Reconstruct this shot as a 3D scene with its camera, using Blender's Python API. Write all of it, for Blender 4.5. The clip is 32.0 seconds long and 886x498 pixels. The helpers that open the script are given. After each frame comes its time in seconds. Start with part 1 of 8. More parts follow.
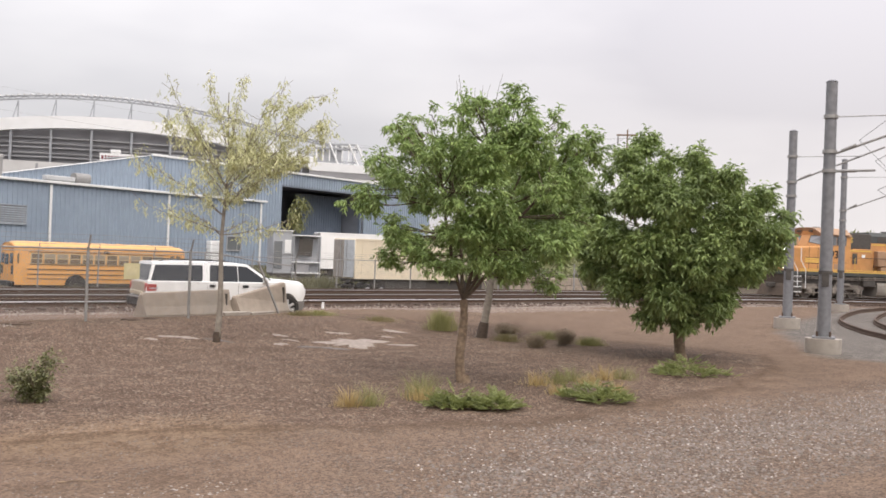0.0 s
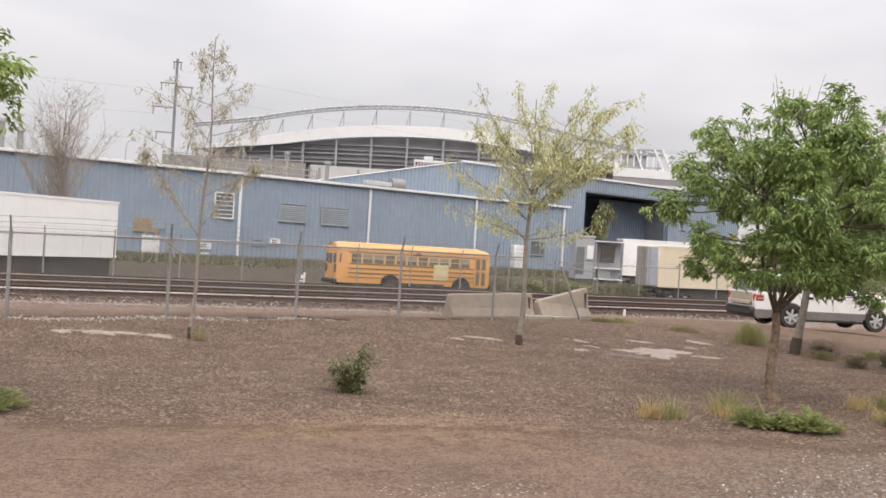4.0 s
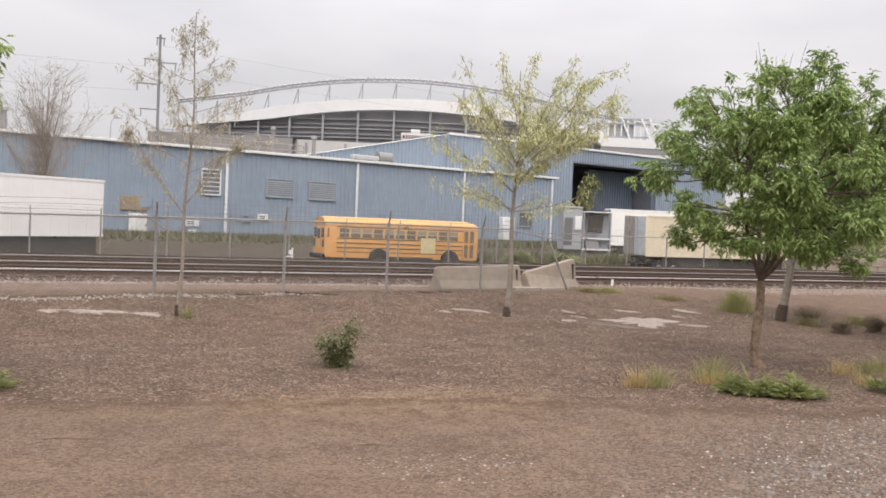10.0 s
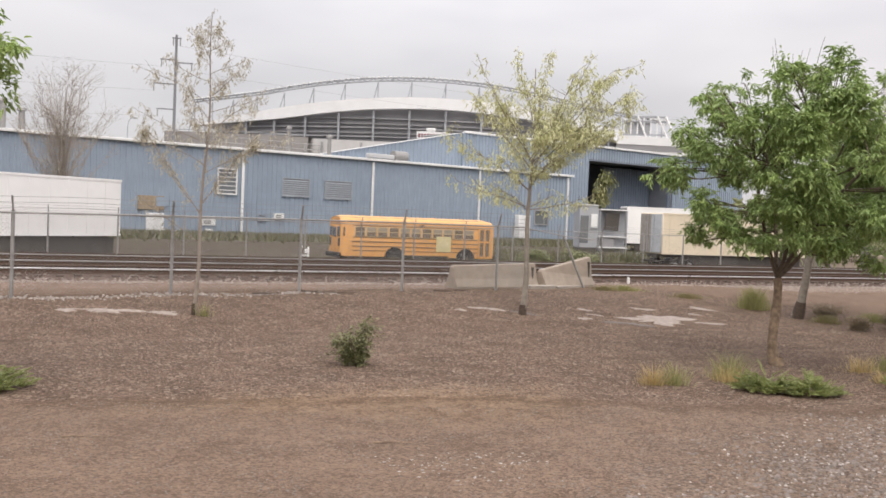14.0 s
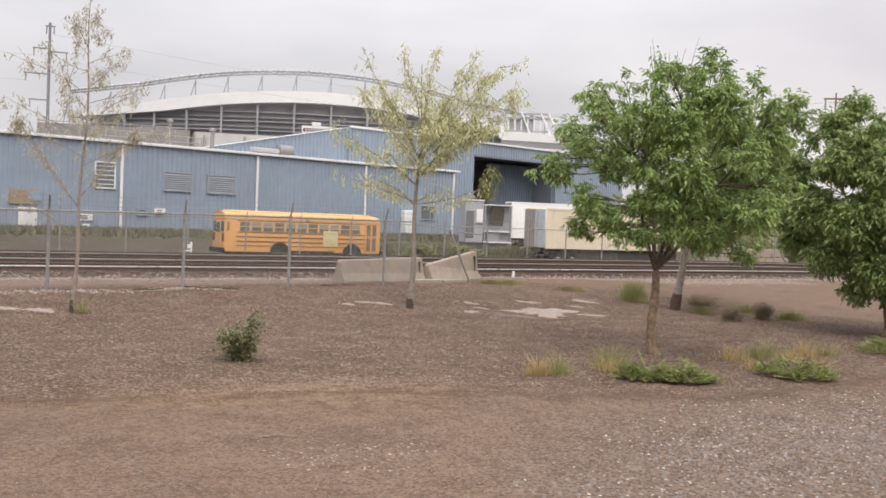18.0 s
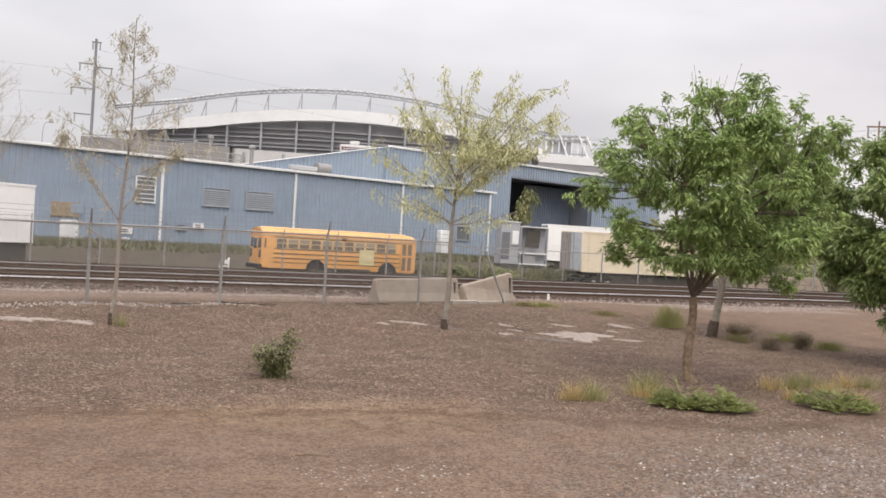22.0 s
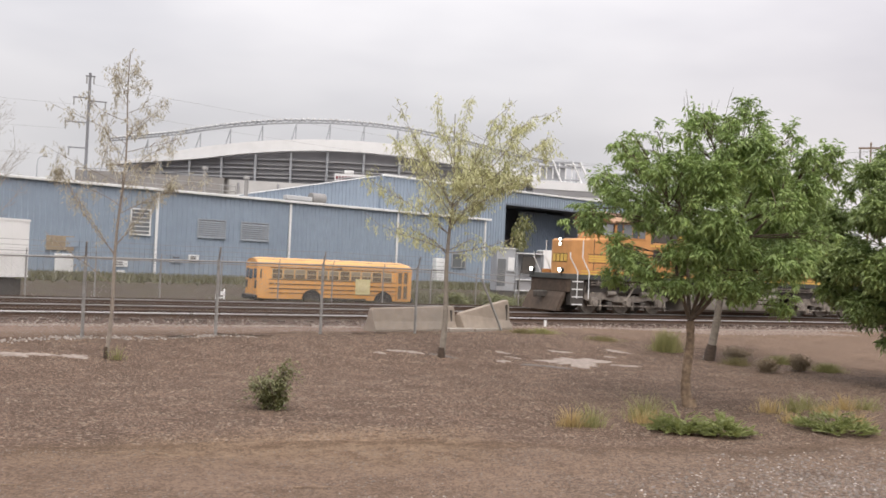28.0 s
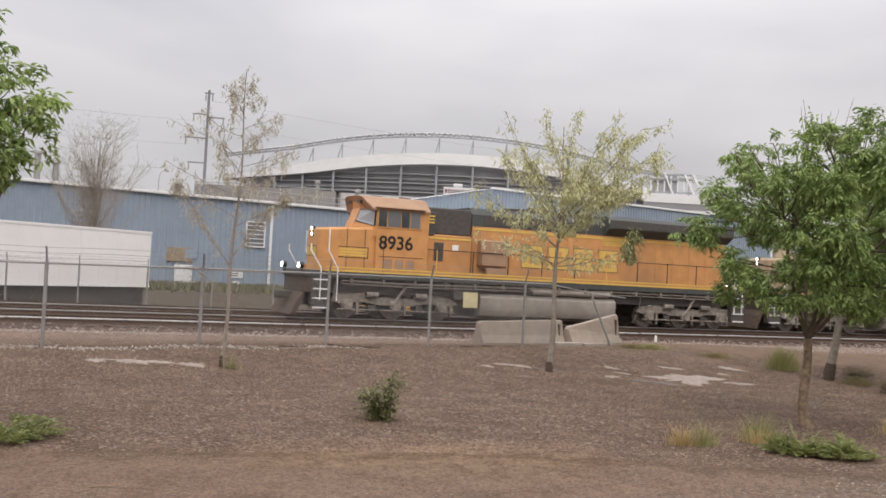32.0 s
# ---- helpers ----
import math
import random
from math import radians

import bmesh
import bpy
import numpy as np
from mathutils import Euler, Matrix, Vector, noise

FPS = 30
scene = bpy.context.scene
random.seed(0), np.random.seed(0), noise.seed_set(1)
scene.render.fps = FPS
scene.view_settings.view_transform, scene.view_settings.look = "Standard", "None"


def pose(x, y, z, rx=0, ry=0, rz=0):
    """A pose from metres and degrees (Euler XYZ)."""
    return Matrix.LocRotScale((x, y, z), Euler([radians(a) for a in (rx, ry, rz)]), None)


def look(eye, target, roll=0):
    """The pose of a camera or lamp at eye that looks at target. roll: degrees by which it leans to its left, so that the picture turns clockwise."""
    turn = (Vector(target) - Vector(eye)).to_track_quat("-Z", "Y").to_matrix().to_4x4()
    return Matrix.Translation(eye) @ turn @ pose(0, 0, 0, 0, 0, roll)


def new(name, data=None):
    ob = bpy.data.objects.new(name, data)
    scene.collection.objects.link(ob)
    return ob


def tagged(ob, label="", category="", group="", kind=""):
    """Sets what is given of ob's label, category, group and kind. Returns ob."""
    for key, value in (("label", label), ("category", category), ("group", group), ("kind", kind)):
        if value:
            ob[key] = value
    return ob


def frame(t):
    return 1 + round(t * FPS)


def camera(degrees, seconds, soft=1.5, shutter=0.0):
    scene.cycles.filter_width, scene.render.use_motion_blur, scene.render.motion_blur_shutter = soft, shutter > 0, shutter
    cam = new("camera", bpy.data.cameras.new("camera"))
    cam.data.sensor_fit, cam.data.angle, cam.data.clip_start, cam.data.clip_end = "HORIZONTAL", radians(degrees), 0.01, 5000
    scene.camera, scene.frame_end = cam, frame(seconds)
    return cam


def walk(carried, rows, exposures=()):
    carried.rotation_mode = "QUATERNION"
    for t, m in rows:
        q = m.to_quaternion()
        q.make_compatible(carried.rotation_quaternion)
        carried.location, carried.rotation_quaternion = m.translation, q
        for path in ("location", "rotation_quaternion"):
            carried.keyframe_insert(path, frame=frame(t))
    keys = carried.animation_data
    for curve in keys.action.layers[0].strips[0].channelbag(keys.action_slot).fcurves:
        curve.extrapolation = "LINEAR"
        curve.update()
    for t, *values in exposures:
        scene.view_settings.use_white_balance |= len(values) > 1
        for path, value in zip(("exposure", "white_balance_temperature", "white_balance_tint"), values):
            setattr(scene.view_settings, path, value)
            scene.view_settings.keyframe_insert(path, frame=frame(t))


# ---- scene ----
import itertools

cam = camera(47.68, 32.0, soft=1.7)
# seconds, place, yaw, pitch, roll of a phone held by hand
ROWS = [
    (0.0, -0.023, -0.013, 2.393, -44.04, 0.34, -2.13),
    (0.5, -0.003, 0.007, 2.395, -43.57, 0.41, -2.23),
    (1.0, 0.006, 0.002, 2.398, -41.80, 0.73, -2.88),
    (1.5, -0.054, 0.013, 2.388, -41.35, 0.45, -2.22),
    (2.0, -0.043, 0.051, 2.390, -38.00, 0.78, -2.59),
    (2.5, -0.065, 0.072, 2.394, -33.37, -0.08, -2.65),
    (3.0, -0.082, 0.075, 2.400, -30.01, -0.38, -1.85),
    (3.5, -0.042, 0.082, 2.398, -27.08, 0.01, -3.62),
    (5.5, 0.050, -0.004, 2.412, -27.20, -0.73, -2.56),
    (6.0, 0.036, 0.025, 2.414, -29.03, -1.09, -1.97),
    (6.5, 0.070, 0.023, 2.408, -26.38, -1.13, -2.97),
    (7.0, 0.051, 0.024, 2.406, -26.64, -1.17, -2.31),
    (7.5, 0.045, 0.026, 2.404, -27.84, -0.99, -1.77),
    (8.0, 0.068, 0.022, 2.397, -26.26, -1.45, -3.22),
    (8.5, 0.047, 0.027, 2.409, -26.23, -1.55, -2.34),
    (9.0, 0.047, 0.027, 2.410, -27.75, -1.72, -2.01),
    (9.5, 0.060, 0.028, 2.413, -26.79, -1.72, -3.06),
    (10.0, 0.047, 0.025, 2.411, -27.53, -1.69, -2.52),
    (10.5, 0.040, 0.047, 2.413, -27.53, -1.04, -2.32),
    (11.0, 0.065, 0.049, 2.409, -25.05, -1.04, -3.46),
    (11.5, 0.046, 0.053, 2.409, -25.22, -1.69, -2.97),
    (12.0, 0.047, 0.054, 2.413, -24.88, -1.43, -2.35),
    (12.5, 0.069, 0.023, 2.408, -23.24, -1.72, -2.99),
    (13.0, 0.047, 0.023, 2.408, -26.44, -2.08, -2.28),
    (13.5, 0.058, 0.031, 2.408, -26.57, -1.77, -2.29),
    (15.5, 0.003, -0.040, 2.390, -28.89, -2.28, -2.52),
    (16.0, -0.013, -0.042, 2.382, -31.67, -2.14, -1.37),
    (16.5, -0.013, -0.030, 2.389, -31.45, -1.94, -1.95),
    (17.0, -0.005, -0.049, 2.386, -30.55, -2.19, -3.12),
    (17.5, -0.029, -0.039, 2.394, -32.17, -1.66, -1.92),
    (18.0, -0.011, -0.046, 2.385, -33.13, -1.82, -2.35),
    (18.5, -0.008, -0.038, 2.390, -33.28, -1.83, -3.17),
    (19.0, -0.027, -0.019, 2.386, -32.94, -1.99, -2.78),
    (19.5, -0.019, -0.013, 2.392, -32.98, -1.21, -2.97),
    (20.0, -0.016, -0.003, 2.390, -31.14, -0.89, -4.00),
    (20.5, -0.033, -0.013, 2.384, -29.79, -0.71, -3.07),
    (21.0, -0.019, -0.020, 2.392, -29.76, -0.73, -3.31),
    (21.5, -0.013, -0.028, 2.394, -29.54, -1.32, -4.85),
    (22.0, -0.030, -0.028, 2.398, -31.10, -0.76, -3.56),
    (22.5, -0.017, -0.027, 2.402, -31.25, -0.09, -3.54),
    (23.0, -0.006, -0.039, 2.400, -31.20, 0.27, -4.51),
    (23.5, -0.018, -0.033, 2.400, -32.29, -0.25, -3.23),
    (24.0, -0.016, -0.034, 2.405, -32.64, 0.40, -3.33),
    (24.5, -0.011, -0.035, 2.403, -32.55, 0.35, -3.83),
    (25.0, -0.028, -0.034, 2.408, -32.49, 0.28, -3.17),
    (25.5, -0.011, -0.044, 2.405, -33.04, 0.50, -3.24),
    (27.5, -0.004, -0.036, 2.409, -32.25, 0.83, -3.27),
    (28.0, -0.025, -0.016, 2.409, -31.35, 0.83, -2.64),
    (28.5, -0.016, -0.024, 2.404, -30.87, 1.28, -2.90),
    (29.0, -0.019, -0.022, 2.404, -29.89, 1.45, -3.09),
    (29.5, -0.037, -0.010, 2.395, -29.65, 1.50, -2.77),
    (30.0, -0.025, -0.014, 2.401, -28.78, 1.87, -3.26),
    (30.5, -0.026, -0.005, 2.400, -28.36, 1.86, -3.35),
    (31.0, -0.046, 0.013, 2.392, -28.45, 2.03, -3.00),
    (31.5, -0.027, 0.018, 2.390, -25.84, 1.60, -3.10),
    (32.0, -0.016, -0.028, 2.415, -25.16, 1.27, -3.04),
]
walk(cam, [(t, pose(x, y, z, 90 + pitch, roll, yaw)) for t, x, y, z, yaw, pitch, roll in ROWS],
     exposures=[(0.0, 0.33), (2.0, 0.28), (6.0, 0.32), (13.0, 0.3), (20.0, 0.3), (26.0, 0.28), (29.0, 0.18), (30.0, 0.1), (32.0, 0.05)])

# ---- light: an overcast day ----
SUN_AZ, SUN_EL = 245.0, 55.0      # where the veiled sun stands, degrees from +x and above the horizon
world = bpy.data.worlds.new("overcast_sky")
scene.world = world
world.use_nodes = True
wn, wl = world.node_tree.nodes, world.node_tree.links
wn.clear()
w_out = wn.new("ShaderNodeOutputWorld")
w_bg = wn.new("ShaderNodeBackground")
w_sky = wn.new("ShaderNodeTexSky")
w_sky.sky_type, w_sky.sun_disc = "NISHITA", False
w_sky.sun_elevation, w_sky.sun_rotation = radians(SUN_EL), radians(90 - SUN_AZ)
w_co = wn.new("ShaderNodeTexCoord")
w_map = wn.new("ShaderNodeMapping")
w_map.inputs["Scale"].default_value = (1.0, 1.0, 3.2)
w_noise = wn.new("ShaderNodeTexNoise")
w_noise.inputs["Scale"].default_value, w_noise.inputs["Detail"].default_value, w_noise.inputs["Roughness"].default_value = 1.5, 5.0, 0.45
w_ramp = wn.new("ShaderNodeValToRGB")
w_ramp.color_ramp.elements[0].position, w_ramp.color_ramp.elements[0].color = 0.36, (0.362, 0.358, 0.393, 1)
w_ramp.color_ramp.elements[1].position, w_ramp.color_ramp.elements[1].color = 0.66, (0.654, 0.63, 0.64, 1)
w_mix = wn.new("ShaderNodeMix")
w_mix.data_type = "RGBA"
w_mix.inputs["Factor"].default_value = 0.93
w_scale = wn.new("ShaderNodeVectorMath")
w_scale.operation = "SCALE"
w_scale.inputs["Scale"].default_value = 0.10
wl.new(w_co.outputs["Generated"], w_map.inputs["Vector"])
wl.new(w_map.outputs["Vector"], w_noise.inputs["Vector"])
wl.new(w_noise.outputs["Fac"], w_ramp.inputs["Fac"])
wl.new(w_sky.outputs["Color"], w_scale.inputs["Vector"])
wl.new(w_scale.outputs["Vector"], w_mix.inputs["A"])
wl.new(w_ramp.outputs["Color"], w_mix.inputs["B"])
# an overcast sky is about three times as bright overhead as at the horizon
w_sep = wn.new("ShaderNodeSeparateXYZ")
w_up = wn.new("ShaderNodeMapRange")
w_up.inputs["From Min"].default_value, w_up.inputs["From Max"].default_value = 0.12, 0.9
w_up.inputs["To Min"].default_value, w_up.inputs["To Max"].default_value = 1.0, 3.4
w_rise = wn.new("ShaderNodeVectorMath")
w_rise.operation = "SCALE"
wl.new(w_co.outputs["Generated"], w_sep.inputs["Vector"])
wl.new(w_sep.outputs["Z"], w_up.inputs["Value"])
wl.new(w_mix.outputs["Result"], w_rise.inputs[0])
wl.new(w_up.outputs["Result"], w_rise.inputs["Scale"])
# the cloud thins towards the horizon beyond the track's bend
w_dot = wn.new("ShaderNodeVectorMath")
w_dot.operation = "DOT_PRODUCT"
w_dot.inputs[1].default_value = (math.cos(radians(14)), math.sin(radians(14)), 0.05)
w_thin = wn.new("ShaderNodeMapRange")
w_thin.interpolation_type = "SMOOTHSTEP"
w_thin.inputs["From Min"].default_value, w_thin.inputs["From Max"].default_value = 0.72, 1.0
w_thin.inputs["To Min"].default_value, w_thin.inputs["To Max"].default_value = 0.0, 1.0
w_warm = wn.new("ShaderNodeMix")
w_warm.data_type = "RGBA"
w_warm.blend_type = "ADD"
w_warm.inputs["B"].default_value = (0.27, 0.235, 0.215, 1)
wl.new(w_co.outputs["Generated"], w_dot.inputs[0])
wl.new(w_dot.outputs["Value"], w_thin.inputs["Value"])
wl.new(w_thin.outputs["Result"], w_warm.inputs["Factor"])
wl.new(w_rise.outputs["Vector"], w_warm.inputs["A"])
wl.new(w_warm.outputs["Result"], w_bg.inputs["Color"])
w_bg.inputs["Strength"].default_value = 0.95
wl.new(w_bg.outputs["Background"], w_out.inputs["Surface"])
sun = new("sun", bpy.data.lights.new("sun", "SUN"))
sun.data.energy, sun.data.angle, sun.data.color = 1.75, radians(60), (1.0, 0.91, 0.79)
sun.matrix_world = look((math.cos(radians(SUN_AZ)) * 50, math.sin(radians(SUN_AZ)) * 50, math.tan(radians(SUN_EL)) * 50), (0, 0, 0))


# ---- materials ----
def mat(name, c1, c2=None, scale=8.0, rough=0.7, metal=0.0, bump=0.15, dirt=None, dirt_amount=0.35, bump_scale=None, spec=0.4, vary=0.0):
    """A surface in two tones of one colour, with coarse stains, fine grain and relief."""
    m = bpy.data.materials.new(name)
    m.use_nodes = True
    n, l = m.node_tree.nodes, m.node_tree.links
    b = n["Principled BSDF"]
    b.inputs["Metallic"].default_value = metal
    b.inputs["Specular IOR Level"].default_value = spec
    c2 = c2 or tuple(v * 0.78 for v in c1)
    dirt = dirt or tuple(v * 0.5 for v in c1)
    co = n.new("ShaderNodeTexCoord")
    fine, coarse = n.new("ShaderNodeTexNoise"), n.new("ShaderNodeTexNoise")
    fine.inputs["Scale"].default_value, fine.inputs["Detail"].default_value = scale, 6.0
    coarse.inputs["Scale"].default_value, coarse.inputs["Detail"].default_value = scale * 0.13, 4.0
    r1, r2 = n.new("ShaderNodeValToRGB"), n.new("ShaderNodeMapRange")
    r1.color_ramp.elements[0].position, r1.color_ramp.elements[0].color = 0.35, (*c2, 1)
    r1.color_ramp.elements[1].position, r1.color_ramp.elements[1].color = 0.65, (*c1, 1)
    r2.inputs["From Min"].default_value, r2.inputs["From Max"].default_value = 0.48, 0.75
    r2.inputs["To Max"].default_value = dirt_amount
    mix = n.new("ShaderNodeMix")
    mix.data_type = "RGBA"
    mix.inputs["B"].default_value = (*dirt, 1)
    for t in (fine, coarse):
        l.new(co.outputs["Object"], t.inputs["Vector"])
    l.new(fine.outputs["Fac"], r1.inputs["Fac"])
    l.new(coarse.outputs["Fac"], r2.inputs["Value"])
    l.new(r2.outputs["Result"], mix.inputs["Factor"])
    l.new(r1.outputs["Color"], mix.inputs["A"])
    last = mix.outputs["Result"]
    if vary:
        info, geo_n, val, hsv = n.new("ShaderNodeObjectInfo"), n.new("ShaderNodeNewGeometry"), n.new("ShaderNodeMath"), n.new("ShaderNodeHueSaturation")
        add = n.new("ShaderNodeMath")
        l.new(info.outputs["Random"], add.inputs[0])
        l.new(geo_n.outputs["Random Per Island"], add.inputs[1])
        val.operation = "MULTIPLY_ADD"
        l.new(add.outputs["Value"], val.inputs[0])
        val.inputs[1].default_value, val.inputs[2].default_value = vary, 1.0 - vary
        l.new(val.outputs["Value"], hsv.inputs["Value"])
        l.new(last, hsv.inputs["Color"])
        last = hsv.outputs["Color"]
    l.new(last, b.inputs["Base Color"])
    rr = n.new("ShaderNodeMapRange")
    rr.inputs["To Min"].default_value, rr.inputs["To Max"].default_value = max(0.02, rough - 0.12), min(1.0, rough + 0.12)
    l.new(fine.outputs["Fac"], rr.inputs["Value"])
    l.new(rr.outputs["Result"], b.inputs["Roughness"])
    if bump:
        bn, bt = n.new("ShaderNodeBump"), n.new("ShaderNodeTexNoise")
        bt.inputs["Scale"].default_value, bt.inputs["Detail"].default_value = bump_scale or scale * 3, 4.0
        l.new(co.outputs["Object"], bt.inputs["Vector"])
        bn.inputs["Strength"].default_value, bn.inputs["Distance"].default_value = bump, 0.02
        l.new(bt.outputs["Fac"], bn.inputs["Height"])
        l.new(bn.outputs["Normal"], b.inputs["Normal"])
    return m


def glow(name, colour, strength):
    m = bpy.data.materials.new(name)
    m.use_nodes = True
    b = m.node_tree.nodes["Principled BSDF"]
    b.inputs["Base Color"].default_value = (*colour, 1)
    b.inputs["Emission Color"].default_value = (*colour, 1)
    b.inputs["Emission Strength"].default_value = strength
    return m


def foliage(name, c1, c2, c3, thru=0.28, gloss=0.6):
    """Leaves: a tone of its own for every leaf, light passing through."""
    m = bpy.data.materials.new(name)
    m.use_nodes = True
    n, l = m.node_tree.nodes, m.node_tree.links
    b = n["Principled BSDF"]
    g, ramp = n.new("ShaderNodeNewGeometry"), n.new("ShaderNodeValToRGB")
    ramp.color_ramp.elements[0].color, ramp.color_ramp.elements[1].color = (*c1, 1), (*c3, 1)
    e = ramp.color_ramp.elements.new(0.55)
    e.color = (*c2, 1)
    co, big, mixf = n.new("ShaderNodeTexCoord"), n.new("ShaderNodeTexNoise"), n.new("ShaderNodeMath")
    big.inputs["Scale"].default_value = 1.3
    l.new(co.outputs["Object"], big.inputs["Vector"])
    mixf.operation = "MULTIPLY_ADD"
    mixf.inputs[1].default_value = 0.55
    sub = n.new("ShaderNodeMath")
    sub.operation = "SUBTRACT"
    sub.inputs[1].default_value = 0.28
    l.new(big.outputs["Fac"], sub.inputs[0])
    l.new(g.outputs["Random Per Island"], mixf.inputs[0])
    l.new(sub.outputs["Value"], mixf.inputs[2])
    l.new(mixf.outputs["Value"], ramp.inputs["Fac"])
    l.new(ramp.outputs["Color"], b.inputs["Base Color"])
    b.inputs["Roughness"].default_value, b.inputs["Specular IOR Level"].default_value = 0.42, gloss
    tr, add, out = n.new("ShaderNodeBsdfTranslucent"), n.new("ShaderNodeMixShader"), n["Material Output"]
    l.new(ramp.outputs["Color"], tr.inputs["Color"])
    add.inputs["Fac"].default_value = thru
    l.new(b.outputs["BSDF"], add.inputs[1])
    l.new(tr.outputs["BSDF"], add.inputs[2])
    l.new(add.outputs["Shader"], out.inputs["Surface"])
    return m


def glass(name, tint=(0.05, 0.06, 0.07), rough=0.06):
    """Dark glazing seen from outside."""
    m = bpy.data.materials.new(name)
    m.use_nodes = True
    b = m.node_tree.nodes["Principled BSDF"]
    b.inputs["Base Color"].default_value = (*tint, 1)
    b.inputs["Roughness"].default_value, b.inputs["Specular IOR Level"].default_value = rough, 0.8
    b.inputs["Coat Weight"].default_value = 0.5
    return m


M_BLUE = mat("blue_steel_siding", (0.305, 0.365, 0.44), (0.28, 0.335, 0.405), 0.8, 0.55, 0.0, 0.03, dirt=(0.2, 0.245, 0.31), dirt_amount=0.3)
M_BLUE2 = mat("blue_steel_panel", (0.3, 0.358, 0.432), (0.272, 0.328, 0.4), 0.8, 0.5, 0.0, 0.05)
M_WHITE = mat("white_paint", (0.82, 0.82, 0.81), (0.76, 0.76, 0.75), 3.0, 0.5, 0.0, 0.05, dirt=(0.45, 0.43, 0.4), dirt_amount=0.3)
M_TRAILER = mat("white_trailer_skin", (0.92, 0.91, 0.89), (0.88, 0.87, 0.85), 1.2, 0.35, 0.0, 0.03, dirt=(0.7, 0.67, 0.62), dirt_amount=0.15)
M_CREAM = mat("cream_trailer_skin", (0.76, 0.66, 0.5), (0.7, 0.61, 0.46), 1.2, 0.5, 0.0, 0.05, dirt=(0.4, 0.35, 0.27), dirt_amount=0.3)
M_GREY = mat("grey_galvanised_steel", (0.37, 0.36, 0.345), (0.28, 0.27, 0.26), 12, 0.55, 0.4, 0.08)
M_POLE = mat("weathered_grey_pole_steel", (0.25, 0.25, 0.26), (0.19, 0.19, 0.2), 6, 0.55, 0.3, 0.06)
M_DARK = mat("black_underframe", (0.105, 0.094, 0.085), (0.075, 0.068, 0.062), 6, 0.7, 0.2, 0.2, dirt=(0.09, 0.075, 0.06), dirt_amount=0.6)
M_TRUCK = mat("dusty_bogie_steel", (0.33, 0.29, 0.25), (0.21, 0.185, 0.16), 6, 0.75, 0.2, 0.25, dirt=(0.06, 0.05, 0.045), dirt_amount=0.6)
M_TANK = mat("dusty_grey_tank", (0.42, 0.385, 0.34), (0.36, 0.33, 0.29), 3, 0.6, 0.1, 0.1, dirt=(0.17, 0.15, 0.13), dirt_amount=0.5)
M_ORANGE = mat("orange_locomotive_paint", (0.63, 0.315, 0.118), (0.53, 0.262, 0.095), 2.0, 0.45, 0.0, 0.05, dirt=(0.3, 0.165, 0.085), dirt_amount=0.8)
M_ORANGE_RED = mat("faded_orange_red_paint", (0.4, 0.255, 0.16), (0.34, 0.21, 0.13), 2.0, 0.6, 0.0, 0.05, dirt=(0.27, 0.165, 0.1), dirt_amount=0.5)
M_GREEN_DK = mat("dark_green_roof_paint", (0.075, 0.08, 0.075), (0.058, 0.062, 0.058), 3, 0.6, 0.0, 0.1, dirt=(0.07, 0.06, 0.05), dirt_amount=0.6)
M_YELLOW = mat("yellow_stripe_paint", (0.74, 0.5, 0.12), (0.66, 0.43, 0.1), 5, 0.5, 0.0, 0.03)
M_BLACK = mat("black_paint", (0.02, 0.02, 0.02), (0.015, 0.015, 0.015), 5, 0.5, 0.0, 0.03)
M_RUBBER = mat("tyre_rubber", (0.05, 0.046, 0.043), (0.035, 0.032, 0.03), 20, 0.85, 0.0, 0.2)
M_BUS = mat("school_bus_yellow", (0.72, 0.375, 0.125), (0.66, 0.335, 0.11), 1.5, 0.45, 0.0, 0.04, dirt=(0.5, 0.24, 0.05), dirt_amount=0.35)
M_BUS_ROOF = mat("paler_bus_roof_yellow", (0.74, 0.42, 0.15), (0.68, 0.38, 0.13), 1.5, 0.5, 0.0, 0.04)
M_GLASS = glass("dark_glass")
M_GLASS2 = glass("grey_window_glass", (0.16, 0.17, 0.18), 0.12)
# the pale tint paints the sky's reflection into the pane
M_GLASS3 = glass("windscreen_with_painted_sky", (0.3, 0.32, 0.34), 0.1)
M_GLASS_BR = glass("brown_bus_glass", (0.19, 0.145, 0.1), 0.15)
# lighter tint stands for the reflection in the upper panes
M_GLASS_LT = glass("bus_glass_pale_with_reflection", (0.36, 0.3, 0.22), 0.15)
M_SASH = mat("cream_window_sash", (0.6, 0.47, 0.28), (0.52, 0.4, 0.24), 6, 0.5, 0.0, 0.02)
M_RUB = mat("dusty_black_rub_rail", (0.11, 0.078, 0.05), (0.08, 0.058, 0.038), 5, 0.6, 0.0, 0.03)
M_CAR = mat("white_car_paint", (0.8, 0.8, 0.79), (0.77, 0.77, 0.76), 2.0, 0.25, 0.0, 0.0, dirt=(0.6, 0.57, 0.53), dirt_amount=0.25, spec=0.6)
M_CLAD = mat("grey_car_cladding", (0.2, 0.187, 0.175), (0.165, 0.153, 0.142), 6, 0.6, 0.0, 0.05)
M_TINT = glass("tinted_car_glass", (0.022, 0.024, 0.028), 0.1)
M_TINT.node_tree.nodes["Principled BSDF"].inputs["Coat Weight"].default_value = 0.0
M_TINT.node_tree.nodes["Principled BSDF"].inputs["Specular IOR Level"].default_value = 0.45
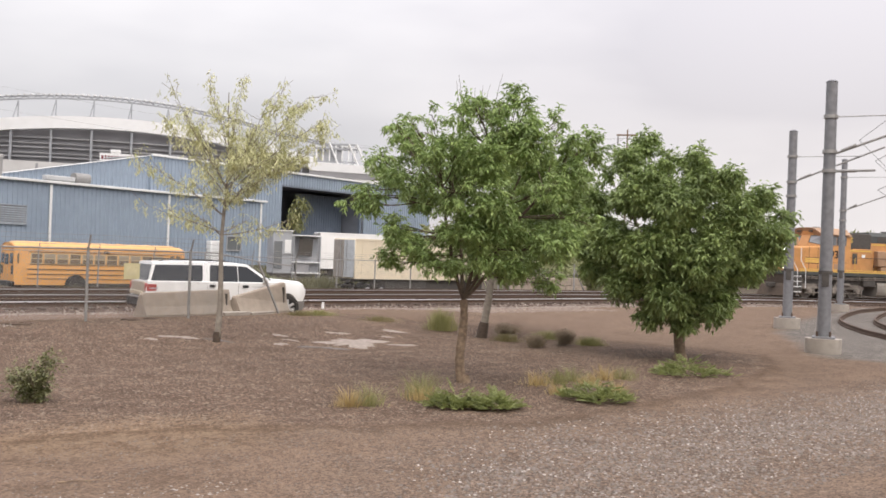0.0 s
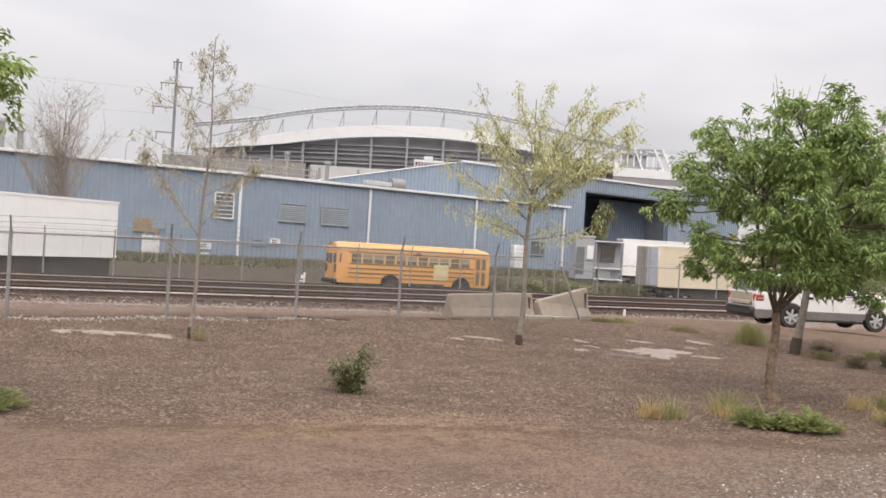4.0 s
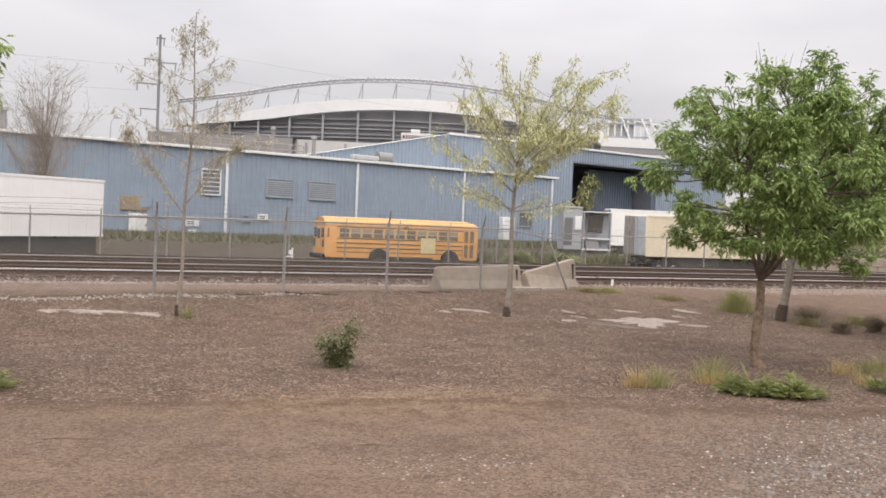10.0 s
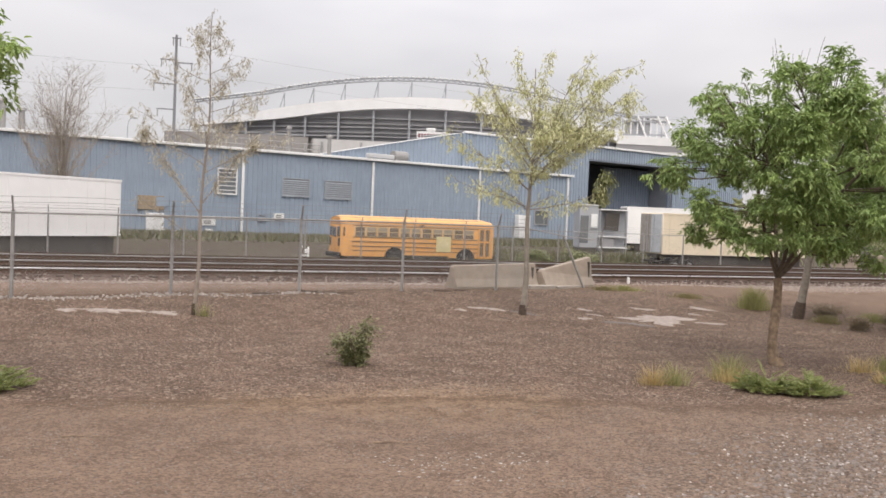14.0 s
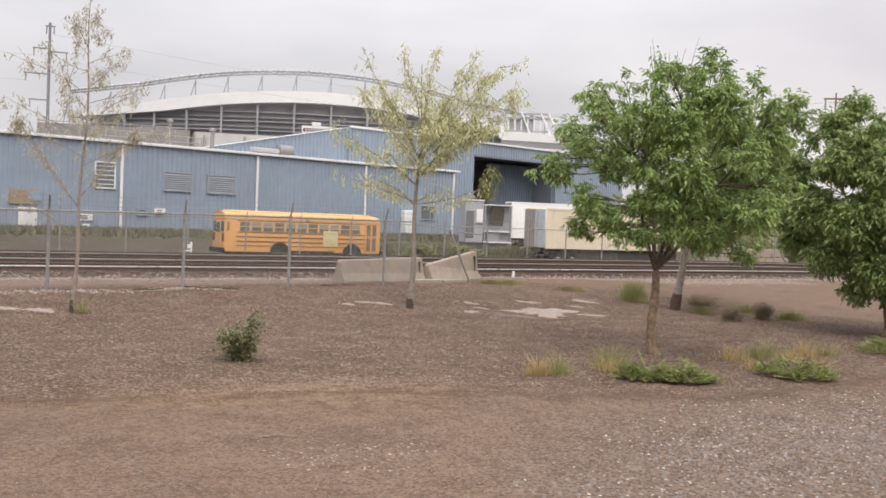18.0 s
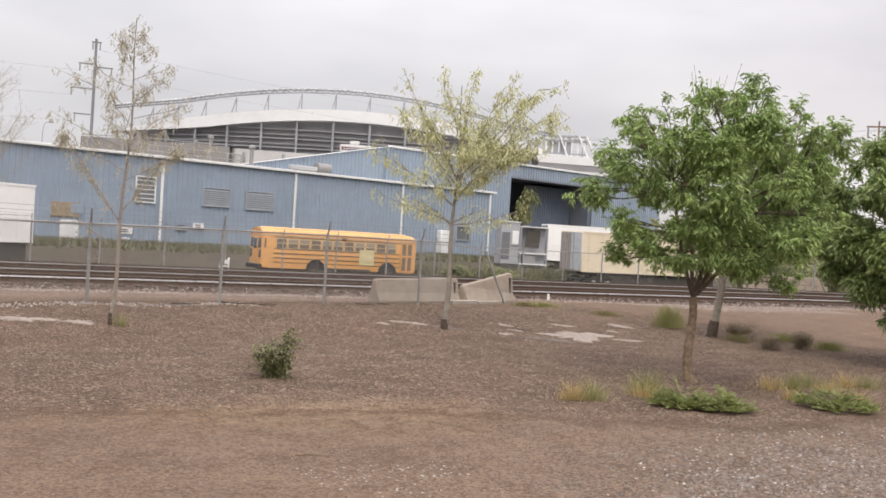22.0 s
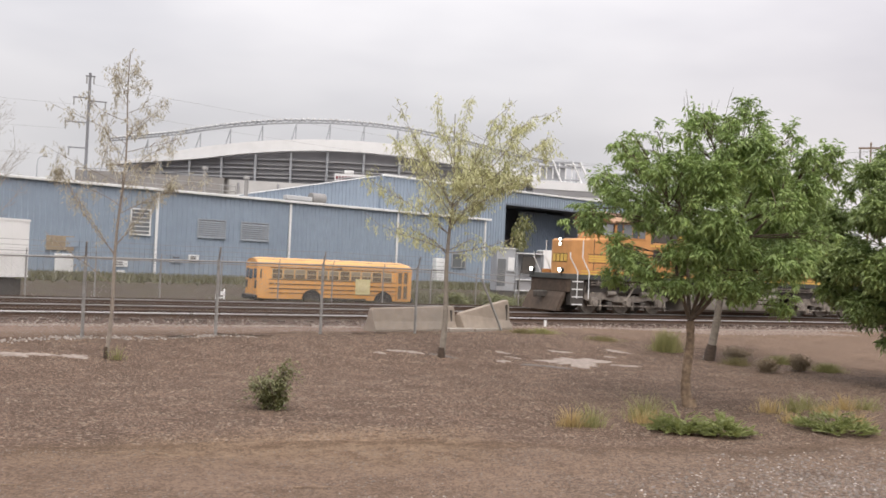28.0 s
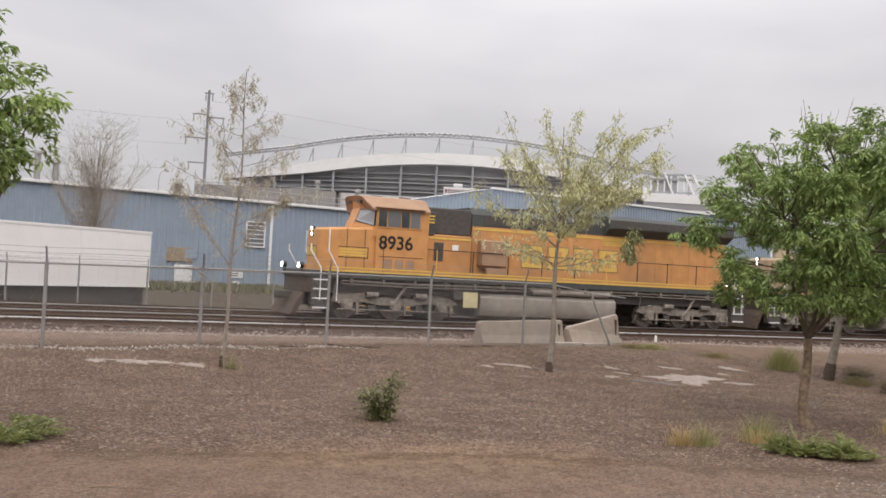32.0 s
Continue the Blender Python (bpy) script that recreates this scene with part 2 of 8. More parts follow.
M_RIM = mat("bright_alloy_rim", (0.62, 0.61, 0.6), (0.5, 0.49, 0.48), 12, 0.35, 0.3, 0.02)
M_CHROME = mat("dull_alloy", (0.55, 0.55, 0.56), (0.45, 0.45, 0.46), 12, 0.35, 0.8, 0.03)
M_TAIL = mat("red_lens", (0.42, 0.06, 0.05), (0.34, 0.045, 0.04), 10, 0.3, 0.0, 0.0)
M_CONC = mat("weathered_concrete", (0.36, 0.3, 0.242), (0.3, 0.247, 0.2), 5, 0.85, 0.0, 0.3, dirt=(0.2, 0.18, 0.155), dirt_amount=0.55)
M_CONC_LT = mat("pale_concrete_footing", (0.4, 0.355, 0.305), (0.33, 0.29, 0.25), 5, 0.85, 0.0, 0.3)
M_RAIL = mat("rusty_rail_web", (0.13, 0.085, 0.06), (0.09, 0.06, 0.045), 12, 0.8, 0.3, 0.2)
M_RAILTOP = mat("polished_rail_head", (0.8, 0.79, 0.77), (0.72, 0.71, 0.7), 8, 0.3, 0.9, 0.02)
M_TIE = mat("weathered_timber_tie", (0.115, 0.085, 0.068), (0.075, 0.055, 0.045), 9, 0.9, 0.0, 0.5, vary=0.18)
M_BARK = mat("grey_brown_bark", (0.31, 0.225, 0.15), (0.165, 0.116, 0.08), 14, 0.9, 0.0, 0.7, bump_scale=40)
M_BARK_DARK = mat("dark_brown_bark", (0.1, 0.073, 0.055), (0.065, 0.047, 0.036), 14, 0.95, 0.0, 0.6)
# darker than the trunk's bark: the crown's inner shade is in the colour
M_BRANCH = mat("brown_branch_bark_with_crown_shade", (0.16, 0.122, 0.09), (0.1, 0.075, 0.056), 14, 0.95, 0.0, 0.5)
M_BARK_PALE = mat("pale_smooth_bark", (0.30, 0.265, 0.22), (0.21, 0.18, 0.15), 10, 0.85, 0.0, 0.4, dirt=(0.1, 0.08, 0.065), dirt_amount=0.4)
M_TWIG = mat("reddish_twig_bark", (0.3, 0.235, 0.19), (0.22, 0.17, 0.14), 14, 0.9, 0.0, 0.3)
M_GREY_TWIG = mat("pale_grey_twigs", (0.42, 0.375, 0.33), (0.32, 0.28, 0.245), 10, 0.9, 0.0, 0.2)
M_LEAF_B = foliage("bright_green_leaves", (0.165, 0.228, 0.085), (0.3, 0.4, 0.14), (0.47, 0.57, 0.21), 0.32, 0.45)
M_LEAF_C = foliage("deep_green_leaves", (0.155, 0.205, 0.08), (0.26, 0.335, 0.122), (0.41, 0.49, 0.18), 0.3, 0.45)
M_LEAF_A = foliage("yellow_green_leaves", (0.5, 0.505, 0.27), (0.6, 0.595, 0.345), (0.7, 0.68, 0.44), 0.36, 0.5)
M_LEAF_A0 = foliage("dry_tan_leaves", (0.4, 0.365, 0.27), (0.48, 0.44, 0.335), (0.57, 0.52, 0.41), 0.36, 0.5)
M_LEAF_SH = foliage("shrub_leaves", (0.17, 0.185, 0.08), (0.25, 0.265, 0.115), (0.36, 0.355, 0.18))
M_BUSH = foliage("dull_olive_bush_leaves", (0.13, 0.135, 0.06), (0.2, 0.205, 0.09), (0.3, 0.29, 0.145))
M_JUNIPER = foliage("juniper_green", (0.17, 0.19, 0.062), (0.24, 0.27, 0.09), (0.33, 0.36, 0.13))
M_STRAW = foliage("straw_grass", (0.38, 0.28, 0.12), (0.49, 0.37, 0.17), (0.59, 0.47, 0.24))
M_GRASS = foliage("green_grass", (0.21, 0.215, 0.08), (0.31, 0.3, 0.125), (0.43, 0.4, 0.19))
M_SAGE = foliage("brown_sage_tuft", (0.22, 0.17, 0.115), (0.31, 0.245, 0.165), (0.4, 0.32, 0.22))
M_PILOT = mat("rusty_brown_black_steel", (0.1, 0.072, 0.052), (0.065, 0.046, 0.034), 5, 0.85, 0.0, 0.3, dirt=(0.06, 0.05, 0.04), dirt_amount=0.5)
M_WEED = foliage("dull_green_weeds", (0.12, 0.115, 0.06), (0.17, 0.165, 0.09), (0.25, 0.23, 0.135))
M_STONE = mat("pale_stones", (0.36, 0.31, 0.27), (0.25, 0.21, 0.18), 6, 0.9, 0.0, 0.3, vary=0.25)
M_CHIP = mat("weathered_wood_chips", (0.29, 0.225, 0.176), (0.17, 0.129, 0.099), 10, 0.95, 0.0, 0.2, vary=0.48)
M_GRAVEL = mat("grey_gravel_stones", (0.243, 0.207, 0.181), (0.154, 0.128, 0.111), 10, 0.9, 0.0, 0.2, vary=0.42)
M_STAD_W = mat("white_stadium_cladding", (0.82, 0.82, 0.82), (0.78, 0.78, 0.78), 0.3, 0.5, 0.0, 0.0)
M_STAD_G = mat("grey_stadium_louvre", (0.33, 0.325, 0.335), (0.27, 0.267, 0.275), 0.12, 0.7, 0.0, 0.0)
M_STAD_S = mat("pale_stadium_steel", (0.42, 0.43, 0.45), (0.36, 0.37, 0.39), 0.5, 0.6, 0.2, 0.0)
M_STAD_B = mat("mid_grey_stadium_beam", (0.38, 0.378, 0.39), (0.33, 0.33, 0.34), 0.5, 0.7, 0.0, 0.0)
M_STAD_L = mat("off_white_stand_front", (0.62, 0.61, 0.6), (0.55, 0.54, 0.53), 0.2, 0.7, 0.0, 0.0)
M_STAD_C = mat("dull_concourse_concrete", (0.34, 0.325, 0.31), (0.29, 0.275, 0.262), 0.2, 0.8, 0.0, 0.0)
M_ROOF = mat("pale_roof_sheet", (0.5, 0.5, 0.5), (0.42, 0.42, 0.42), 0.6, 0.6, 0.0, 0.05)
# wall blue and lining darkened: the deep bay's shade is in both colours
M_BAY_BLUE = mat("blue_steel_darkened_for_bay", (0.17, 0.205, 0.265), (0.145, 0.178, 0.232), 0.8, 0.6, 0.0, 0.03)
M_INNER = mat("bay_lining_darkened_for_depth", (0.21, 0.225, 0.265), (0.18, 0.195, 0.23), 0.6, 0.9, 0.0, 0.05)
M_SIGN = mat("pale_yellow_sign", (0.66, 0.6, 0.36), (0.6, 0.54, 0.32), 5, 0.6, 0.0, 0.03)
M_MAROON = mat("maroon_lettering", (0.2, 0.04, 0.05), None, 5, 0.6, 0.0, 0.0)
M_HEAD = glow("lit_headlamp", (1.0, 0.95, 0.85), 6.0)


# ---- building kit ----
class Kit:
    """Collects faces of one part."""

    def __init__(self):
        self.v, self.f = [], []

    def add(self, verts, faces, m=None):
        k = len(self.v)
        self.v += [tuple(m @ Vector(p)) for p in verts] if m else [tuple(p) for p in verts]
        self.f += [tuple(i + k for i in q) for q in faces]
        return self

    def box(self, cx, cy, cz, sx, sy, sz, ch=0.0, m=None):
        hx, hy, hz = sx / 2, sy / 2, sz / 2
        if ch <= 0:
            p = [(cx + a * hx, cy + b * hy, cz + c * hz) for c in (-1, 1) for a, b in ((-1, -1), (1, -1), (1, 1), (-1, 1))]
            return self.add(p, [(3, 2, 1, 0), (4, 5, 6, 7), (0, 1, 5, 4), (1, 2, 6, 5), (2, 3, 7, 6), (3, 0, 4, 7)], m)
        ch = min(ch, hx * 0.9, hy * 0.9, hz * 0.9)
        ring = [(-hx + ch, -hy), (hx - ch, -hy), (hx, -hy + ch), (hx, hy - ch), (hx - ch, hy), (-hx + ch, hy), (-hx, hy - ch), (-hx, -hy + ch)]
        rin = [(a * (hx - ch) / hx if abs(a) == hx else a, b * (hy - ch) / hy if abs(b) == hy else b) for a, b in ring]
        lev = [(rin, -hz), (ring, -hz + ch), (ring, hz - ch), (rin, hz)]
        p = [(cx + a, cy + b, cz + z) for r, z in lev for a, b in r]
        f = [tuple(range(7, -1, -1)), tuple(range(24, 32))]
        for k in range(3):
            f += [(k * 8 + i, k * 8 + (i + 1) % 8, k * 8 + 8 + (i + 1) % 8, k * 8 + 8 + i) for i in range(8)]
        return self.add(p, f, m)

    def cyl(self, p0, p1, r0, r1=None, n=10, caps=True, m=None):
        p0, p1 = Vector(p0), Vector(p1)
        r1 = r0 if r1 is None else r1
        q = (p1 - p0).to_track_quat("Z", "Y")
        v = [p + q @ Vector((r * math.cos(2 * math.pi * i / n), r * math.sin(2 * math.pi * i / n), 0)) for p, r in ((p0, r0), (p1, r1)) for i in range(n)]
        f = [(i, (i + 1) % n, n + (i + 1) % n, n + i) for i in range(n)]
        if caps:
            f += [tuple(range(n - 1, -1, -1)), tuple(range(n, 2 * n))]
        return self.add(v, f, m)

    def tube(self, pts, r, n=6, r_end=None):
        pts = [Vector(p) for p in pts]
        k0, last = len(self.v), len(pts) - 1
        for j, p in enumerate(pts):
            d = pts[min(j + 1, last)] - pts[max(j - 1, 0)]
            q = d.to_track_quat("Z", "Y")
            rr = r if r_end is None else r + (r_end - r) * j / max(last, 1)
            self.v += [tuple(p + q @ Vector((rr * math.cos(2 * math.pi * i / n), rr * math.sin(2 * math.pi * i / n), 0))) for i in range(n)]
        for j in range(last):
            a = k0 + j * n
            self.f += [(a + i, a + (i + 1) % n, a + n + (i + 1) % n, a + n + i) for i in range(n)]
        self.f += [tuple(k0 + i for i in range(n - 1, -1, -1)), tuple(k0 + last * n + i for i in range(n))]
        return self

    def prism(self, poly, a, b, axis="y", m=None):
        """A closed outline, in (x, z) for axis y, (y, z) for axis x, (x, y) for axis z, drawn out from a to b."""
        put = {"y": lambda u, w, s: (u, s, w), "x": lambda u, w, s: (s, u, w), "z": lambda u, w, s: (u, w, s)}[axis]
        n = len(poly)
        v = [put(u, w, s) for s in (a, b) for u, w in poly]
        f = [(i, (i + 1) % n, n + (i + 1) % n, n + i) for i in range(n)] + [tuple(range(n - 1, -1, -1)), tuple(range(n, 2 * n))]
        return self.add(v, f, m)


def part(name, kit, material, parent=None, label="", smooth=True, at=None):
    """Links what the kit holds as one mesh object, under a thing or a part."""
    me = bpy.data.meshes.new(name)
    me.from_pydata(kit.v, [], kit.f)
    bm = bmesh.new()
    bm.from_mesh(me)
    bmesh.ops.recalc_face_normals(bm, faces=bm.faces)
    bm.to_mesh(me)
    bm.free()
    if material:
        me.materials.append(material)
    if smooth:
        me.polygons.foreach_set("use_smooth", [True] * len(me.polygons))
        me.set_sharp_from_angle(angle=radians(40))
    ob = new(name, me)
    ob.parent = parent
    if at is not None:
        ob.matrix_basis = at
    if label:
        tagged(ob, label)
    return ob


def raw(name, v, f, material, parent=None, label=""):
    """The same for very many faces whose winding does not matter."""
    me = bpy.data.meshes.new(name)
    me.from_pydata(v, [], f)
    me.materials.append(material)
    ob = new(name, me)
    ob.parent = parent
    if label:
        tagged(ob, label)
    return ob


def again(ob, name, parent, m):
    """One more object on the mesh of ob."""
    o = new(name, ob.data)
    o.parent = parent
    o.matrix_basis = m
    return o


def thing(name, m, label, category, group="", kind=""):
    e = new(name)
    e.empty_display_size = 0.3
    e.matrix_basis = m
    return tagged(e, label, category, group, kind)


BEND, TIGHT = 41.0, 0.0075       # where the tracks begin to bend, and how sharply


def bend(u):
    """How far the tracks have swung towards -y at u, and their slope there."""
    if u < BEND:
        return 0.0, 0.0
    w = min(u, 72.0) - BEND
    return -TIGHT * w * w - 2 * TIGHT * w * (u - BEND - w), -2 * TIGHT * w


def lay(u, d, z=0.0):
    """A place on the line that runs d metres off the x axis before the bend, parallel to the tracks."""
    o, s = bend(u)
    c = 1 / math.sqrt(1 + s * s)
    return Vector((u - (d - 38.35) * s * c, 38.35 + o + (d - 38.35) * c, z))


def across(x, y):
    """The distance d of the parallel line on which a place lies."""
    o, s = bend(x)
    return 38.35 + (y - 38.35 - o) / math.sqrt(1 + s * s)


def smooth01(a, b, x):
    t = min(1.0, max(0.0, (x - a) / (b - a)))
    return t * t * (3 - 2 * t)


# ---- the ground: one sheet to the horizon ----
RAIL_Y = (33.26, 37.6, 41.9)      # near rail of each of the three tracks
GAUGE, RAIL_Z = 1.5, 0.35


def ground_z(x, y):
    d, dip = across(x, y), 2.3 * (1 - smooth01(16.0, 21.5, x))
    z = (0.38 * smooth01(18.5, 25.0, y) - 0.14 * smooth01(26.4, 28.0, y) - 0.22 * smooth01(29.6 - dip, 31.8 - dip, y)) * (1 - smooth01(24.0, 33.0, x))
    z += (0.025 * noise.noise((x * 0.35, y * 0.35, 0.0)) + 0.012 * noise.noise((x * 1.3, y * 1.3, 4.0))) * (1 - smooth01(30, 32, d))
    if d > 31.8:
        z += 0.145 * smooth01(32.15, 32.95, d)
    if d > 44.5:
        k = smooth01(44.8, 48.5, d)
        z = z * (1 - k) - 0.8 * k
    return z


def inside(px, py, poly):
    hit = False
    for i in range(len(poly)):
        (x1, y1), (x2, y2) = poly[i], poly[i - 1]
        if (y1 > py) != (y2 > py) and px < (x2 - x1) * (py - y1) / (y2 - y1) + x1:
            hit = not hit
    return hit


def edge_far(px, py, poly):
    """Signed distance to an outline, positive inside."""
    best = 1e9
    for i in range(len(poly)):
        ax, ay = poly[i]
        bx, by = poly[i - 1]
        dx, dy = bx - ax, by - ay
        t = max(0.0, min(1.0, ((px - ax) * dx + (py - ay) * dy) / (dx * dx + dy * dy)))
        best = min(best, math.hypot(px - ax - t * dx, py - ay - t * dy))
    return best if inside(px, py, poly) else -best


GARDEN = [(-30, 15.0), (-4, 13.6), (1.9, 12.8), (6.8, 11.9), (9.0, 10.7), (11.2, 9.7), (14.3, 9.9), (18, 10.4), (21.8, 11.6), (24.5, 13.2), (25.0, 15.6), (23.8, 18.6), (23.6, 20.6), (21.5, 22.6), (19.6, 25.2), (16.0, 26.4), (12.0, 25.0), (6, 23.9), (1, 23.3), (-30, 21.0)]
GREY_BED = [(4.2, 4.0), (5.2, 6.9), (6.4, 8.1), (7.6, 9.0), (9.3, 9.7), (12.1, 9.5), (16.0, 9.4), (22.5, 8.9), (40, 7.0), (40, 4.0)]
TRAM_BED = [(26.4, 12.4), (30, 14.6), (34.5, 17.8), (42.0, 20.9), (62.1, 27.2), (74, 27.0), (90, 18), (90, 4), (40, 7), (27, 10.4)]
TAN_PATCH = [(2.2, 12.2), (3.5, 12.8), (4.7, 12.75), (6.1, 12.9), (7.8, 12.3), (7.7, 11.2), (7.0, 10.3), (5.6, 10.5), (4.0, 11.2), (2.5, 11.9)]
xs = sorted({*np.arange(-12, 48, 0.5).round(2), *np.arange(48, 110, 1.5).round(2), *np.arange(-60, -12, 3.0).round(2), -3500, -2000, -1000, -500, -250, -120, 130, 180, 260, 400, 700, 1200, 2200, 3500})
ys = sorted({*np.arange(3, 34, 0.5).round(2), *np.arange(34, 50, 0.75).round(2), *np.arange(50, 160, 5.0).round(2), -3500, -1500, -600, -200, -60, -20, -6, 0, 200, 300, 500, 900, 1600, 3500})
gv, gf, zone_a, zone_b = [], [], [], []
for yy in ys:
    for xx in xs:
        gv.append((xx, yy, ground_z(xx, yy)))
        near = -14 < xx < 115 and 2 < yy < 33
        soft_in = (lambda poly, w: min(1.0, max(0.0, 0.5 + edge_far(xx, yy, poly) / w))) if near else (lambda poly, w: 0.0)
        ga = soft_in(GARDEN, 1.2) if near or 15 < yy < 25 else 0.0
        zone_a.append((ga, max(0.62 * soft_in(GREY_BED, 4.5), soft_in(TRAM_BED, 1.2)), soft_in(TAN_PATCH, 1.4), soft_in(TRAM_BED, 1.5)))
        strip = smooth01(24.2, 25.4, yy - 0.06 * xx) * (1 - smooth01(31.5, 32.6, yy)) * (1 - smooth01(16, 21, xx))
        dd = across(xx, yy)
        zone_b.append((smooth01(31.6, 32.6, dd) * (1 - smooth01(45, 47, dd)), strip, smooth01(46.5, 49, dd), 1.0))
nx = len(xs)
for j in range(len(ys) - 1):
    gf += [(j * nx + i, j * nx + i + 1, (j + 1) * nx + i + 1, (j + 1) * nx + i) for i in range(nx - 1)]


def ground_material():
    m = bpy.data.materials.new("ground_soil_mulch_and_gravel")
    m.use_nodes = True
    n, l = m.node_tree.nodes, m.node_tree.links
    b = n["Principled BSDF"]
    b.inputs["Roughness"].default_value, b.inputs["Specular IOR Level"].default_value = 0.95, 0.15
    co = n.new("ShaderNodeTexCoord")

    def tex(scale, detail=5.0, rough=0.6):
        t = n.new("ShaderNodeTexNoise")
        t.inputs["Scale"].default_value, t.inputs["Detail"].default_value, t.inputs["Roughness"].default_value = scale, detail, rough
        l.new(co.outputs["Object"], t.inputs["Vector"])
        return t.outputs["Fac"]

    def cells(scale):
        t = n.new("ShaderNodeTexVoronoi")
        t.inputs["Scale"].default_value = scale
        l.new(co.outputs["Object"], t.inputs["Vector"])
        return t

    def ramp(fac, stops):
        r = n.new("ShaderNodeValToRGB")
        e = r.color_ramp.elements
        e[0].position, e[0].color = stops[0][0], (*stops[0][1], 1)
        e[1].position, e[1].color = stops[-1][0], (*stops[-1][1], 1)
        for p, c in stops[1:-1]:
            e.new(p).color = (*c, 1)
        l.new(fac, r.inputs["Fac"])
        return r.outputs["Color"]

    def mix(fac, a, c, kind="MIX"):
        x = n.new("ShaderNodeMix")
        x.data_type, x.blend_type = "RGBA", kind
        if isinstance(fac, float):
            x.inputs["Factor"].default_value = fac
        else:
            l.new(fac, x.inputs["Factor"])
        for s, k in ((a, "A"), (c, "B")):
            if isinstance(s, tuple):
                x.inputs[k].default_value = (*s, 1)
            else:
                l.new(s, x.inputs[k])
        return x.outputs["Result"]

    def ragged(mask, scale=1.6, amount=0.9, sharp=0.22):
        """A zone's mask with a torn edge."""
        t = tex(scale, 6.0, 0.65)
        a = n.new("ShaderNodeMath")
        a.operation = "MULTIPLY_ADD"
        a.inputs[1].default_value, a.inputs[2].default_value = amount, -amount / 2
        l.new(t, a.inputs[0])
        s = n.new("ShaderNodeMath")
        l.new(a.outputs[0], s.inputs[0])
        l.new(mask, s.inputs[1])
        r = n.new("ShaderNodeMapRange")
        r.inputs["From Min"].default_value, r.inputs["From Max"].default_value = 0.5 - sharp, 0.5 + sharp
        l.new(s.outputs[0], r.inputs["Value"])
        return r.outputs["Result"]

    za, zb = n.new("ShaderNodeVertexColor"), n.new("ShaderNodeVertexColor")
    za.layer_name, zb.layer_name = "zone_a", "zone_b"
    sa, sb = n.new("ShaderNodeSeparateColor"), n.new("ShaderNodeSeparateColor")
    l.new(za.outputs["Color"], sa.inputs["Color"])
    l.new(zb.outputs["Color"], sb.inputs["Color"])
    soil = ramp(tex(2.2, 8.0), [(0.3, (0.136, 0.094, 0.068)), (0.5, (0.158, 0.111, 0.081)), (0.72, (0.182, 0.131, 0.097))])
    soil = mix(0.42, soil, ramp(tex(48, 4.0), [(0.3, (0.095, 0.061, 0.041)), (0.7, (0.236, 0.164, 0.118))]))
    chips = cells(38)
    mulch = ramp(chips.outputs["Distance"], [(0.0, (0.23, 0.163, 0.121)), (0.45, (0.126, 0.085, 0.061)), (0.9, (0.047, 0.033, 0.025))])
    mulch = mix(0.5, mulch, ramp(tex(1.1, 6.0), [(0.3, (0.079, 0.053, 0.039)), (0.7, (0.168, 0.116, 0.086))]))
    grit = cells(24)
    gravel = ramp(grit.outputs["Color"], [(0.1, (0.08, 0.058, 0.044)), (0.5, (0.132, 0.1, 0.078)), (0.95, (0.216, 0.17, 0.139))])
    gravel = mix(0.4, gravel, ramp(tex(1.6, 5.0), [(0.3, (0.11, 0.08, 0.063)), (0.7, (0.19, 0.146, 0.12))]))
    tan = ramp(tex(3.0, 6.0), [(0.3, (0.125, 0.08, 0.051)), (0.5, (0.172, 0.118, 0.079)), (0.7, (0.222, 0.157, 0.108))])
    bed_grit = cells(14)
    ballast = ramp(bed_grit.outputs["Color"], [(0.1, (0.053, 0.036, 0.028)), (0.5, (0.089, 0.062, 0.049)), (0.95, (0.158, 0.114, 0.093))])
    strip = ramp(tex(7.0, 6.0), [(0.3, (0.142, 0.097, 0.074)), (0.7, (0.226, 0.163, 0.128))])
    yard = ramp(tex(0.5, 7.0), [(0.3, (0.058, 0.044, 0.034)), (0.5, (0.085, 0.067, 0.052)), (0.62, (0.076, 0.068, 0.038)), (0.75, (0.062, 0.075, 0.034))])
    c = mix(ragged(sa.outputs["Red"]), soil, mulch)
    c = mix(ragged(sa.outputs["Green"], 0.9, 1.1, 0.35), c, gravel)
    c = mix(ragged(sa.outputs["Blue"], 1.2, 1.0, 0.4), c, tan)
    blue_grit = ramp(grit.outputs["Color"], [(0.1, (0.074, 0.064, 0.056)), (0.5, (0.133, 0.117, 0.104)), (0.95, (0.235, 0.212, 0.191))])
    c = mix(ragged(za.outputs["Alpha"], 1.1, 0.9, 0.3), c, blue_grit)
    # shade of the eroded lip, painted along the torn edge of the mulch
    rim = ramp(ragged(sa.outputs["Red"], 1.3, 1.2, 0.5), [(0.0, (1, 1, 1)), (0.32, (0.74, 0.72, 0.69)), (0.62, (1, 1, 1))])
    c = mix(1.0, c, rim, "MULTIPLY")
    c = mix(ragged(sb.outputs["Green"], 2.0, 0.7, 0.3), c, strip)
    c = mix(ragged(sb.outputs["Red"], 3.0, 0.6, 0.2), c, ballast)
    c = mix(ragged(sb.outputs["Blue"], 0.7, 0.8, 0.3), c, yard)
    # single chips and stones in a tone of their own, at two sizes; bare soil shows fewer of them
    loose = n.new("ShaderNodeMath")
    loose.operation = "MAXIMUM"
    l.new(sa.outputs["Red"], loose.inputs[0])
    l.new(sa.outputs["Green"], loose.inputs[1])
    some = n.new("ShaderNodeMapRange")
    some.inputs["To Min"].default_value, some.inputs["To Max"].default_value = 0.5, 1.0
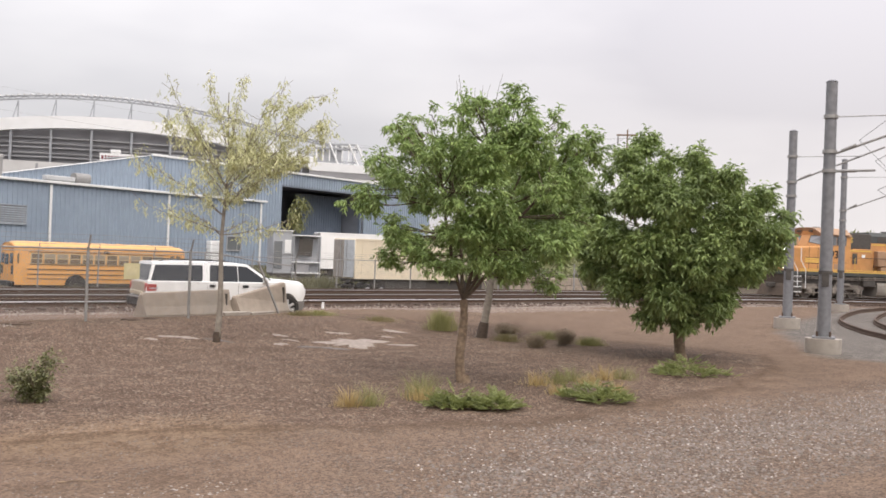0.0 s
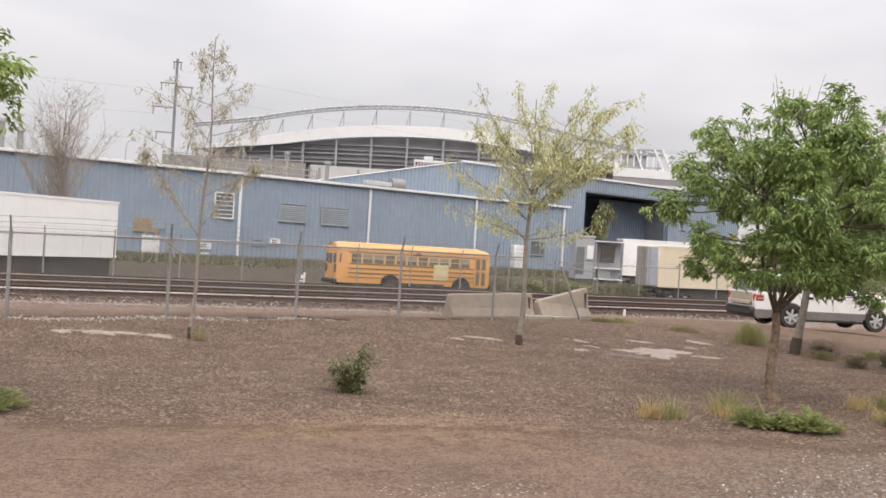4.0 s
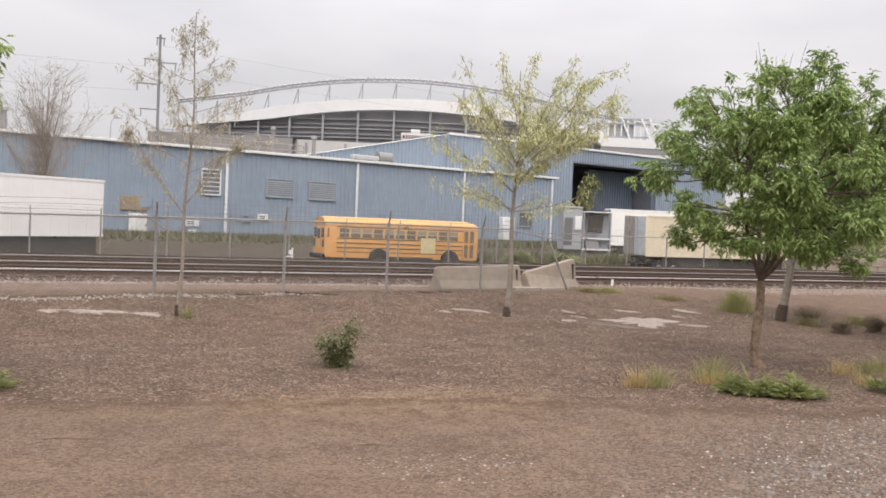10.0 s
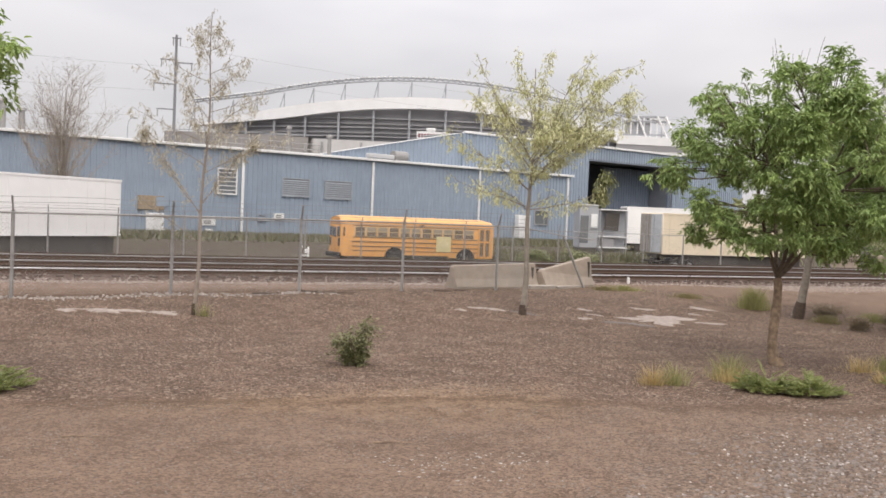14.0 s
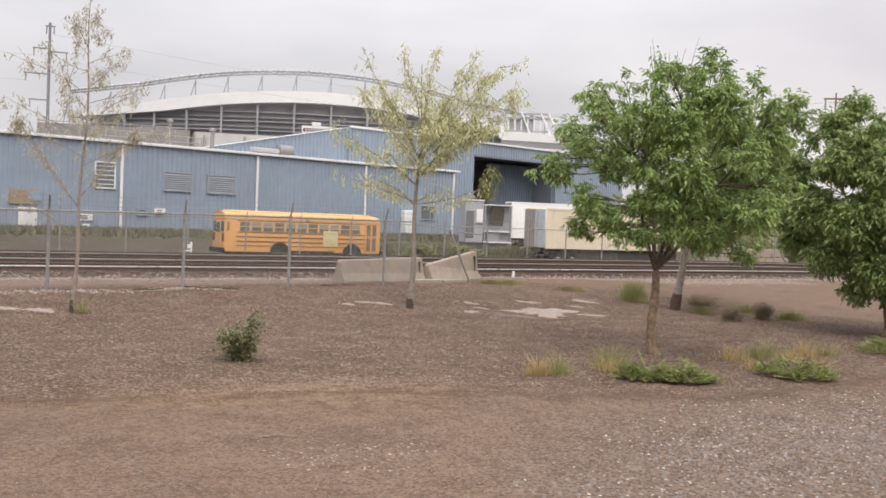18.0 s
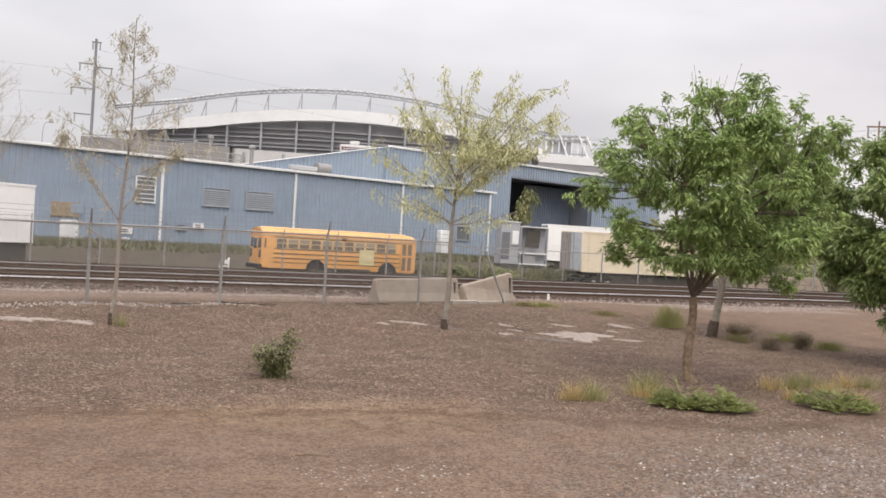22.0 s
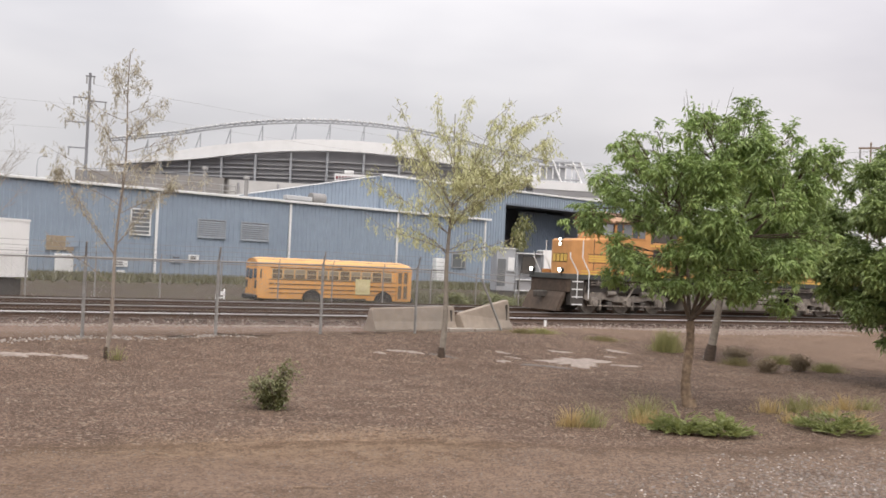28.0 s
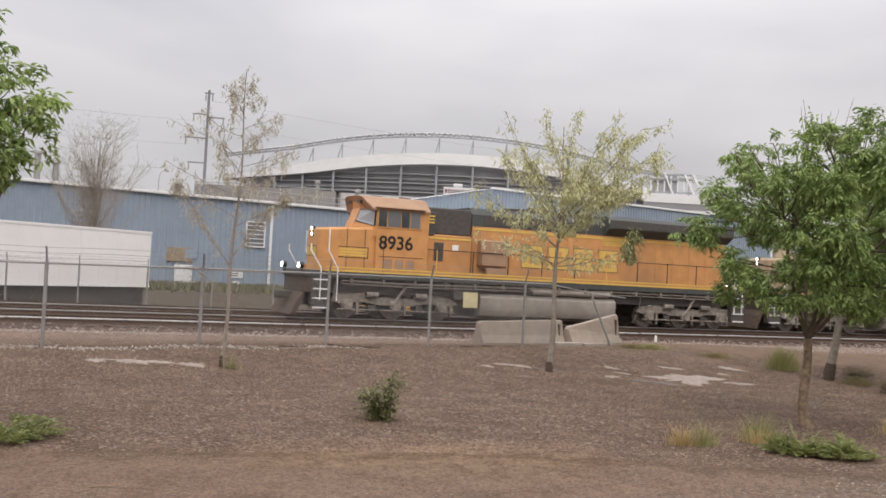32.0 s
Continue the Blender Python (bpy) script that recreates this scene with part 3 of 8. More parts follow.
    l.new(loose.outputs[0], some.inputs["Value"])
    for scale, lo, hi in ((34, 0.46, 1.62), (85, 0.62, 1.4)):
        q, r = cells(scale), n.new("ShaderNodeMapRange")
        sep = n.new("ShaderNodeSeparateColor")
        l.new(q.outputs["Color"], sep.inputs["Color"])
        l.new(sep.outputs["Red"], r.inputs["Value"])
        r.inputs["To Min"].default_value, r.inputs["To Max"].default_value = lo, hi
        c = mix(some.outputs["Result"], c, mix(1.0, c, r.outputs["Result"], "MULTIPLY"))
    # coarse mottling, and bands worn along the road
    for vec, scale, lo, hi in ((None, 7.0, 0.9, 1.12), ((0.3, 1.3, 1.0), 1.4, 0.93, 1.07), (None, 0.6, 0.88, 1.09)):
        r, t = n.new("ShaderNodeMapRange"), n.new("ShaderNodeTexNoise")
        t.inputs["Scale"].default_value, t.inputs["Detail"].default_value, t.inputs["Roughness"].default_value = scale, 7.0, 0.68
        if vec:
            mp = n.new("ShaderNodeMapping")
            mp.inputs["Scale"].default_value, mp.inputs["Rotation"].default_value = vec, (0, 0, radians(8))
            l.new(co.outputs["Object"], mp.inputs["Vector"])
            l.new(mp.outputs["Vector"], t.inputs["Vector"])
        else:
            l.new(co.outputs["Object"], t.inputs["Vector"])
        r.inputs["From Min"].default_value, r.inputs["From Max"].default_value = 0.32, 0.68
        r.inputs["To Min"].default_value, r.inputs["To Max"].default_value = lo, hi
        l.new(t.outputs["Fac"], r.inputs["Value"])
        c = mix(1.0, c, r.outputs["Result"], "MULTIPLY")
    tone = n.new("ShaderNodeHueSaturation")
    tone.inputs["Saturation"].default_value, tone.inputs["Value"].default_value = 1.0, 1.06
    l.new(c, tone.inputs["Color"])
    c = tone.outputs["Color"]
    l.new(c, b.inputs["Base Color"])
    bump, h = n.new("ShaderNodeBump"), n.new("ShaderNodeMath")
    l.new(chips.outputs["Distance"], h.inputs[0])
    l.new(tex(40, 5.0), h.inputs[1])
    bump.inputs["Strength"].default_value, bump.inputs["Distance"].default_value = 0.6, 0.03
    l.new(h.outputs[0], bump.inputs["Height"])
    l.new(bump.outputs["Normal"], b.inputs["Normal"])
    return m


M_GROUND = ground_material()
ground = raw("ground", gv, gf, M_GROUND)
for layer, data in (("zone_a", zone_a), ("zone_b", zone_b)):
    att = ground.data.color_attributes.new(layer, "FLOAT_COLOR", "POINT")
    att.data.foreach_set("color", [c for q in data for c in q])
ground.data.polygons.foreach_set("use_smooth", [True] * len(gf))
tagged(ground, "brown soil, wood-chip mulch and grey gravel ground", "ground", kind="structure")


def slab(name, poly, material, label):
    """A film of pale grit that follows the ground and thins out to its edge."""
    cx, cy = sum(p[0] for p in poly) / len(poly), sum(p[1] for p in poly) / len(poly)
    n, v, f = len(poly), [], []
    for k, s in enumerate((0.25, 0.5, 0.75, 1.0)):
        for px, py in poly:
            qx, qy = cx + (px - cx) * s, cy + (py - cy) * s
            v.append((qx, qy, ground_z(qx, qy) + (0.014 if k < 3 else -0.012)))
    f = [(k * n + i, k * n + (i + 1) % n, k * n + n + (i + 1) % n, k * n + n + i) for k in range(3) for i in range(n)] + [tuple(range(n))]
    return tagged(raw(name, v, f, material), label, "gravel patch", "pale patches on the mulch")


def blob(cx, cy, rx, ry, turn, seed, n=44):
    rnd = random.Random(seed)
    ph = [rnd.uniform(0, 6.28) for _ in range(4)]
    out = []
    for i in range(n):
        a = 2 * math.pi * i / n
        r = 0.85 + rnd.uniform(-0.3, 0.3) + 0.28 * math.sin(2 * a + ph[0]) + 0.2 * math.sin(3 * a + ph[1]) + 0.14 * math.sin(5 * a + ph[2]) + 0.1 * math.sin(9 * a + ph[3]) + 0.09 * math.sin(14 * a + ph[0])
        u, w = rx * r * math.cos(a), ry * r * math.sin(a)
        out.append((cx + u * math.cos(turn) - w * math.sin(turn), cy + u * math.sin(turn) + w * math.cos(turn)))
    return out


M_PATCH = mat("pale_washed_grit", (0.35, 0.295, 0.255), (0.235, 0.188, 0.158), 9, 0.8, 0.0, 0.3)
VIEW = radians(-40)
for i, (px, py, rx, ry) in enumerate([(16.3, 20.0, 1.05, 0.8), (17.3, 19.3, 0.4, 0.24), (14.2, 20.3, 0.2, 0.2), (12.2, 21.6, 0.42, 0.22), (3.3, 21.6, 0.6, 0.28), (4.3, 21.4, 0.4, 0.22), (2.4, 21.75, 0.3, 0.16), (17.9, 20.6, 0.18, 0.14), (16.9, 21.5, 0.3, 0.2), (15.0, 21.5, 0.22, 0.18), (18.9, 21.5, 0.42, 0.22), (11.4, 21.5, 0.18, 0.14), (14.9, 20.8, 0.2, 0.12)]):
    slab("gravel_patch", blob(px, py, rx, ry, VIEW if px > 8 else radians(-8), i), M_PATCH, "pale patch of washed-out grit on dark mulch")
M_DARK_PATCH = mat("dark_grey_mulch", (0.15, 0.125, 0.11), (0.11, 0.09, 0.08), 9, 0.7, 0.0, 0.4)
for i, (px, py, rx, ry) in enumerate([(14.9, 19.5, 0.7, 0.26), (12.9, 21.0, 0.36, 0.16)]):
    slab("gravel_patch", blob(px, py, rx, ry, VIEW, 60 + i), M_DARK_PATCH, "dark grey patch on the mulch")


def scatter(name, material, label, count, where, size, flat, seed):
    """Loose pieces of uneven shape lying on the ground."""
    rnd = random.Random(seed)
    v, f = [], []
    made = tries = 0
    while made < count and tries < count * 12:
        tries += 1
        p = where(rnd)
        if p is None:
            continue
        px, py = p
        made += 1
        s, a = rnd.uniform(*size), rnd.uniform(0, 6.28)
        lx, ly, lz = s, s * rnd.uniform(*flat[0]), s * rnd.uniform(*flat[1])
        z, k = ground_z(px, py), len(v)
        tilt = rnd.uniform(-0.3, 0.3)
        for sz, sc in ((0.0, 1.0), (1.0, 0.62)):
            for u, w in ((-1, -0.7), (0.6, -1), (1, 0.6), (-0.5, 1)):
                u, w = u * rnd.uniform(0.75, 1.1) * lx * sc, w * rnd.uniform(0.75, 1.1) * ly * sc
                v.append((px + u * math.cos(a) - w * math.sin(a), py + u * math.sin(a) + w * math.cos(a), z - 0.004 + sz * lz * (1 + tilt * u / max(lx, 1e-3))))
        f += [(k + 4, k + 5, k + 6, k + 7)] + [(k + i, k + (i + 1) % 4, k + 4 + (i + 1) % 4, k + 4 + i) for i in range(4)]
    ob = raw(name, v, f, material)
    return tagged(ob, label, "ground cover", kind="stuff")


def fading(poly, box, reach):
    """Places in an outline, ever fewer towards its edge."""
    def f(rnd):
        px, py = rnd.uniform(box[0], box[1]), rnd.uniform(box[2], box[3])
        d = edge_far(px, py, poly)
        return (px, py) if d > 0 and rnd.random() < d / reach + 0.25 * noise.noise((px * 0.8, py * 0.8, 3.0)) else None
    return f


def in_poly(poly, box):
    def f(rnd):
        px, py = rnd.uniform(box[0], box[1]), rnd.uniform(box[2], box[3])
        return (px, py) if inside(px, py, poly) else None
    return f


def on_strip(x0, x1, line, spread):
    def f(rnd):
        px = rnd.uniform(x0, x1)
        return px, line(px) + rnd.gauss(0, spread)
    return f


# ---- three railway tracks on one ballast bed ----
M_RAIL_DIM = mat("dull_rail_head", (0.42, 0.4, 0.38), (0.34, 0.32, 0.3), 8, 0.45, 0.6, 0.02)
def rail_profile():
    h = 0.18
    return [(-0.07, 0), (0.07, 0), (0.07, 0.018), (0.012, 0.035), (0.012, h - 0.045), (0.036, h - 0.032), (0.036, h - 0.004), (-0.036, h - 0.004), (-0.036, h - 0.032), (-0.012, h - 0.045), (-0.012, 0.035), (-0.07, 0.018)]


tie_master = part("tie", Kit().box(0, 0, 0, 0.23, 2.6, 0.17, 0.012), M_TIE, smooth=False)
tie_used = False
STATIONS = [-160.0, -60.0, 0.0, 41.0] + [41.0 + 1.55 * i for i in range(1, 21)] + [100.0, 200.0]


def sweep(outline, d0, z0):
    """An outline in (across, up) drawn along the parallel line d0."""
    k, n = Kit(), len(outline)
    for u in STATIONS:
        k.v += [tuple(lay(u, d0 + a, z0 + w)) for a, w in outline]
    for j in range(len(STATIONS) - 1):
        k.f += [(j * n + i, j * n + (i + 1) % n, j * n + n + (i + 1) % n, j * n + n + i) for i in range(n)]
    k.f += [tuple(range(n - 1, -1, -1)), tuple(range(len(STATIONS) * n - n, len(STATIONS) * n))]
    return k


for i, ry in enumerate(RAIL_Y):
    mid = ry + GAUGE / 2
    track = thing("railway_track", pose(0, 0, 0), ("near", "middle", "far")[i] + " railway track of bright-topped rails on dark timber ties", "railway track", "three parallel railway tracks")
    for s in (-1, 1):
        rail = part("rail", sweep(rail_profile(), mid + s * GAUGE / 2, RAIL_Z - 0.18), M_RAIL, track, smooth=False)
        if s < 0:
            part("rail_head", sweep([(-0.038, -0.038), (0.038, -0.038), (0.038, -0.006), (0.03, 0.002), (-0.03, 0.002), (-0.038, -0.006)], mid + s * GAUGE / 2, RAIL_Z), M_RAILTOP if i == 0 else M_RAIL_DIM, rail, "worn shiny running surface", smooth=False)
    rnd = random.Random(20 + i)
    rest = Kit()
    for j in range(-140, 240):
        u = j * 0.56 + rnd.uniform(-0.03, 0.03)
        at = lay(u, mid + rnd.uniform(-0.08, 0.08))
        m = pose(at.x, at.y, RAIL_Z - 0.265 + rnd.uniform(-0.01, 0.01), rnd.uniform(-0.6, 0.6), 0, math.degrees(math.atan(bend(u)[1])) + rnd.uniform(-1.2, 1.2))
        if i == 0 and -4 < u < 66:
            if not tie_used:
                tie_master.parent, tie_master.matrix_basis, tie_used = track, m, True
            else:
                again(tie_master, "tie", track, m)
        else:
            rest.box(0, 0, 0, 0.23, 2.6, 0.17, 0, m)
    tagged(part("distant_ties" if i == 0 else "ties", rest, M_TIE, track, smooth=False), kind="stuff")

# curved tram track: two rails in a bend
tram = thing("tram_track", pose(0, 0, 0), "rusty curved tram rails bedded in grey gravel", "tram track")
way = [Vector(p) for p in ((24, -8), (29, 4), (32.3, 10.0), (36.0, 14.6), (42.9, 19.25), (50.5, 22.4), (58.8, 24.7), (66, 24.9), (76, 21.5), (92, 13))]
line = []
for a, b, c, d in zip(way, way[1:], way[2:], way[3:]):
    for i in range(8):
        t = i / 8
        line.append(0.5 * (2 * b + (c - a) * t + (2 * a - 5 * b + 4 * c - d) * t * t + (3 * b - a - 3 * c + d) * t ** 3))
for off in (0.0, 1.5):
    k = Kit()
    for p, q in zip(line, line[1:]):
        e = (q - p).normalized()
        p, q = p + Vector((e.y, -e.x)) * off, q + Vector((e.y, -e.x)) * off
        m = pose((p.x + q.x) / 2, (p.y + q.y) / 2, ground_z(p.x, p.y), 0, 0, math.degrees(math.atan2(e.y, e.x)))
        ln = (q - p).length + 0.03
        k.box(0, 0, 0.03, ln, 0.16, 0.08, 0, m).box(0, 0, 0.09, ln, 0.03, 0.1, 0, m).box(0, 0, 0.16, ln, 0.075, 0.05, 0, m)
    part("rail", k, M_RAIL, tram, smooth=False)


# ---- chain-link fences ----
def fence(name, x0, x1, y_at, posts, height, arm, label, wire_r=0.0035, pitch=0.075, arm_dir=-1):
    """Posts, rails, arms with barbed wire and a woven wire mesh along a line y = y_at(x)."""
    f = thing(name, pose(0, 0, 0), label, "fence")
    base = {px: ground_z(px, y_at(px)) for px in posts}
    zt = lambda px: np.interp(px, posts, [base[p] for p in posts]) + height
    for px in posts:
        k = Kit().cyl((px, y_at(px), base[px] - 0.05), (px, y_at(px), base[px] + height + 0.04), 0.04, n=8)
        k.cyl((px, y_at(px), base[px] + height + 0.04), (px, y_at(px), base[px] + height + 0.07), 0.046, 0.02, n=8)
        p = part("post", k, M_GREY, f)
        if arm:
            part("arm", Kit().tube([(px, y_at(px), base[px] + height), (px + 0.04 * arm_dir, y_at(px) + 0.22 * arm_dir, base[px] + height + 0.36)], 0.022, 6), M_GREY, p)
    part("top_rail", Kit().tube([(px, y_at(px), zt(px)) for px in np.linspace(x0, x1, 40)], 0.026, 6), M_GREY, f)
    if arm:
        for j in range(3):
            s = (j + 1) / 3
            part("barbed_wire", Kit().tube([(px + 0.04 * arm_dir * s, y_at(px) + 0.22 * arm_dir * s, zt(px) + 0.36 * s - 0.02 * math.sin(px * 1.1) ** 2) for px in np.linspace(x0, x1, 60)], 0.005, 3), M_GREY, f)
    v, q = [], []
    span = height - 0.05
    n_w = int((x1 - x0 + span) / pitch)
    for d in (1, -1):
        for j in range(n_w):
            a = x0 - span + j * pitch if d == 1 else x0 + j * pitch
            ends = []
            for s in (0.0, 1.0):
                px = a + d * s * span
                ends.append((px, s))
            lo, hi = ends
            # clip to the length of the fence
            pts = [(px, s) for px, s in (lo, hi)]
            t0, t1 = 0.0, 1.0
            dx = pts[1][0] - pts[0][0]
            ta, tb = sorted(((x0 - pts[0][0]) / dx, (x1 - pts[0][0]) / dx))
            t0, t1 = max(t0, ta), min(t1, tb)
            if t1 <= t0 + 0.02:
                continue
            k = len(v)
            for t in (t0, t1):
                px = pts[0][0] + dx * t
                py, pz = y_at(px), zt(px) - height + 0.05 + span * t
                for c in range(3):
                    v.append((px + wire_r * math.cos(c * 2.094), py + wire_r * math.sin(c * 2.094), pz))
            q += [(k + c, k + (c + 1) % 3, k + 3 + (c + 1) % 3, k + 3 + c) for c in range(3)]
    raw("wire_mesh", v, q, M_GREY, f)
    return f


near_line = lambda px: 23.2 + 0.115 * px
near_fence = fence("chain_link_fence", -14.0, 15.2, near_line, [-13.5, -8.5, -3.4, 1.46, 4.92, 8.18, 11.17, 14.28], 1.83, True, "galvanised chain-link fence with barbed wire arms in front of the tracks", wire_r=0.003, pitch=0.09)
part("brace", Kit().tube([(17.3, 26.05, 1.98), (18.1, 26.0, 0.36)], 0.04, 8), M_GREY, near_fence, "leaning steel brace post")
part("top_rail", Kit().tube([(15.2, near_line(15.2), 2.2), (17.3, 26.05, 1.98), (19.0, 26.6, 1.86)], 0.02, 6), M_GREY, near_fence, "sagging bent rail")
sign = thing("fence_sign", pose(12.42, near_line(12.42) - 0.05, 1.66, 0, 0, 7), "blank pale yellow notice plate wired to the fence", "sign")
part("plate", Kit().box(0, 0, 0, 0.48, 0.012, 0.42, 0.004), M_SIGN, sign)
part("worn_print", Kit().box(0, -0.0095, 0.02, 0.34, 0.003, 0.26), mat("faded_sign_print", (0.7, 0.64, 0.42), (0.62, 0.55, 0.33), 14, 0.6, 0.0, 0.0), sign, "faded unreadable print")
far_line = lambda px: 47.0 + 0.0 * px
fence("chain_link_fence", -14.0, 44.0, far_line, [round(-13.4 + 2.95 * i, 2) for i in range(20)], 2.35, True, "galvanised chain-link fence along the far side of the tracks", wire_r=0.0028, pitch=0.12, arm_dir=-1)


# ---- concrete barriers ----
def barrier(x0, y0, x1, y1, label, h0, h1):
    """A jersey barrier whose crest runs from height h0 to h1."""
    length, a = math.hypot(x1 - x0, y1 - y0), math.degrees(math.atan2(y1 - y0, x1 - x0))
    t = thing("concrete_barrier", pose(x0, y0, ground_z(x0, y0) - 0.02, 0, 0, a), label, "road barrier", "concrete barriers beside the tracks")
    k = Kit()
    for s, h in ((0.0, h0 - 0.06), (0.05, h0), (length - 0.03, h1), (length, h1 - 0.03)):
        prof = [(-0.3, 0), (0.3, 0), (0.3, 0.07), (0.18, 0.3), (0.09, h - 0.03), (0.07, h), (-0.07, h), (-0.09, h - 0.03), (-0.18, 0.3), (-0.3, 0.07)]
        k.v += [(s, u, w) for u, w in prof]
    for j in range(3):
        k.f += [(j * 10 + i, j * 10 + (i + 1) % 10, j * 10 + 10 + (i + 1) % 10, j * 10 + 10 + i) for i in range(10)]
    k.f += [tuple(range(9, -1, -1)), tuple(range(30, 40))]
    part("body", k, M_CONC, t, smooth=False)
    for z in (0.2, h1 - 0.2):
        part("steel_loop", Kit().box(length + 0.02, 0, z, 0.05, 0.1, 0.09, 0.01), M_RAIL, t, "rusty steel joint loop")
    part("lifting_slot", Kit().box(length - 0.16, -0.13, h1 * 0.56, 0.045, 0.1, h1 * 0.55), M_DARK, t, "dark rusty slot near the end", smooth=False)
    part("joint_slot", Kit().box(length + 0.006, 0, h1 / 2, 0.02, 0.05, h1 * 0.55), M_DARK, t)
    return t


barrier(13.3, 25.75, 16.35, 26.2, "weathered tan concrete barrier segment beside the tracks", 0.68, 0.76)
barrier(16.45, 26.0, 18.75, 26.75, "weathered tan concrete barrier segment with a rising crest", 0.55, 0.95)


pad = thing("concrete_slab", pose(16.2, 25.62, ground_z(16.2, 25.62), 0, 0, 12), "thin broken concrete slab at the foot of the barriers", "slab")
part("slab_piece", Kit().prism([(-0.5, -0.2), (0.1, -0.26), (0.55, -0.18), (0.6, 0.2), (-0.45, 0.22)], -0.03, 0.09, "z"), M_CONC_LT, pad, smooth=False)
part("slab_piece", Kit().prism([(0.62, -0.2), (1.3, -0.1), (1.9, 0.02), (1.85, 0.2), (0.66, 0.2)], -0.03, 0.06, "z"), M_CONC_LT, pad, smooth=False)
rnd = random.Random(8)
STICKS = [(8.6, 24.0, 0.8, -8, 0.02), (9.3, 23.95, 0.6, -25, 0.02), (7.2, 23.7, 0.7, 6, 0.02), (12.3, 24.3, 0.5, -35, 0.02), (13.0, 24.5, 0.5, 15, 0.02)]
STICKS += [(1.45, 10.76, 0.5, -19, 0.007), (4.4, 9.66, 0.42, -20, 0.008), (3.65, 11.83, 0.75, -22, 0.006), (2.9, 12.1, 0.4, -12, 0.006)]
for px, py, ln, a, r in STICKS:
    st = thing("dead_stick", pose(px, py, ground_z(px, py) + r * 0.75, 0, 0, a), "dark dead stick lying on the ground", "stick", "dead sticks on the ground")
    pts = [(ln * (i / 5 - 0.5), rnd.gauss(0, 0.03), r * (0.5 + 0.6 * abs(rnd.gauss(0, 1)))) for i in range(6)]
    part("stem", Kit().tube(pts, r, 5, r * 0.45), M_BARK_DARK if r > 0.01 else M_BARK, st)
    part("twig", Kit().tube([pts[2], (pts[2][0] + 6 * r, pts[2][1] + 5 * r, 2.5 * r), (pts[2][0] + 10 * r, pts[2][1] + 6.5 * r, 1.5 * r)], r * 0.45, 4, r * 0.2), M_BARK_DARK if r > 0.01 else M_BARK, st)


# ---- the blue industrial buildings ----
B0, BU = (16.48, 107.44), math.degrees(math.atan2(0.21176, 0.97732))
YARD, SILL = -0.8, -0.65


def ribbed(k, s0, s1, z0, z1, y, pitch=0.61, depth=0.1):
    """Trapezoid-ribbed steel sheet from s0 to s1, with its ribs towards -y."""
    prof, s = [], s0
    while s < s1:
        for ds, d in ((0.0, 0), (0.36, 0), (0.42, 1), (0.55, 1)):
            if s + ds < s1:
                prof.append((s + ds, y - depth * d))
        s += pitch
    prof.append((s1, y))
    zt = z1 if callable(z1) else (lambda u: z1)
    n, kk = len(prof), len(k.v)
    k.v += [(u, w, z0) for u, w in prof] + [(u, w, zt(u)) for u, w in prof]
    k.f += [(kk + i, kk + i + 1, kk + n + i + 1, kk + n + i) for i in range(n - 1)]
    return k


shed = thing("blue_warehouse", pose(B0[0], B0[1], SILL, 0, 0, BU), "long blue ribbed-steel warehouse with white eaves and downpipes", "warehouse", kind="")
L0, L1, EAVE = -62.0, 66.3, 9.75
part("wall", ribbed(Kit(), L0, L1, -0.3, EAVE - 0.02, 0.0), M_BLUE, shed, "blue ribbed steel siding", smooth=False)
part("side_wall", Kit().box(L1 - 0.1, 12, EAVE / 2, 0.2, 23.9, EAVE), M_BLUE, shed, smooth=False)
part("side_wall", Kit().box(L0 + 0.1, 12, EAVE / 2, 0.2, 23.9, EAVE), M_BLUE, shed, smooth=False)
part("back_wall", Kit().box((L0 + L1) / 2, 24, EAVE / 2, L1 - L0, 0.2, EAVE), M_BLUE, shed, smooth=False)
part("roof", Kit().prism([(-0.35, EAVE), (12, EAVE + 0.55), (24.3, EAVE), (24.3, EAVE + 0.12), (12, EAVE + 0.7), (-0.35, EAVE + 0.12)], L0 - 0.3, L1 + 0.3, "x"), M_ROOF, shed, "pale low-pitched metal roof", smooth=False)
part("gutter", Kit().box((L0 + L1) / 2, -0.32, EAVE - 0.02, L1 - L0 + 0.9, 0.25, 0.3, 0.04), M_WHITE, shed, "white eaves gutter")
part("base_strip", Kit().box((L0 + L1) / 2, -0.08, 0.05, L1 - L0, 0.08, 0.7), M_CONC, shed, "concrete base course", smooth=False)
for s in (-42.0, -24.2, -6.1, 14.0, 31.6, 48.9, 65.7):
    part("downpipe", Kit().box(s, -0.16, EAVE / 2 - 0.1, 0.3, 0.2, EAVE - 0.35, 0.04), M_WHITE, shed, "white downpipe")


M_LOUVRE = mat("pale_blue_grey_louvre", (0.37, 0.4, 0.435), (0.32, 0.35, 0.385), 3, 0.6, 0.0, 0.03)


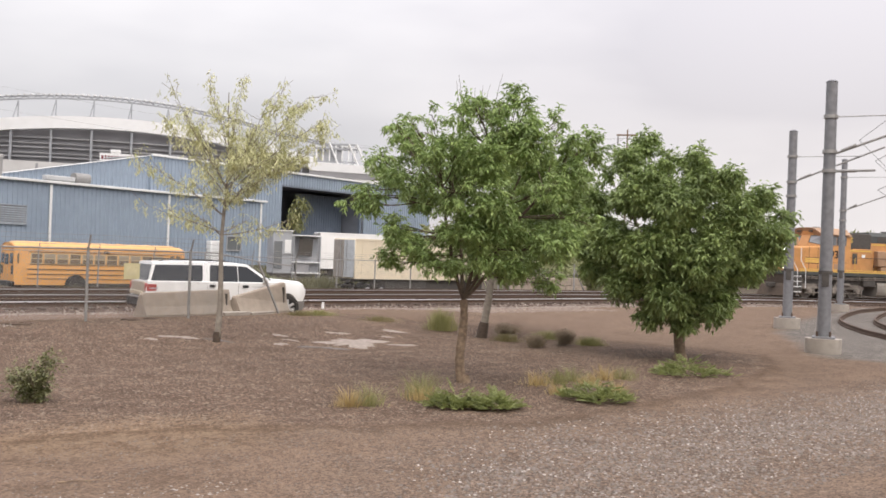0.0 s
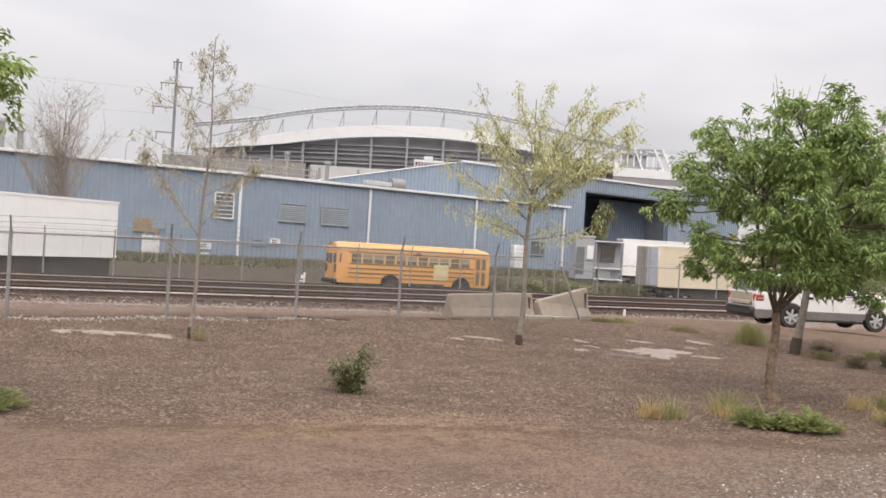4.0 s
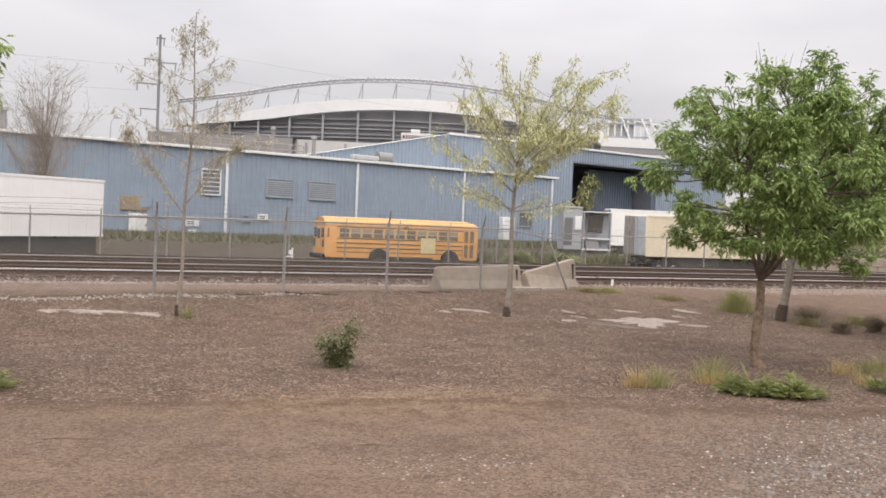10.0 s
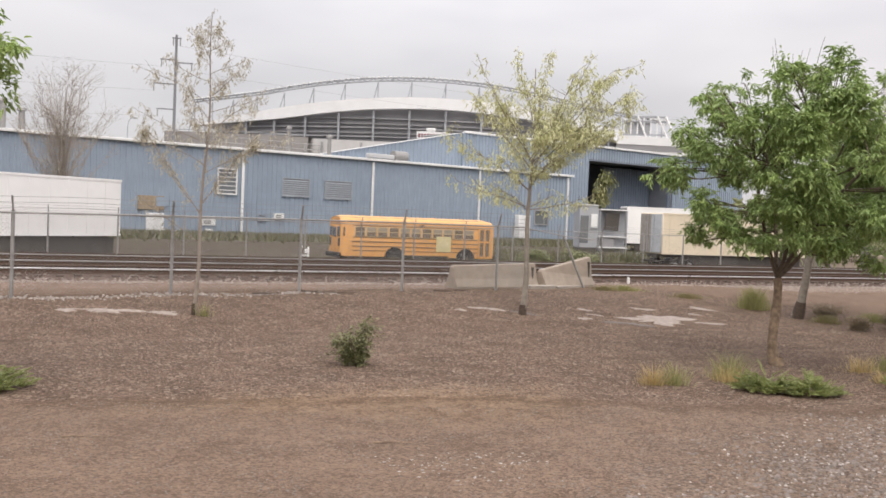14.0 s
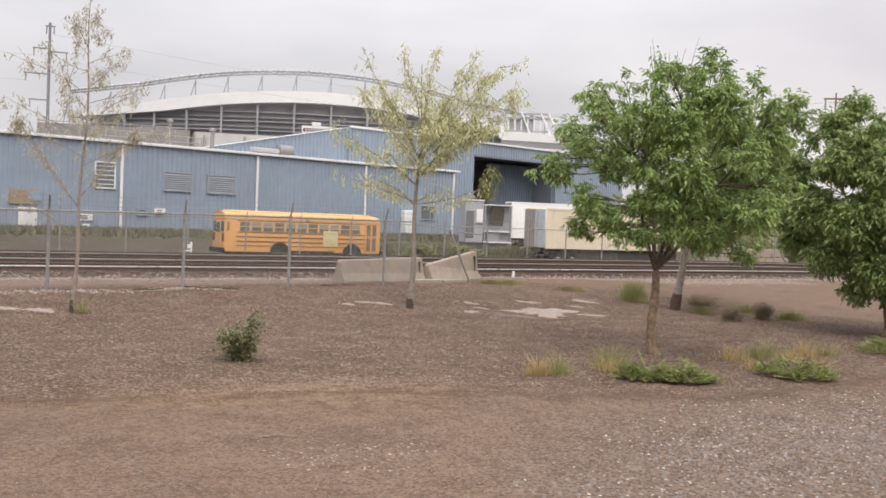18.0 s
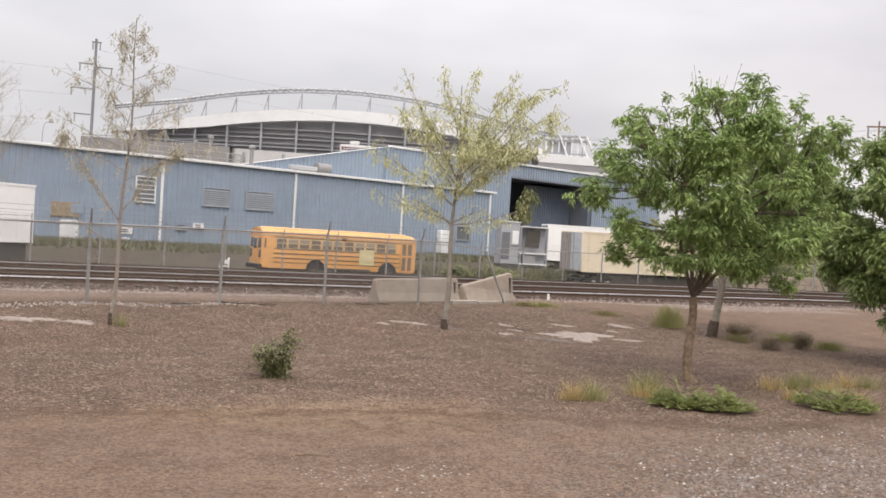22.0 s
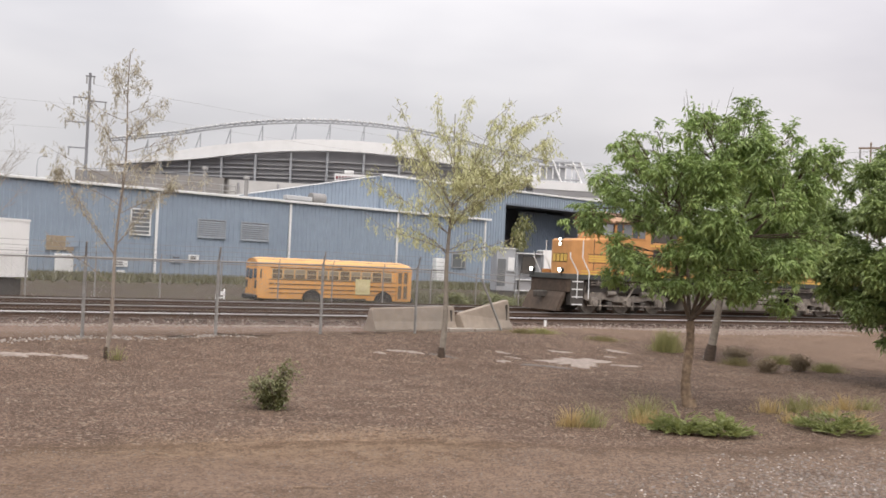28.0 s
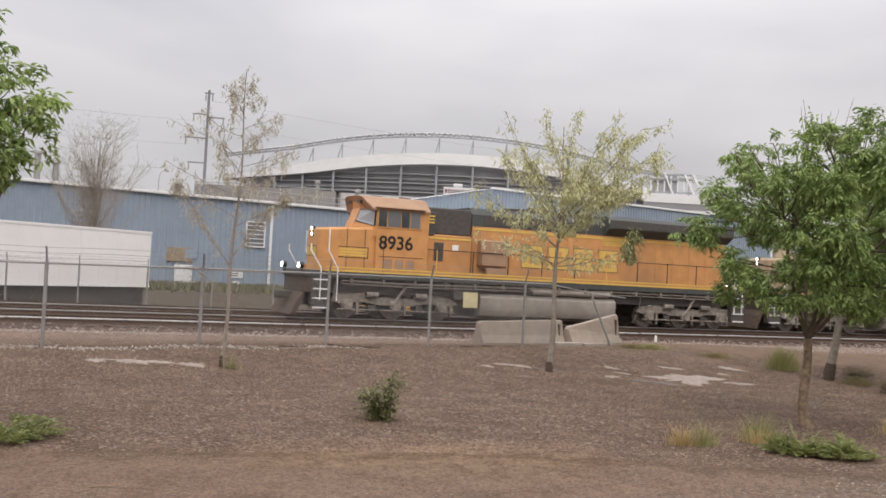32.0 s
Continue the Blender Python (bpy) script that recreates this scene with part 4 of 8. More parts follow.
def louvre(s0, s1, z0, z1, parent):
    fr = Kit()
    for a, b, c, d in ((s0, s1, z0, z0 + 0.12), (s0, s1, z1 - 0.12, z1), (s0, s0 + 0.12, z0 + 0.12, z1 - 0.12), (s1 - 0.12, s1, z0 + 0.12, z1 - 0.12)):
        fr.box((a + b) / 2, -0.15, (c + d) / 2, b - a, 0.14, d - c)
    lv = part("louvre", fr, M_LOUVRE, parent, "grey slatted wall louvre", smooth=False)
    n = int((z1 - z0 - 0.24) / 0.24)
    for i in range(n):
        z = z0 + 0.2 + i * (z1 - z0 - 0.3) / n
        part("slat", Kit().box(0, 0, 0, s1 - s0 - 0.24, 0.2, 0.03, 0, pose((s0 + s1) / 2, -0.16, z, 48)), M_LOUVRE, lv, smooth=False)
    part("backing", Kit().box((s0 + s1) / 2, -0.09, (z0 + z1) / 2, s1 - s0 - 0.1, 0.02, z1 - z0 - 0.1), M_STAD_G, lv, smooth=False)


def window(s0, s1, z0, z1, parent, bars=2, label="grey framed window with blinds", frame_m=None, pane_m=None):
    fr = Kit()
    for a, b, c, d in ((s0, s1, z0, z0 + 0.14), (s0, s1, z1 - 0.14, z1), (s0, s0 + 0.14, z0 + 0.14, z1 - 0.14), (s1 - 0.14, s1, z0 + 0.14, z1 - 0.14)):
        fr.box((a + b) / 2, -0.15, (c + d) / 2, b - a, 0.16, d - c)
    w = part("window", fr, frame_m or M_WHITE, parent, label, smooth=False)
    part("pane", Kit().box((s0 + s1) / 2, -0.10, (z0 + z1) / 2, s1 - s0 - 0.2, 0.03, z1 - z0 - 0.2), pane_m or M_GLASS2, w, smooth=False)
    for i in range(bars):
        z = z0 + (z1 - z0) * (i + 1) / (bars + 1)
        part("bar", Kit().box((s0 + s1) / 2, -0.15, z, s1 - s0 - 0.28, 0.06, 0.08), M_WHITE, w, smooth=False)


window(10.9, 13.3, 4.6, 7.5, shed, 5)
louvre(19.0, 22.7, 4.7, 6.9, shed)
louvre(24.7, 28.6, 4.65, 6.9, shed)
panel = part("wall_panel", Kit().box(3.4, -0.15, 3.35, 2.9, 0.12, 1.5, 0.03), mat("tan_plywood_panel", (0.36, 0.29, 0.2), (0.28, 0.22, 0.16), 3, 0.8), shed, "tan boarded-over window")
part("trim", Kit().box(4.6, -0.2, 3.5, 1.3, 0.05, 1.0), M_BLUE2, panel, smooth=False)
door = part("door", Kit().box(3.9, -0.14, 1.15, 1.95, 0.14, 2.25, 0.03), M_WHITE, shed, "white steel door with rust spots")
part("handle", Kit().box(4.7, -0.24, 1.05, 0.08, 0.08, 0.2, 0.02), M_DARK, door)
for s, z, w, h, m_, lab in ((10.0, 1.5, 1.7, 0.75, M_WHITE, "white notice board"), (10.1, 0.45, 0.9, 0.6, M_WHITE, "small white notice board"), (16.6, 2.25, 1.5, 0.8, M_BLUE2, "blue meter cabinet"), (18.7, 2.4, 1.3, 0.7, M_WHITE, "white utility box")):
    nb = part("notice_board" if "notice" in lab else "utility_box", Kit().box(s, -0.16, z, w, 0.22 if "box" in lab or "cab" in lab else 0.06, h, 0.02), m_, shed, lab)
    for j in range(2):
        part("marking", Kit().box(s - w * 0.1, -0.31 if "box" in lab or "cab" in lab else -0.22, z + h * (0.15 - 0.3 * j), w * 0.5, 0.02, h * 0.13), M_DARK, nb, smooth=False)
window(59.2, 62.0, 2.5, 4.6, shed, 0, "dark sliding window in a dull frame", M_STAD_B, M_GLASS2)
part("sash", Kit().box(61.2, -0.14, 3.5, 0.1, 0.05, 1.8), M_STAD_B, shed, smooth=False)
part("condenser", Kit().box(56.6, -0.6, 2.2, 2.2, 1.0, 3.2, 0.1), M_WHITE, shed, "white wall-mounted condenser unit")

# roof furniture
for s, y, h, r in ((22.6, 5, 3.6, 0.22), (28.4, 5, 3.0, 0.25), (-9.1, 9, 3.9, 0.33), (-7.2, 9, 3.1, 0.33), (13.0, 8, 2.2, 0.12), (25.6, 6, 1.8, 0.1)):
    vent = thing("roof_vent", pose(B0[0], B0[1], SILL, 0, 0, BU), "grey metal vent stack on the warehouse roof", "roof vent", "vents on the warehouse roof")
    part("pipe", Kit().cyl((s, y, EAVE + 0.2), (s, y, EAVE + h - 0.4), r, n=12), M_GREY, vent)
    part("cap", Kit().cyl((s, y, EAVE + h - 0.4), (s, y, EAVE + h - 0.1), r * 1.7, r * 1.5, n=12).cyl((s, y, EAVE + h - 0.1), (s, y, EAVE + h), r * 1.5, r * 0.4, n=12), M_GREY, vent)
duct = thing("roof_blower", pose(B0[0], B0[1], SILL, 0, 0, BU), "grey drum-shaped blower and duct on the warehouse roof", "blower")
part("drum", Kit().cyl((37.9, 4.6, EAVE + 1.0), (40.0, 4.6, EAVE + 1.0), 0.7, n=20), M_GREY, duct)
part("duct", Kit().box(35.9, 4.6, EAVE + 0.8, 4.0, 1.0, 0.6, 0.1), M_ROOF, duct)
part("saddle", Kit().box(38.9, 4.6, EAVE + 0.4, 1.6, 1.0, 0.7, 0.05), M_GREY, duct)
rl = thing("roof_railing", pose(B0[0], B0[1], SILL, 0, 0, BU), "low grey pipe railing on the warehouse roof", "railing")
for s in range(8):
    part("post", Kit().cyl((14 + s * 2.2, 9, EAVE + 0.3), (14 + s * 2.2, 9, EAVE + 1.9), 0.06, n=6), M_GREY, rl)
for z in (1.2, 1.9):
    part("rail", Kit().cyl((14, 9, EAVE + z), (29.4, 9, EAVE + z), 0.06, n=6), M_GREY, rl)

# the taller hall behind
hall = thing("blue_factory_hall", pose(B0[0] - 0.21176 * 7, B0[1] + 0.97732 * 7, SILL, 0, 0, BU), "tall blue ribbed-steel hall with a sloping roof and open loading bay", "factory hall")
P, HE = 51.6, 15.0
part("gable_wall", ribbed(Kit(), 28.0, P, -0.3, lambda u: 10.3 + (u - 28.0) * (HE - 10.3) / (P - 28.0), 0.0), M_BLUE, hall, "blue ribbed gable wall", smooth=False)
w = ribbed(Kit(), P + 0.02, 77.2, -0.3, HE, -0.25)
ribbed(w, 77.2, 118.0, 12.9, HE, -0.25)
ribbed(w, 98.0, 118.0, -0.3, 12.9, -0.25)
part("front_wall", w, M_BLUE2, hall, "blue ribbed wall over the open loading bay", smooth=False)
part("corner_trim", Kit().box(P, -0.2, HE / 2, 0.35, 0.5, HE), M_BLUE2, hall, smooth=False)
part("eaves_trim", Kit().box((P + 118) / 2, -0.35, HE + 0.12, 118 - P, 0.4, 0.3, 0.04), M_WHITE, hall, "white eaves trim")
gl = math.hypot(P - 28.0, HE - 10.3)
part("verge_trim", Kit().box(gl / 2, 0, 0.03, gl, 0.16, 0.07, 0.01, pose(28.0, -0.15, 10.3, 0, -math.degrees(math.atan2(HE - 10.3, P - 28.0)), 0)), M_WHITE, hall, "white sloping verge trim")
part("roof", Kit().prism([(28, 10.2), (P, HE - 0.1), (P, HE + 0.02), (28, 10.29)], 0.02, 2.2, "y").prism([(P, HE - 0.1), (118, HE - 0.1), (118, HE + 0.02), (P, HE + 0.02)], 0.02, 10, "y"), M_ROOF, hall, "pale metal roof", smooth=False)
part("back_wall", Kit().box(85, 9.9, 7.3, 66, 0.2, 14.8), M_BLUE, hall, smooth=False)
part("end_wall", Kit().box(117.9, 5, 7.2, 0.2, 9.6, 14.4), M_BLUE, hall, smooth=False)
# lining, ceiling, screen and columns carry the bay's shade in their base colour
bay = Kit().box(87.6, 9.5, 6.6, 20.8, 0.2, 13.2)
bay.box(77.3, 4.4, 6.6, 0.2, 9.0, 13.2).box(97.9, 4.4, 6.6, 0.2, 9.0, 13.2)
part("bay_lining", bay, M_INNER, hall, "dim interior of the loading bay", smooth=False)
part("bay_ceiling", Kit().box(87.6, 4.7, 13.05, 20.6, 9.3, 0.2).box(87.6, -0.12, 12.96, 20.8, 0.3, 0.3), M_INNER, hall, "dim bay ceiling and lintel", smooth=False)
part("bay_screen", ribbed(Kit(), 86.0, 97.8, 0.0, 12.4, 4.6), M_BAY_BLUE, hall, "blue steel screen inside the bay", smooth=False)
for s in (77.5, 97.6):
    part("column", Kit().box(s, 0.3, 6.4, 0.36, 0.4, 12.8), M_BAY_BLUE, hall, smooth=False)
part("dock_door", Kit().box(104, -0.45, 3.6, 4.2, 0.15, 5.0, 0.03), M_WHITE, hall, "white dock door", smooth=False)

# portable office and stored boxes in front of the loading bay
office = thing("portable_office", pose(52.2, 76.2, SILL, 0, 0, -22), "white portable office with a dark door and window", "site office")
part("body", Kit().box(0.88, 1.3, 2.75, 1.76, 2.6, 3.9, 0.06), M_STAD_S, office)
part("door", Kit().box(0.45, -0.03, 2.5, 0.75, 0.08, 2.5, 0.02), M_GLASS2, office, "grey glazed door")
wdw = part("window", Kit().box(1.35, -0.03, 3.3, 0.6, 0.08, 1.2, 0.02), M_WHITE, office, "pale shuttered window")
part("frame", Kit().box(1.35, -0.06, 2.65, 0.7, 0.14, 0.1), M_STAD_S, wdw)
part("skirt", Kit().box(0.88, 1.3, 0.3, 1.7, 2.5, 1.0), M_DARK, office, smooth=False)
part("eaves", Kit().box(0.88, 1.3, 4.73, 1.95, 2.8, 0.1), M_STAD_W, office, smooth=False)
cans = thing("steel_rack", pose(53.95, 75.5, SILL, 0, 0, -22), "pale steel frame rack with a dark hanging sheet beside the office", "rack")
for s in (0.0, 2.5):
    for y in (0.0, 0.9):
        part("upright", Kit().cyl((s, y, -0.15), (s, y, 4.4), 0.07, n=6), M_STAD_S, cans)
for z in (0.9, 1.9, 4.35):
    part("shelf", Kit().box(1.25, 0.45, z, 2.7, 1.1, 0.09), M_STAD_W, cans, smooth=False)
part("dark_sheet", Kit().box(0.95, 0.2, 3.35, 1.3, 0.06, 1.6, 0.02, pose(0, 0, 0, 0, 4, 0)), M_DARK, cans, "dark hanging sheet")
part("back_sheet", Kit().box(1.25, 0.88, 2.4, 2.5, 0.04, 3.9), M_STAD_S, cans, "pale sheet at the back", smooth=False)
part("crate", Kit().box(0.9, 0.45, 1.35, 1.1, 0.8, 0.9, 0.03), M_STAD_G, cans)


# ---- trailers ----
def semi_trailer(name, m, length, box_z, height, skin, label, doors=(M_GREY, M_GREY)):
    t = thing(name, m, label, "trailer")
    wd = 2.5
    part("box", Kit().box(length / 2, wd / 2, box_z + height / 2, length, wd, height, 0.04), skin, t)
    for z in (box_z + 0.05, box_z + height - 0.05):
        part("edge_rail", Kit().box(length / 2, -0.012, z, length, 0.03, 0.12), skin, t, smooth=False)
    rv = Kit()
    for i in range(int(length / 1.22)):
        rv.box(0.6 + i * 1.22, -0.012, box_z + height / 2, 0.035, 0.02, height - 0.2)
    part("side_seams", rv, skin, t, smooth=False)
    for j, leaf in enumerate(doors):
        d = part("rear_door", Kit().box(-0.03, 0.64 + j * 1.22, box_z + height / 2, 0.06, 1.18, height - 0.15, 0.02), leaf, t, "plain metal rear door")
        part("lock_bar", Kit().cyl((-0.08, 0.9 + j * 0.7, box_z + 0.1), (-0.08, 0.9 + j * 0.7, box_z + height - 0.1), 0.025, n=6), M_CHROME, d)
    part("bumper", Kit().box(0.1, wd / 2, box_z - 0.5, 0.12, 2.2, 0.12), M_DARK, t, smooth=False)
    part("chassis", Kit().box(length / 2, wd / 2, box_z - 0.12, length - 0.3, 1.1, 0.22), M_DARK, t, smooth=False)
    for s in (1.2, 2.45):
        for y in (0.28, wd - 0.28):
            wl_ = part("wheel", Kit().cyl((s, y - 0.25, 0.5), (s, y + 0.25, 0.5), 0.5, n=20), M_RUBBER, t)
            part("hub", Kit().cyl((s, y - 0.27, 0.5), (s, y - 0.2, 0.5), 0.24, n=14), M_CHROME, wl_)
    # dark sheet added to stand for the shade beneath the box
    part("skirt", Kit().box(length * 0.55, 0.25, box_z / 2 + 0.05, length * 0.86, 0.06, box_z - 0.3), M_DARK, t, smooth=False)
    for y in (0.6, wd - 0.6):
        part("landing_leg", Kit().box(length - 2.6, y, box_z / 2, 0.16, 0.16, box_z), M_DARK, t, smooth=False)
    return t


semi_trailer("semi_trailer", pose(44.1, 54.4, YARD, 0, 0, -1.5), 13.0, 1.30, 2.8, M_CREAM, "cream box trailer with grey rear doors parked in the yard", (mat("pale_blue_grey_door", (0.5, 0.52, 0.54), (0.42, 0.44, 0.46), 3, 0.5, 0.0, 0.03, dirt=(0.33, 0.3, 0.26), dirt_amount=0.25), mat("brown_grey_door", (0.34, 0.31, 0.28), (0.27, 0.245, 0.22), 3, 0.6, 0.0, 0.03)))
semi_trailer("semi_trailer", pose(57.2, 75.8, YARD, 0, 0, -22), 7.2, 1.5, 3.4, M_TRAILER, "white box trailer parked behind the cream one")
semi_trailer("semi_trailer", pose(8.65 - 11.5 * 0.799, 55.3 - 11.5 * 0.602, YARD, 0, 0, 37.0), 11.5, 1.53, 2.95, M_TRAILER, "long white box trailer parked in the yard", (M_TRAILER, M_TRAILER))


# ---- the stadium on the skyline ----
stad = thing("stadium", pose(0, 0, 0), "grey stadium bowl with a white curved roof band", "stadium")
SC, SR, S_AZ = 540.0, 150.0, 64.3
scx, scy = SC * math.cos(radians(S_AZ)), SC * math.sin(radians(S_AZ))


def rim_point(a, dr=0.0):
    """A place on the bowl's outer ring, a degrees from the side that faces the city."""
    b = radians(S_AZ + 180 + a)
    return scx + (SR + dr) * math.cos(b), scy + (SR + dr) * math.sin(b)


def ring_elev(px, py):
    az = math.degrees(math.atan2(py, px))
    return az - 64.4, math.hypot(px, py)


def band(name, lo, hi, dr, material, label, a0=-62, a1=62, thick=3.0, step=2.0):
    k, n = Kit(), int((a1 - a0) / step)
    for i in range(n + 1):
        a = a0 + (a1 - a0) * i / n
        for d in (0.0, -thick):
            px, py = rim_point(a, dr + d)
            az, dist = ring_elev(*rim_point(a, dr))
            k.v += [(px, py, lo(az, dist)), (px, py, hi(az, dist))]
    for i in range(n):
        j = i * 4
        k.f += [(j, j + 4, j + 5, j + 1), (j + 2, j + 3, j + 7, j + 6), (j + 1, j + 5, j + 7, j + 3), (j, j + 2, j + 6, j + 4)]
    return part(name, k, material, stad, label, smooth=False)


def swell(az, near, far, knee):
    """How far a ring has sunk from its crown: a parabola that runs out straight."""
    a = min(abs(az), knee)
    return near * a * a + far * max(0.0, abs(az) - knee)


crest = lambda az, dist: 2.4 + dist * (0.1180 - swell(az + 0.2, 0.00023, 0.0046, 11.0))
keel = lambda az, dist: crest(az, dist) - dist * (0.0113 - 0.0098 * smooth01(7.5, 13.5, az))
halo = lambda az, dist: 2.4 + dist * (0.1359 - swell(az - 0.3, 0.00026, 0.0032, 9.0))
LEFT_END, BAY0, BAY = -42.5, -3.17, 5.43      # ring angles: the band's tip, one column, the columns' spacing
band("roof_band", keel, crest, 0.0, M_STAD_W, "white curved roof band", a0=LEFT_END)
band("bowl_wall", lambda az, d: 0.0 if az < 11.6 else 2.4 + d * (0.0745 + 0.0065 * (az - 11.6) / 1.5), lambda az, d: keel(az, d), -4.0, M_STAD_G, "dark grey louvred bowl wall", a0=LEFT_END, thick=2.0)
for i, z in enumerate((31.0, 33.1, 34.4, 36.6, 38.0, 40.2)):
    band("floor_beam", lambda az, d: min(z, keel(az, d)) - (0.5 if i % 2 else 0.28), lambda az, d: min(z, keel(az, d) - 0.05), -2.6, M_STAD_B, "grey floor beam", a0=-34, a1=46, thick=1.0)
for lo, hi in ((-1.0, -0.55), (0.1, 0.55)):
    band("halo_chord", lambda az, d: halo(az, d) + lo, lambda az, d: halo(az, d) + hi, -8.0, M_STAD_S, "pale ring truss chord", a0=-47, a1=47, thick=0.8)
for i in range(-8, 10):
    a = BAY0 + i * BAY
    px, py = rim_point(a, -1.2)
    az, dist = ring_elev(px, py)
    if a > LEFT_END:
        part("column", Kit().cyl((px, py, 0), (px, py, keel(az, dist) + 0.5), 0.5, n=6), M_STAD_S, stad)
    qx, qy = rim_point(a, -8.0)
    rx_, ry_ = rim_point(a - 0.7, -6.0)
    part("mast", Kit().cyl((rx_, ry_, crest(az, dist) - 2), (qx, qy, halo(az, dist) - 0.3), 0.26, n=5).cyl((qx, qy, crest(az, dist) - 2), (qx, qy, halo(az, dist) - 0.3), 0.2, n=5), M_STAD_S, stad)
    for j in range(6):
        hx, hy = rim_point(a + j * BAY / 6, -8.4)
        haz, hd = ring_elev(hx, hy)
        gx, gy = rim_point(a + (j + 1) * BAY / 6, -8.4)
        part("floodlight", Kit().box(hx, hy, halo(haz, hd) + 0.75, 1.2, 1.2, 0.45), M_STAD_W, stad, smooth=False)
        up = 0.25 if j % 2 else -0.8
        part("truss_web", Kit().cyl((hx, hy, halo(haz, hd) + up), (gx, gy, halo(haz, hd) - 0.55 - up), 0.16, n=4), M_STAD_S, stad, smooth=False)
# lower concourse roofs and ramps in front
band("concourse_parapet", lambda az, d: 0.0, lambda az, d: 2.4 + d * (0.0735 - 0.00003 * (az - 8.0) ** 2), 16.0, M_STAD_C, "dull grey curved parapet", a0=-41, a1=-16, thick=4.0)
band("parapet_rail", lambda az, d: 3.0 + d * (0.0735 - 0.00003 * (az - 8.0) ** 2), lambda az, d: 3.3 + d * (0.0735 - 0.00003 * (az - 8.0) ** 2), 15.0, M_STAD_S, "thin grey rail on the parapet", a0=-41, a1=-16, thick=0.3)
band("lower_stand", lambda az, d: 0.0, lambda az, d: 2.4 + d * 0.0725, 12.0, M_STAD_L, "white lower stand front", a0=-16.2, a1=40, thick=3.0)
for i in range(5):
    px, py = rim_point(-14.5 + i * 5.4, 13.0)
    part("stand_pier", Kit().box(px, py, 14.6, 0.7, 0.7, 29.2), M_STAD_B, stad, smooth=False)
# the open scoreboard frame at the end of the bowl
fx, fy = 398 * math.cos(radians(52.2)), 398 * math.sin(radians(52.2))
fr = thing("scoreboard_frame", pose(fx, fy, 0, 0, 0, -38), "pale steel scoreboard frame beside the stadium", "scoreboard")
for i in range(7):
    part("upright", Kit().box(-8 + i * 2.5, 0, 22.2, 0.55, 0.6, 44.4 - 0.1 * i), M_STAD_W, fr, smooth=False)
for z in (44.4, 42.6, 37.5):
    part("beam", Kit().box(-0.3, 0, z, 16.5, 0.8, 0.7), M_STAD_S, fr, smooth=False)
for x0, x1, r in ((7.5, 11.5, 0.6), (4.5, 8.5, 0.45), (-3.0, 0.6, 0.4)):
    part("stay", Kit().cyl((x0, -0.8, 44.6), (x1, -0.8, 36.2), r, n=6), M_STAD_W, fr)
part("back_panel", Kit().box(-3.0, 0.7, 40.0, 9.5, 0.3, 4.6), M_STAD_S, fr, smooth=False)
part("ramp_band", Kit().box(2, -1, 35.0, 27, 2, 3.2, 0, pose(0, 0, 0, 0, 1.5, 0)), M_STAD_W, fr, "white curved parapet", smooth=False)
# grey box put in for the shade below the white parapet
part("ramp_shade", Kit().box(2, -0.8, 32.4, 27, 2, 2.2, 0, pose(0, 0, 0, 0, 1.5, 0)), M_STAD_G, fr, smooth=False)
# signboard: white panel, maroon bars in place of lettering
sx, sy = 372 * math.cos(radians(64.17)), 372 * math.sin(radians(64.17))
board = thing("stadium_sign", pose(sx, sy, 0, 0, 0, -25.4), "white signboard with maroon lettering bars and emblem", "signboard")
part("panel", Kit().box(0, 0, 32.5, 11.5, 0.4, 2.6, 0.05), M_STAD_W, board)
for i in range(10):
    part("letter_bar", Kit().box(-4.8 + i * 1.06, -0.25, 32.3, 0.75, 0.08, 1.3), M_MAROON, board, smooth=False)
part("emblem", Kit().box(-0.5, 0, 34.5, 3.4, 0.4, 1.3, 0.4), M_STAD_W, board)
part("support", Kit().box(0, 0.6, 15.5, 10, 0.6, 31), M_STAD_S, board, smooth=False)


# ---- trees ----
def leaf_spray(v, f, p, d, length, width, rnd, count):
    """Leaves along one drooping spray."""
    for i in range(count):
        t = (i + rnd.random()) / count
        base = Vector(p) + d * (t * length * 1.6) + Vector((rnd.gauss(0, 0.4), rnd.gauss(0, 0.4), rnd.gauss(0, 0.3))) * length * 0.6
        a = rnd.uniform(0, 6.283)
        droop = rnd.uniform(-1.1, 0.25)
        out = (Vector((math.cos(a), math.sin(a), droop)) + d * 0.6).normalized()
        side = out.cross(Vector((rnd.gauss(0, 0.5), rnd.gauss(0, 0.5), 1))).normalized()
        ln, wd = length * rnd.uniform(0.65, 1.25), width * rnd.uniform(0.7, 1.2)
        mid = base + out * ln * 0.5 + Vector((0, 0, ln * 0.08))
        tip = base + out * ln - Vector((0, 0, ln * 0.14))
        k = len(v)
        v += [tuple(base), tuple(mid + side * wd / 2), tuple(tip), tuple(mid - side * wd / 2)]
        f.append((k, k + 1, k + 2, k + 3))


def limb(k, a, b, r0, r1, rnd, bend=0.12, n=6, seg=5):
    a, b = Vector(a), Vector(b)
    ln = (b - a).length
    pts = []
    o1, o2 = Vector([rnd.gauss(0, bend * ln) for _ in range(3)]), Vector([rnd.gauss(0, bend * ln * 0.5) for _ in range(3)])
    for i in range(seg + 1):
        t = i / seg
        pts.append(a + (b - a) * t + o1 * math.sin(math.pi * t) * 0.5 + o2 * math.sin(2 * math.pi * t) * 0.4)
    k.tube(pts, r0, n, r1)
    return pts


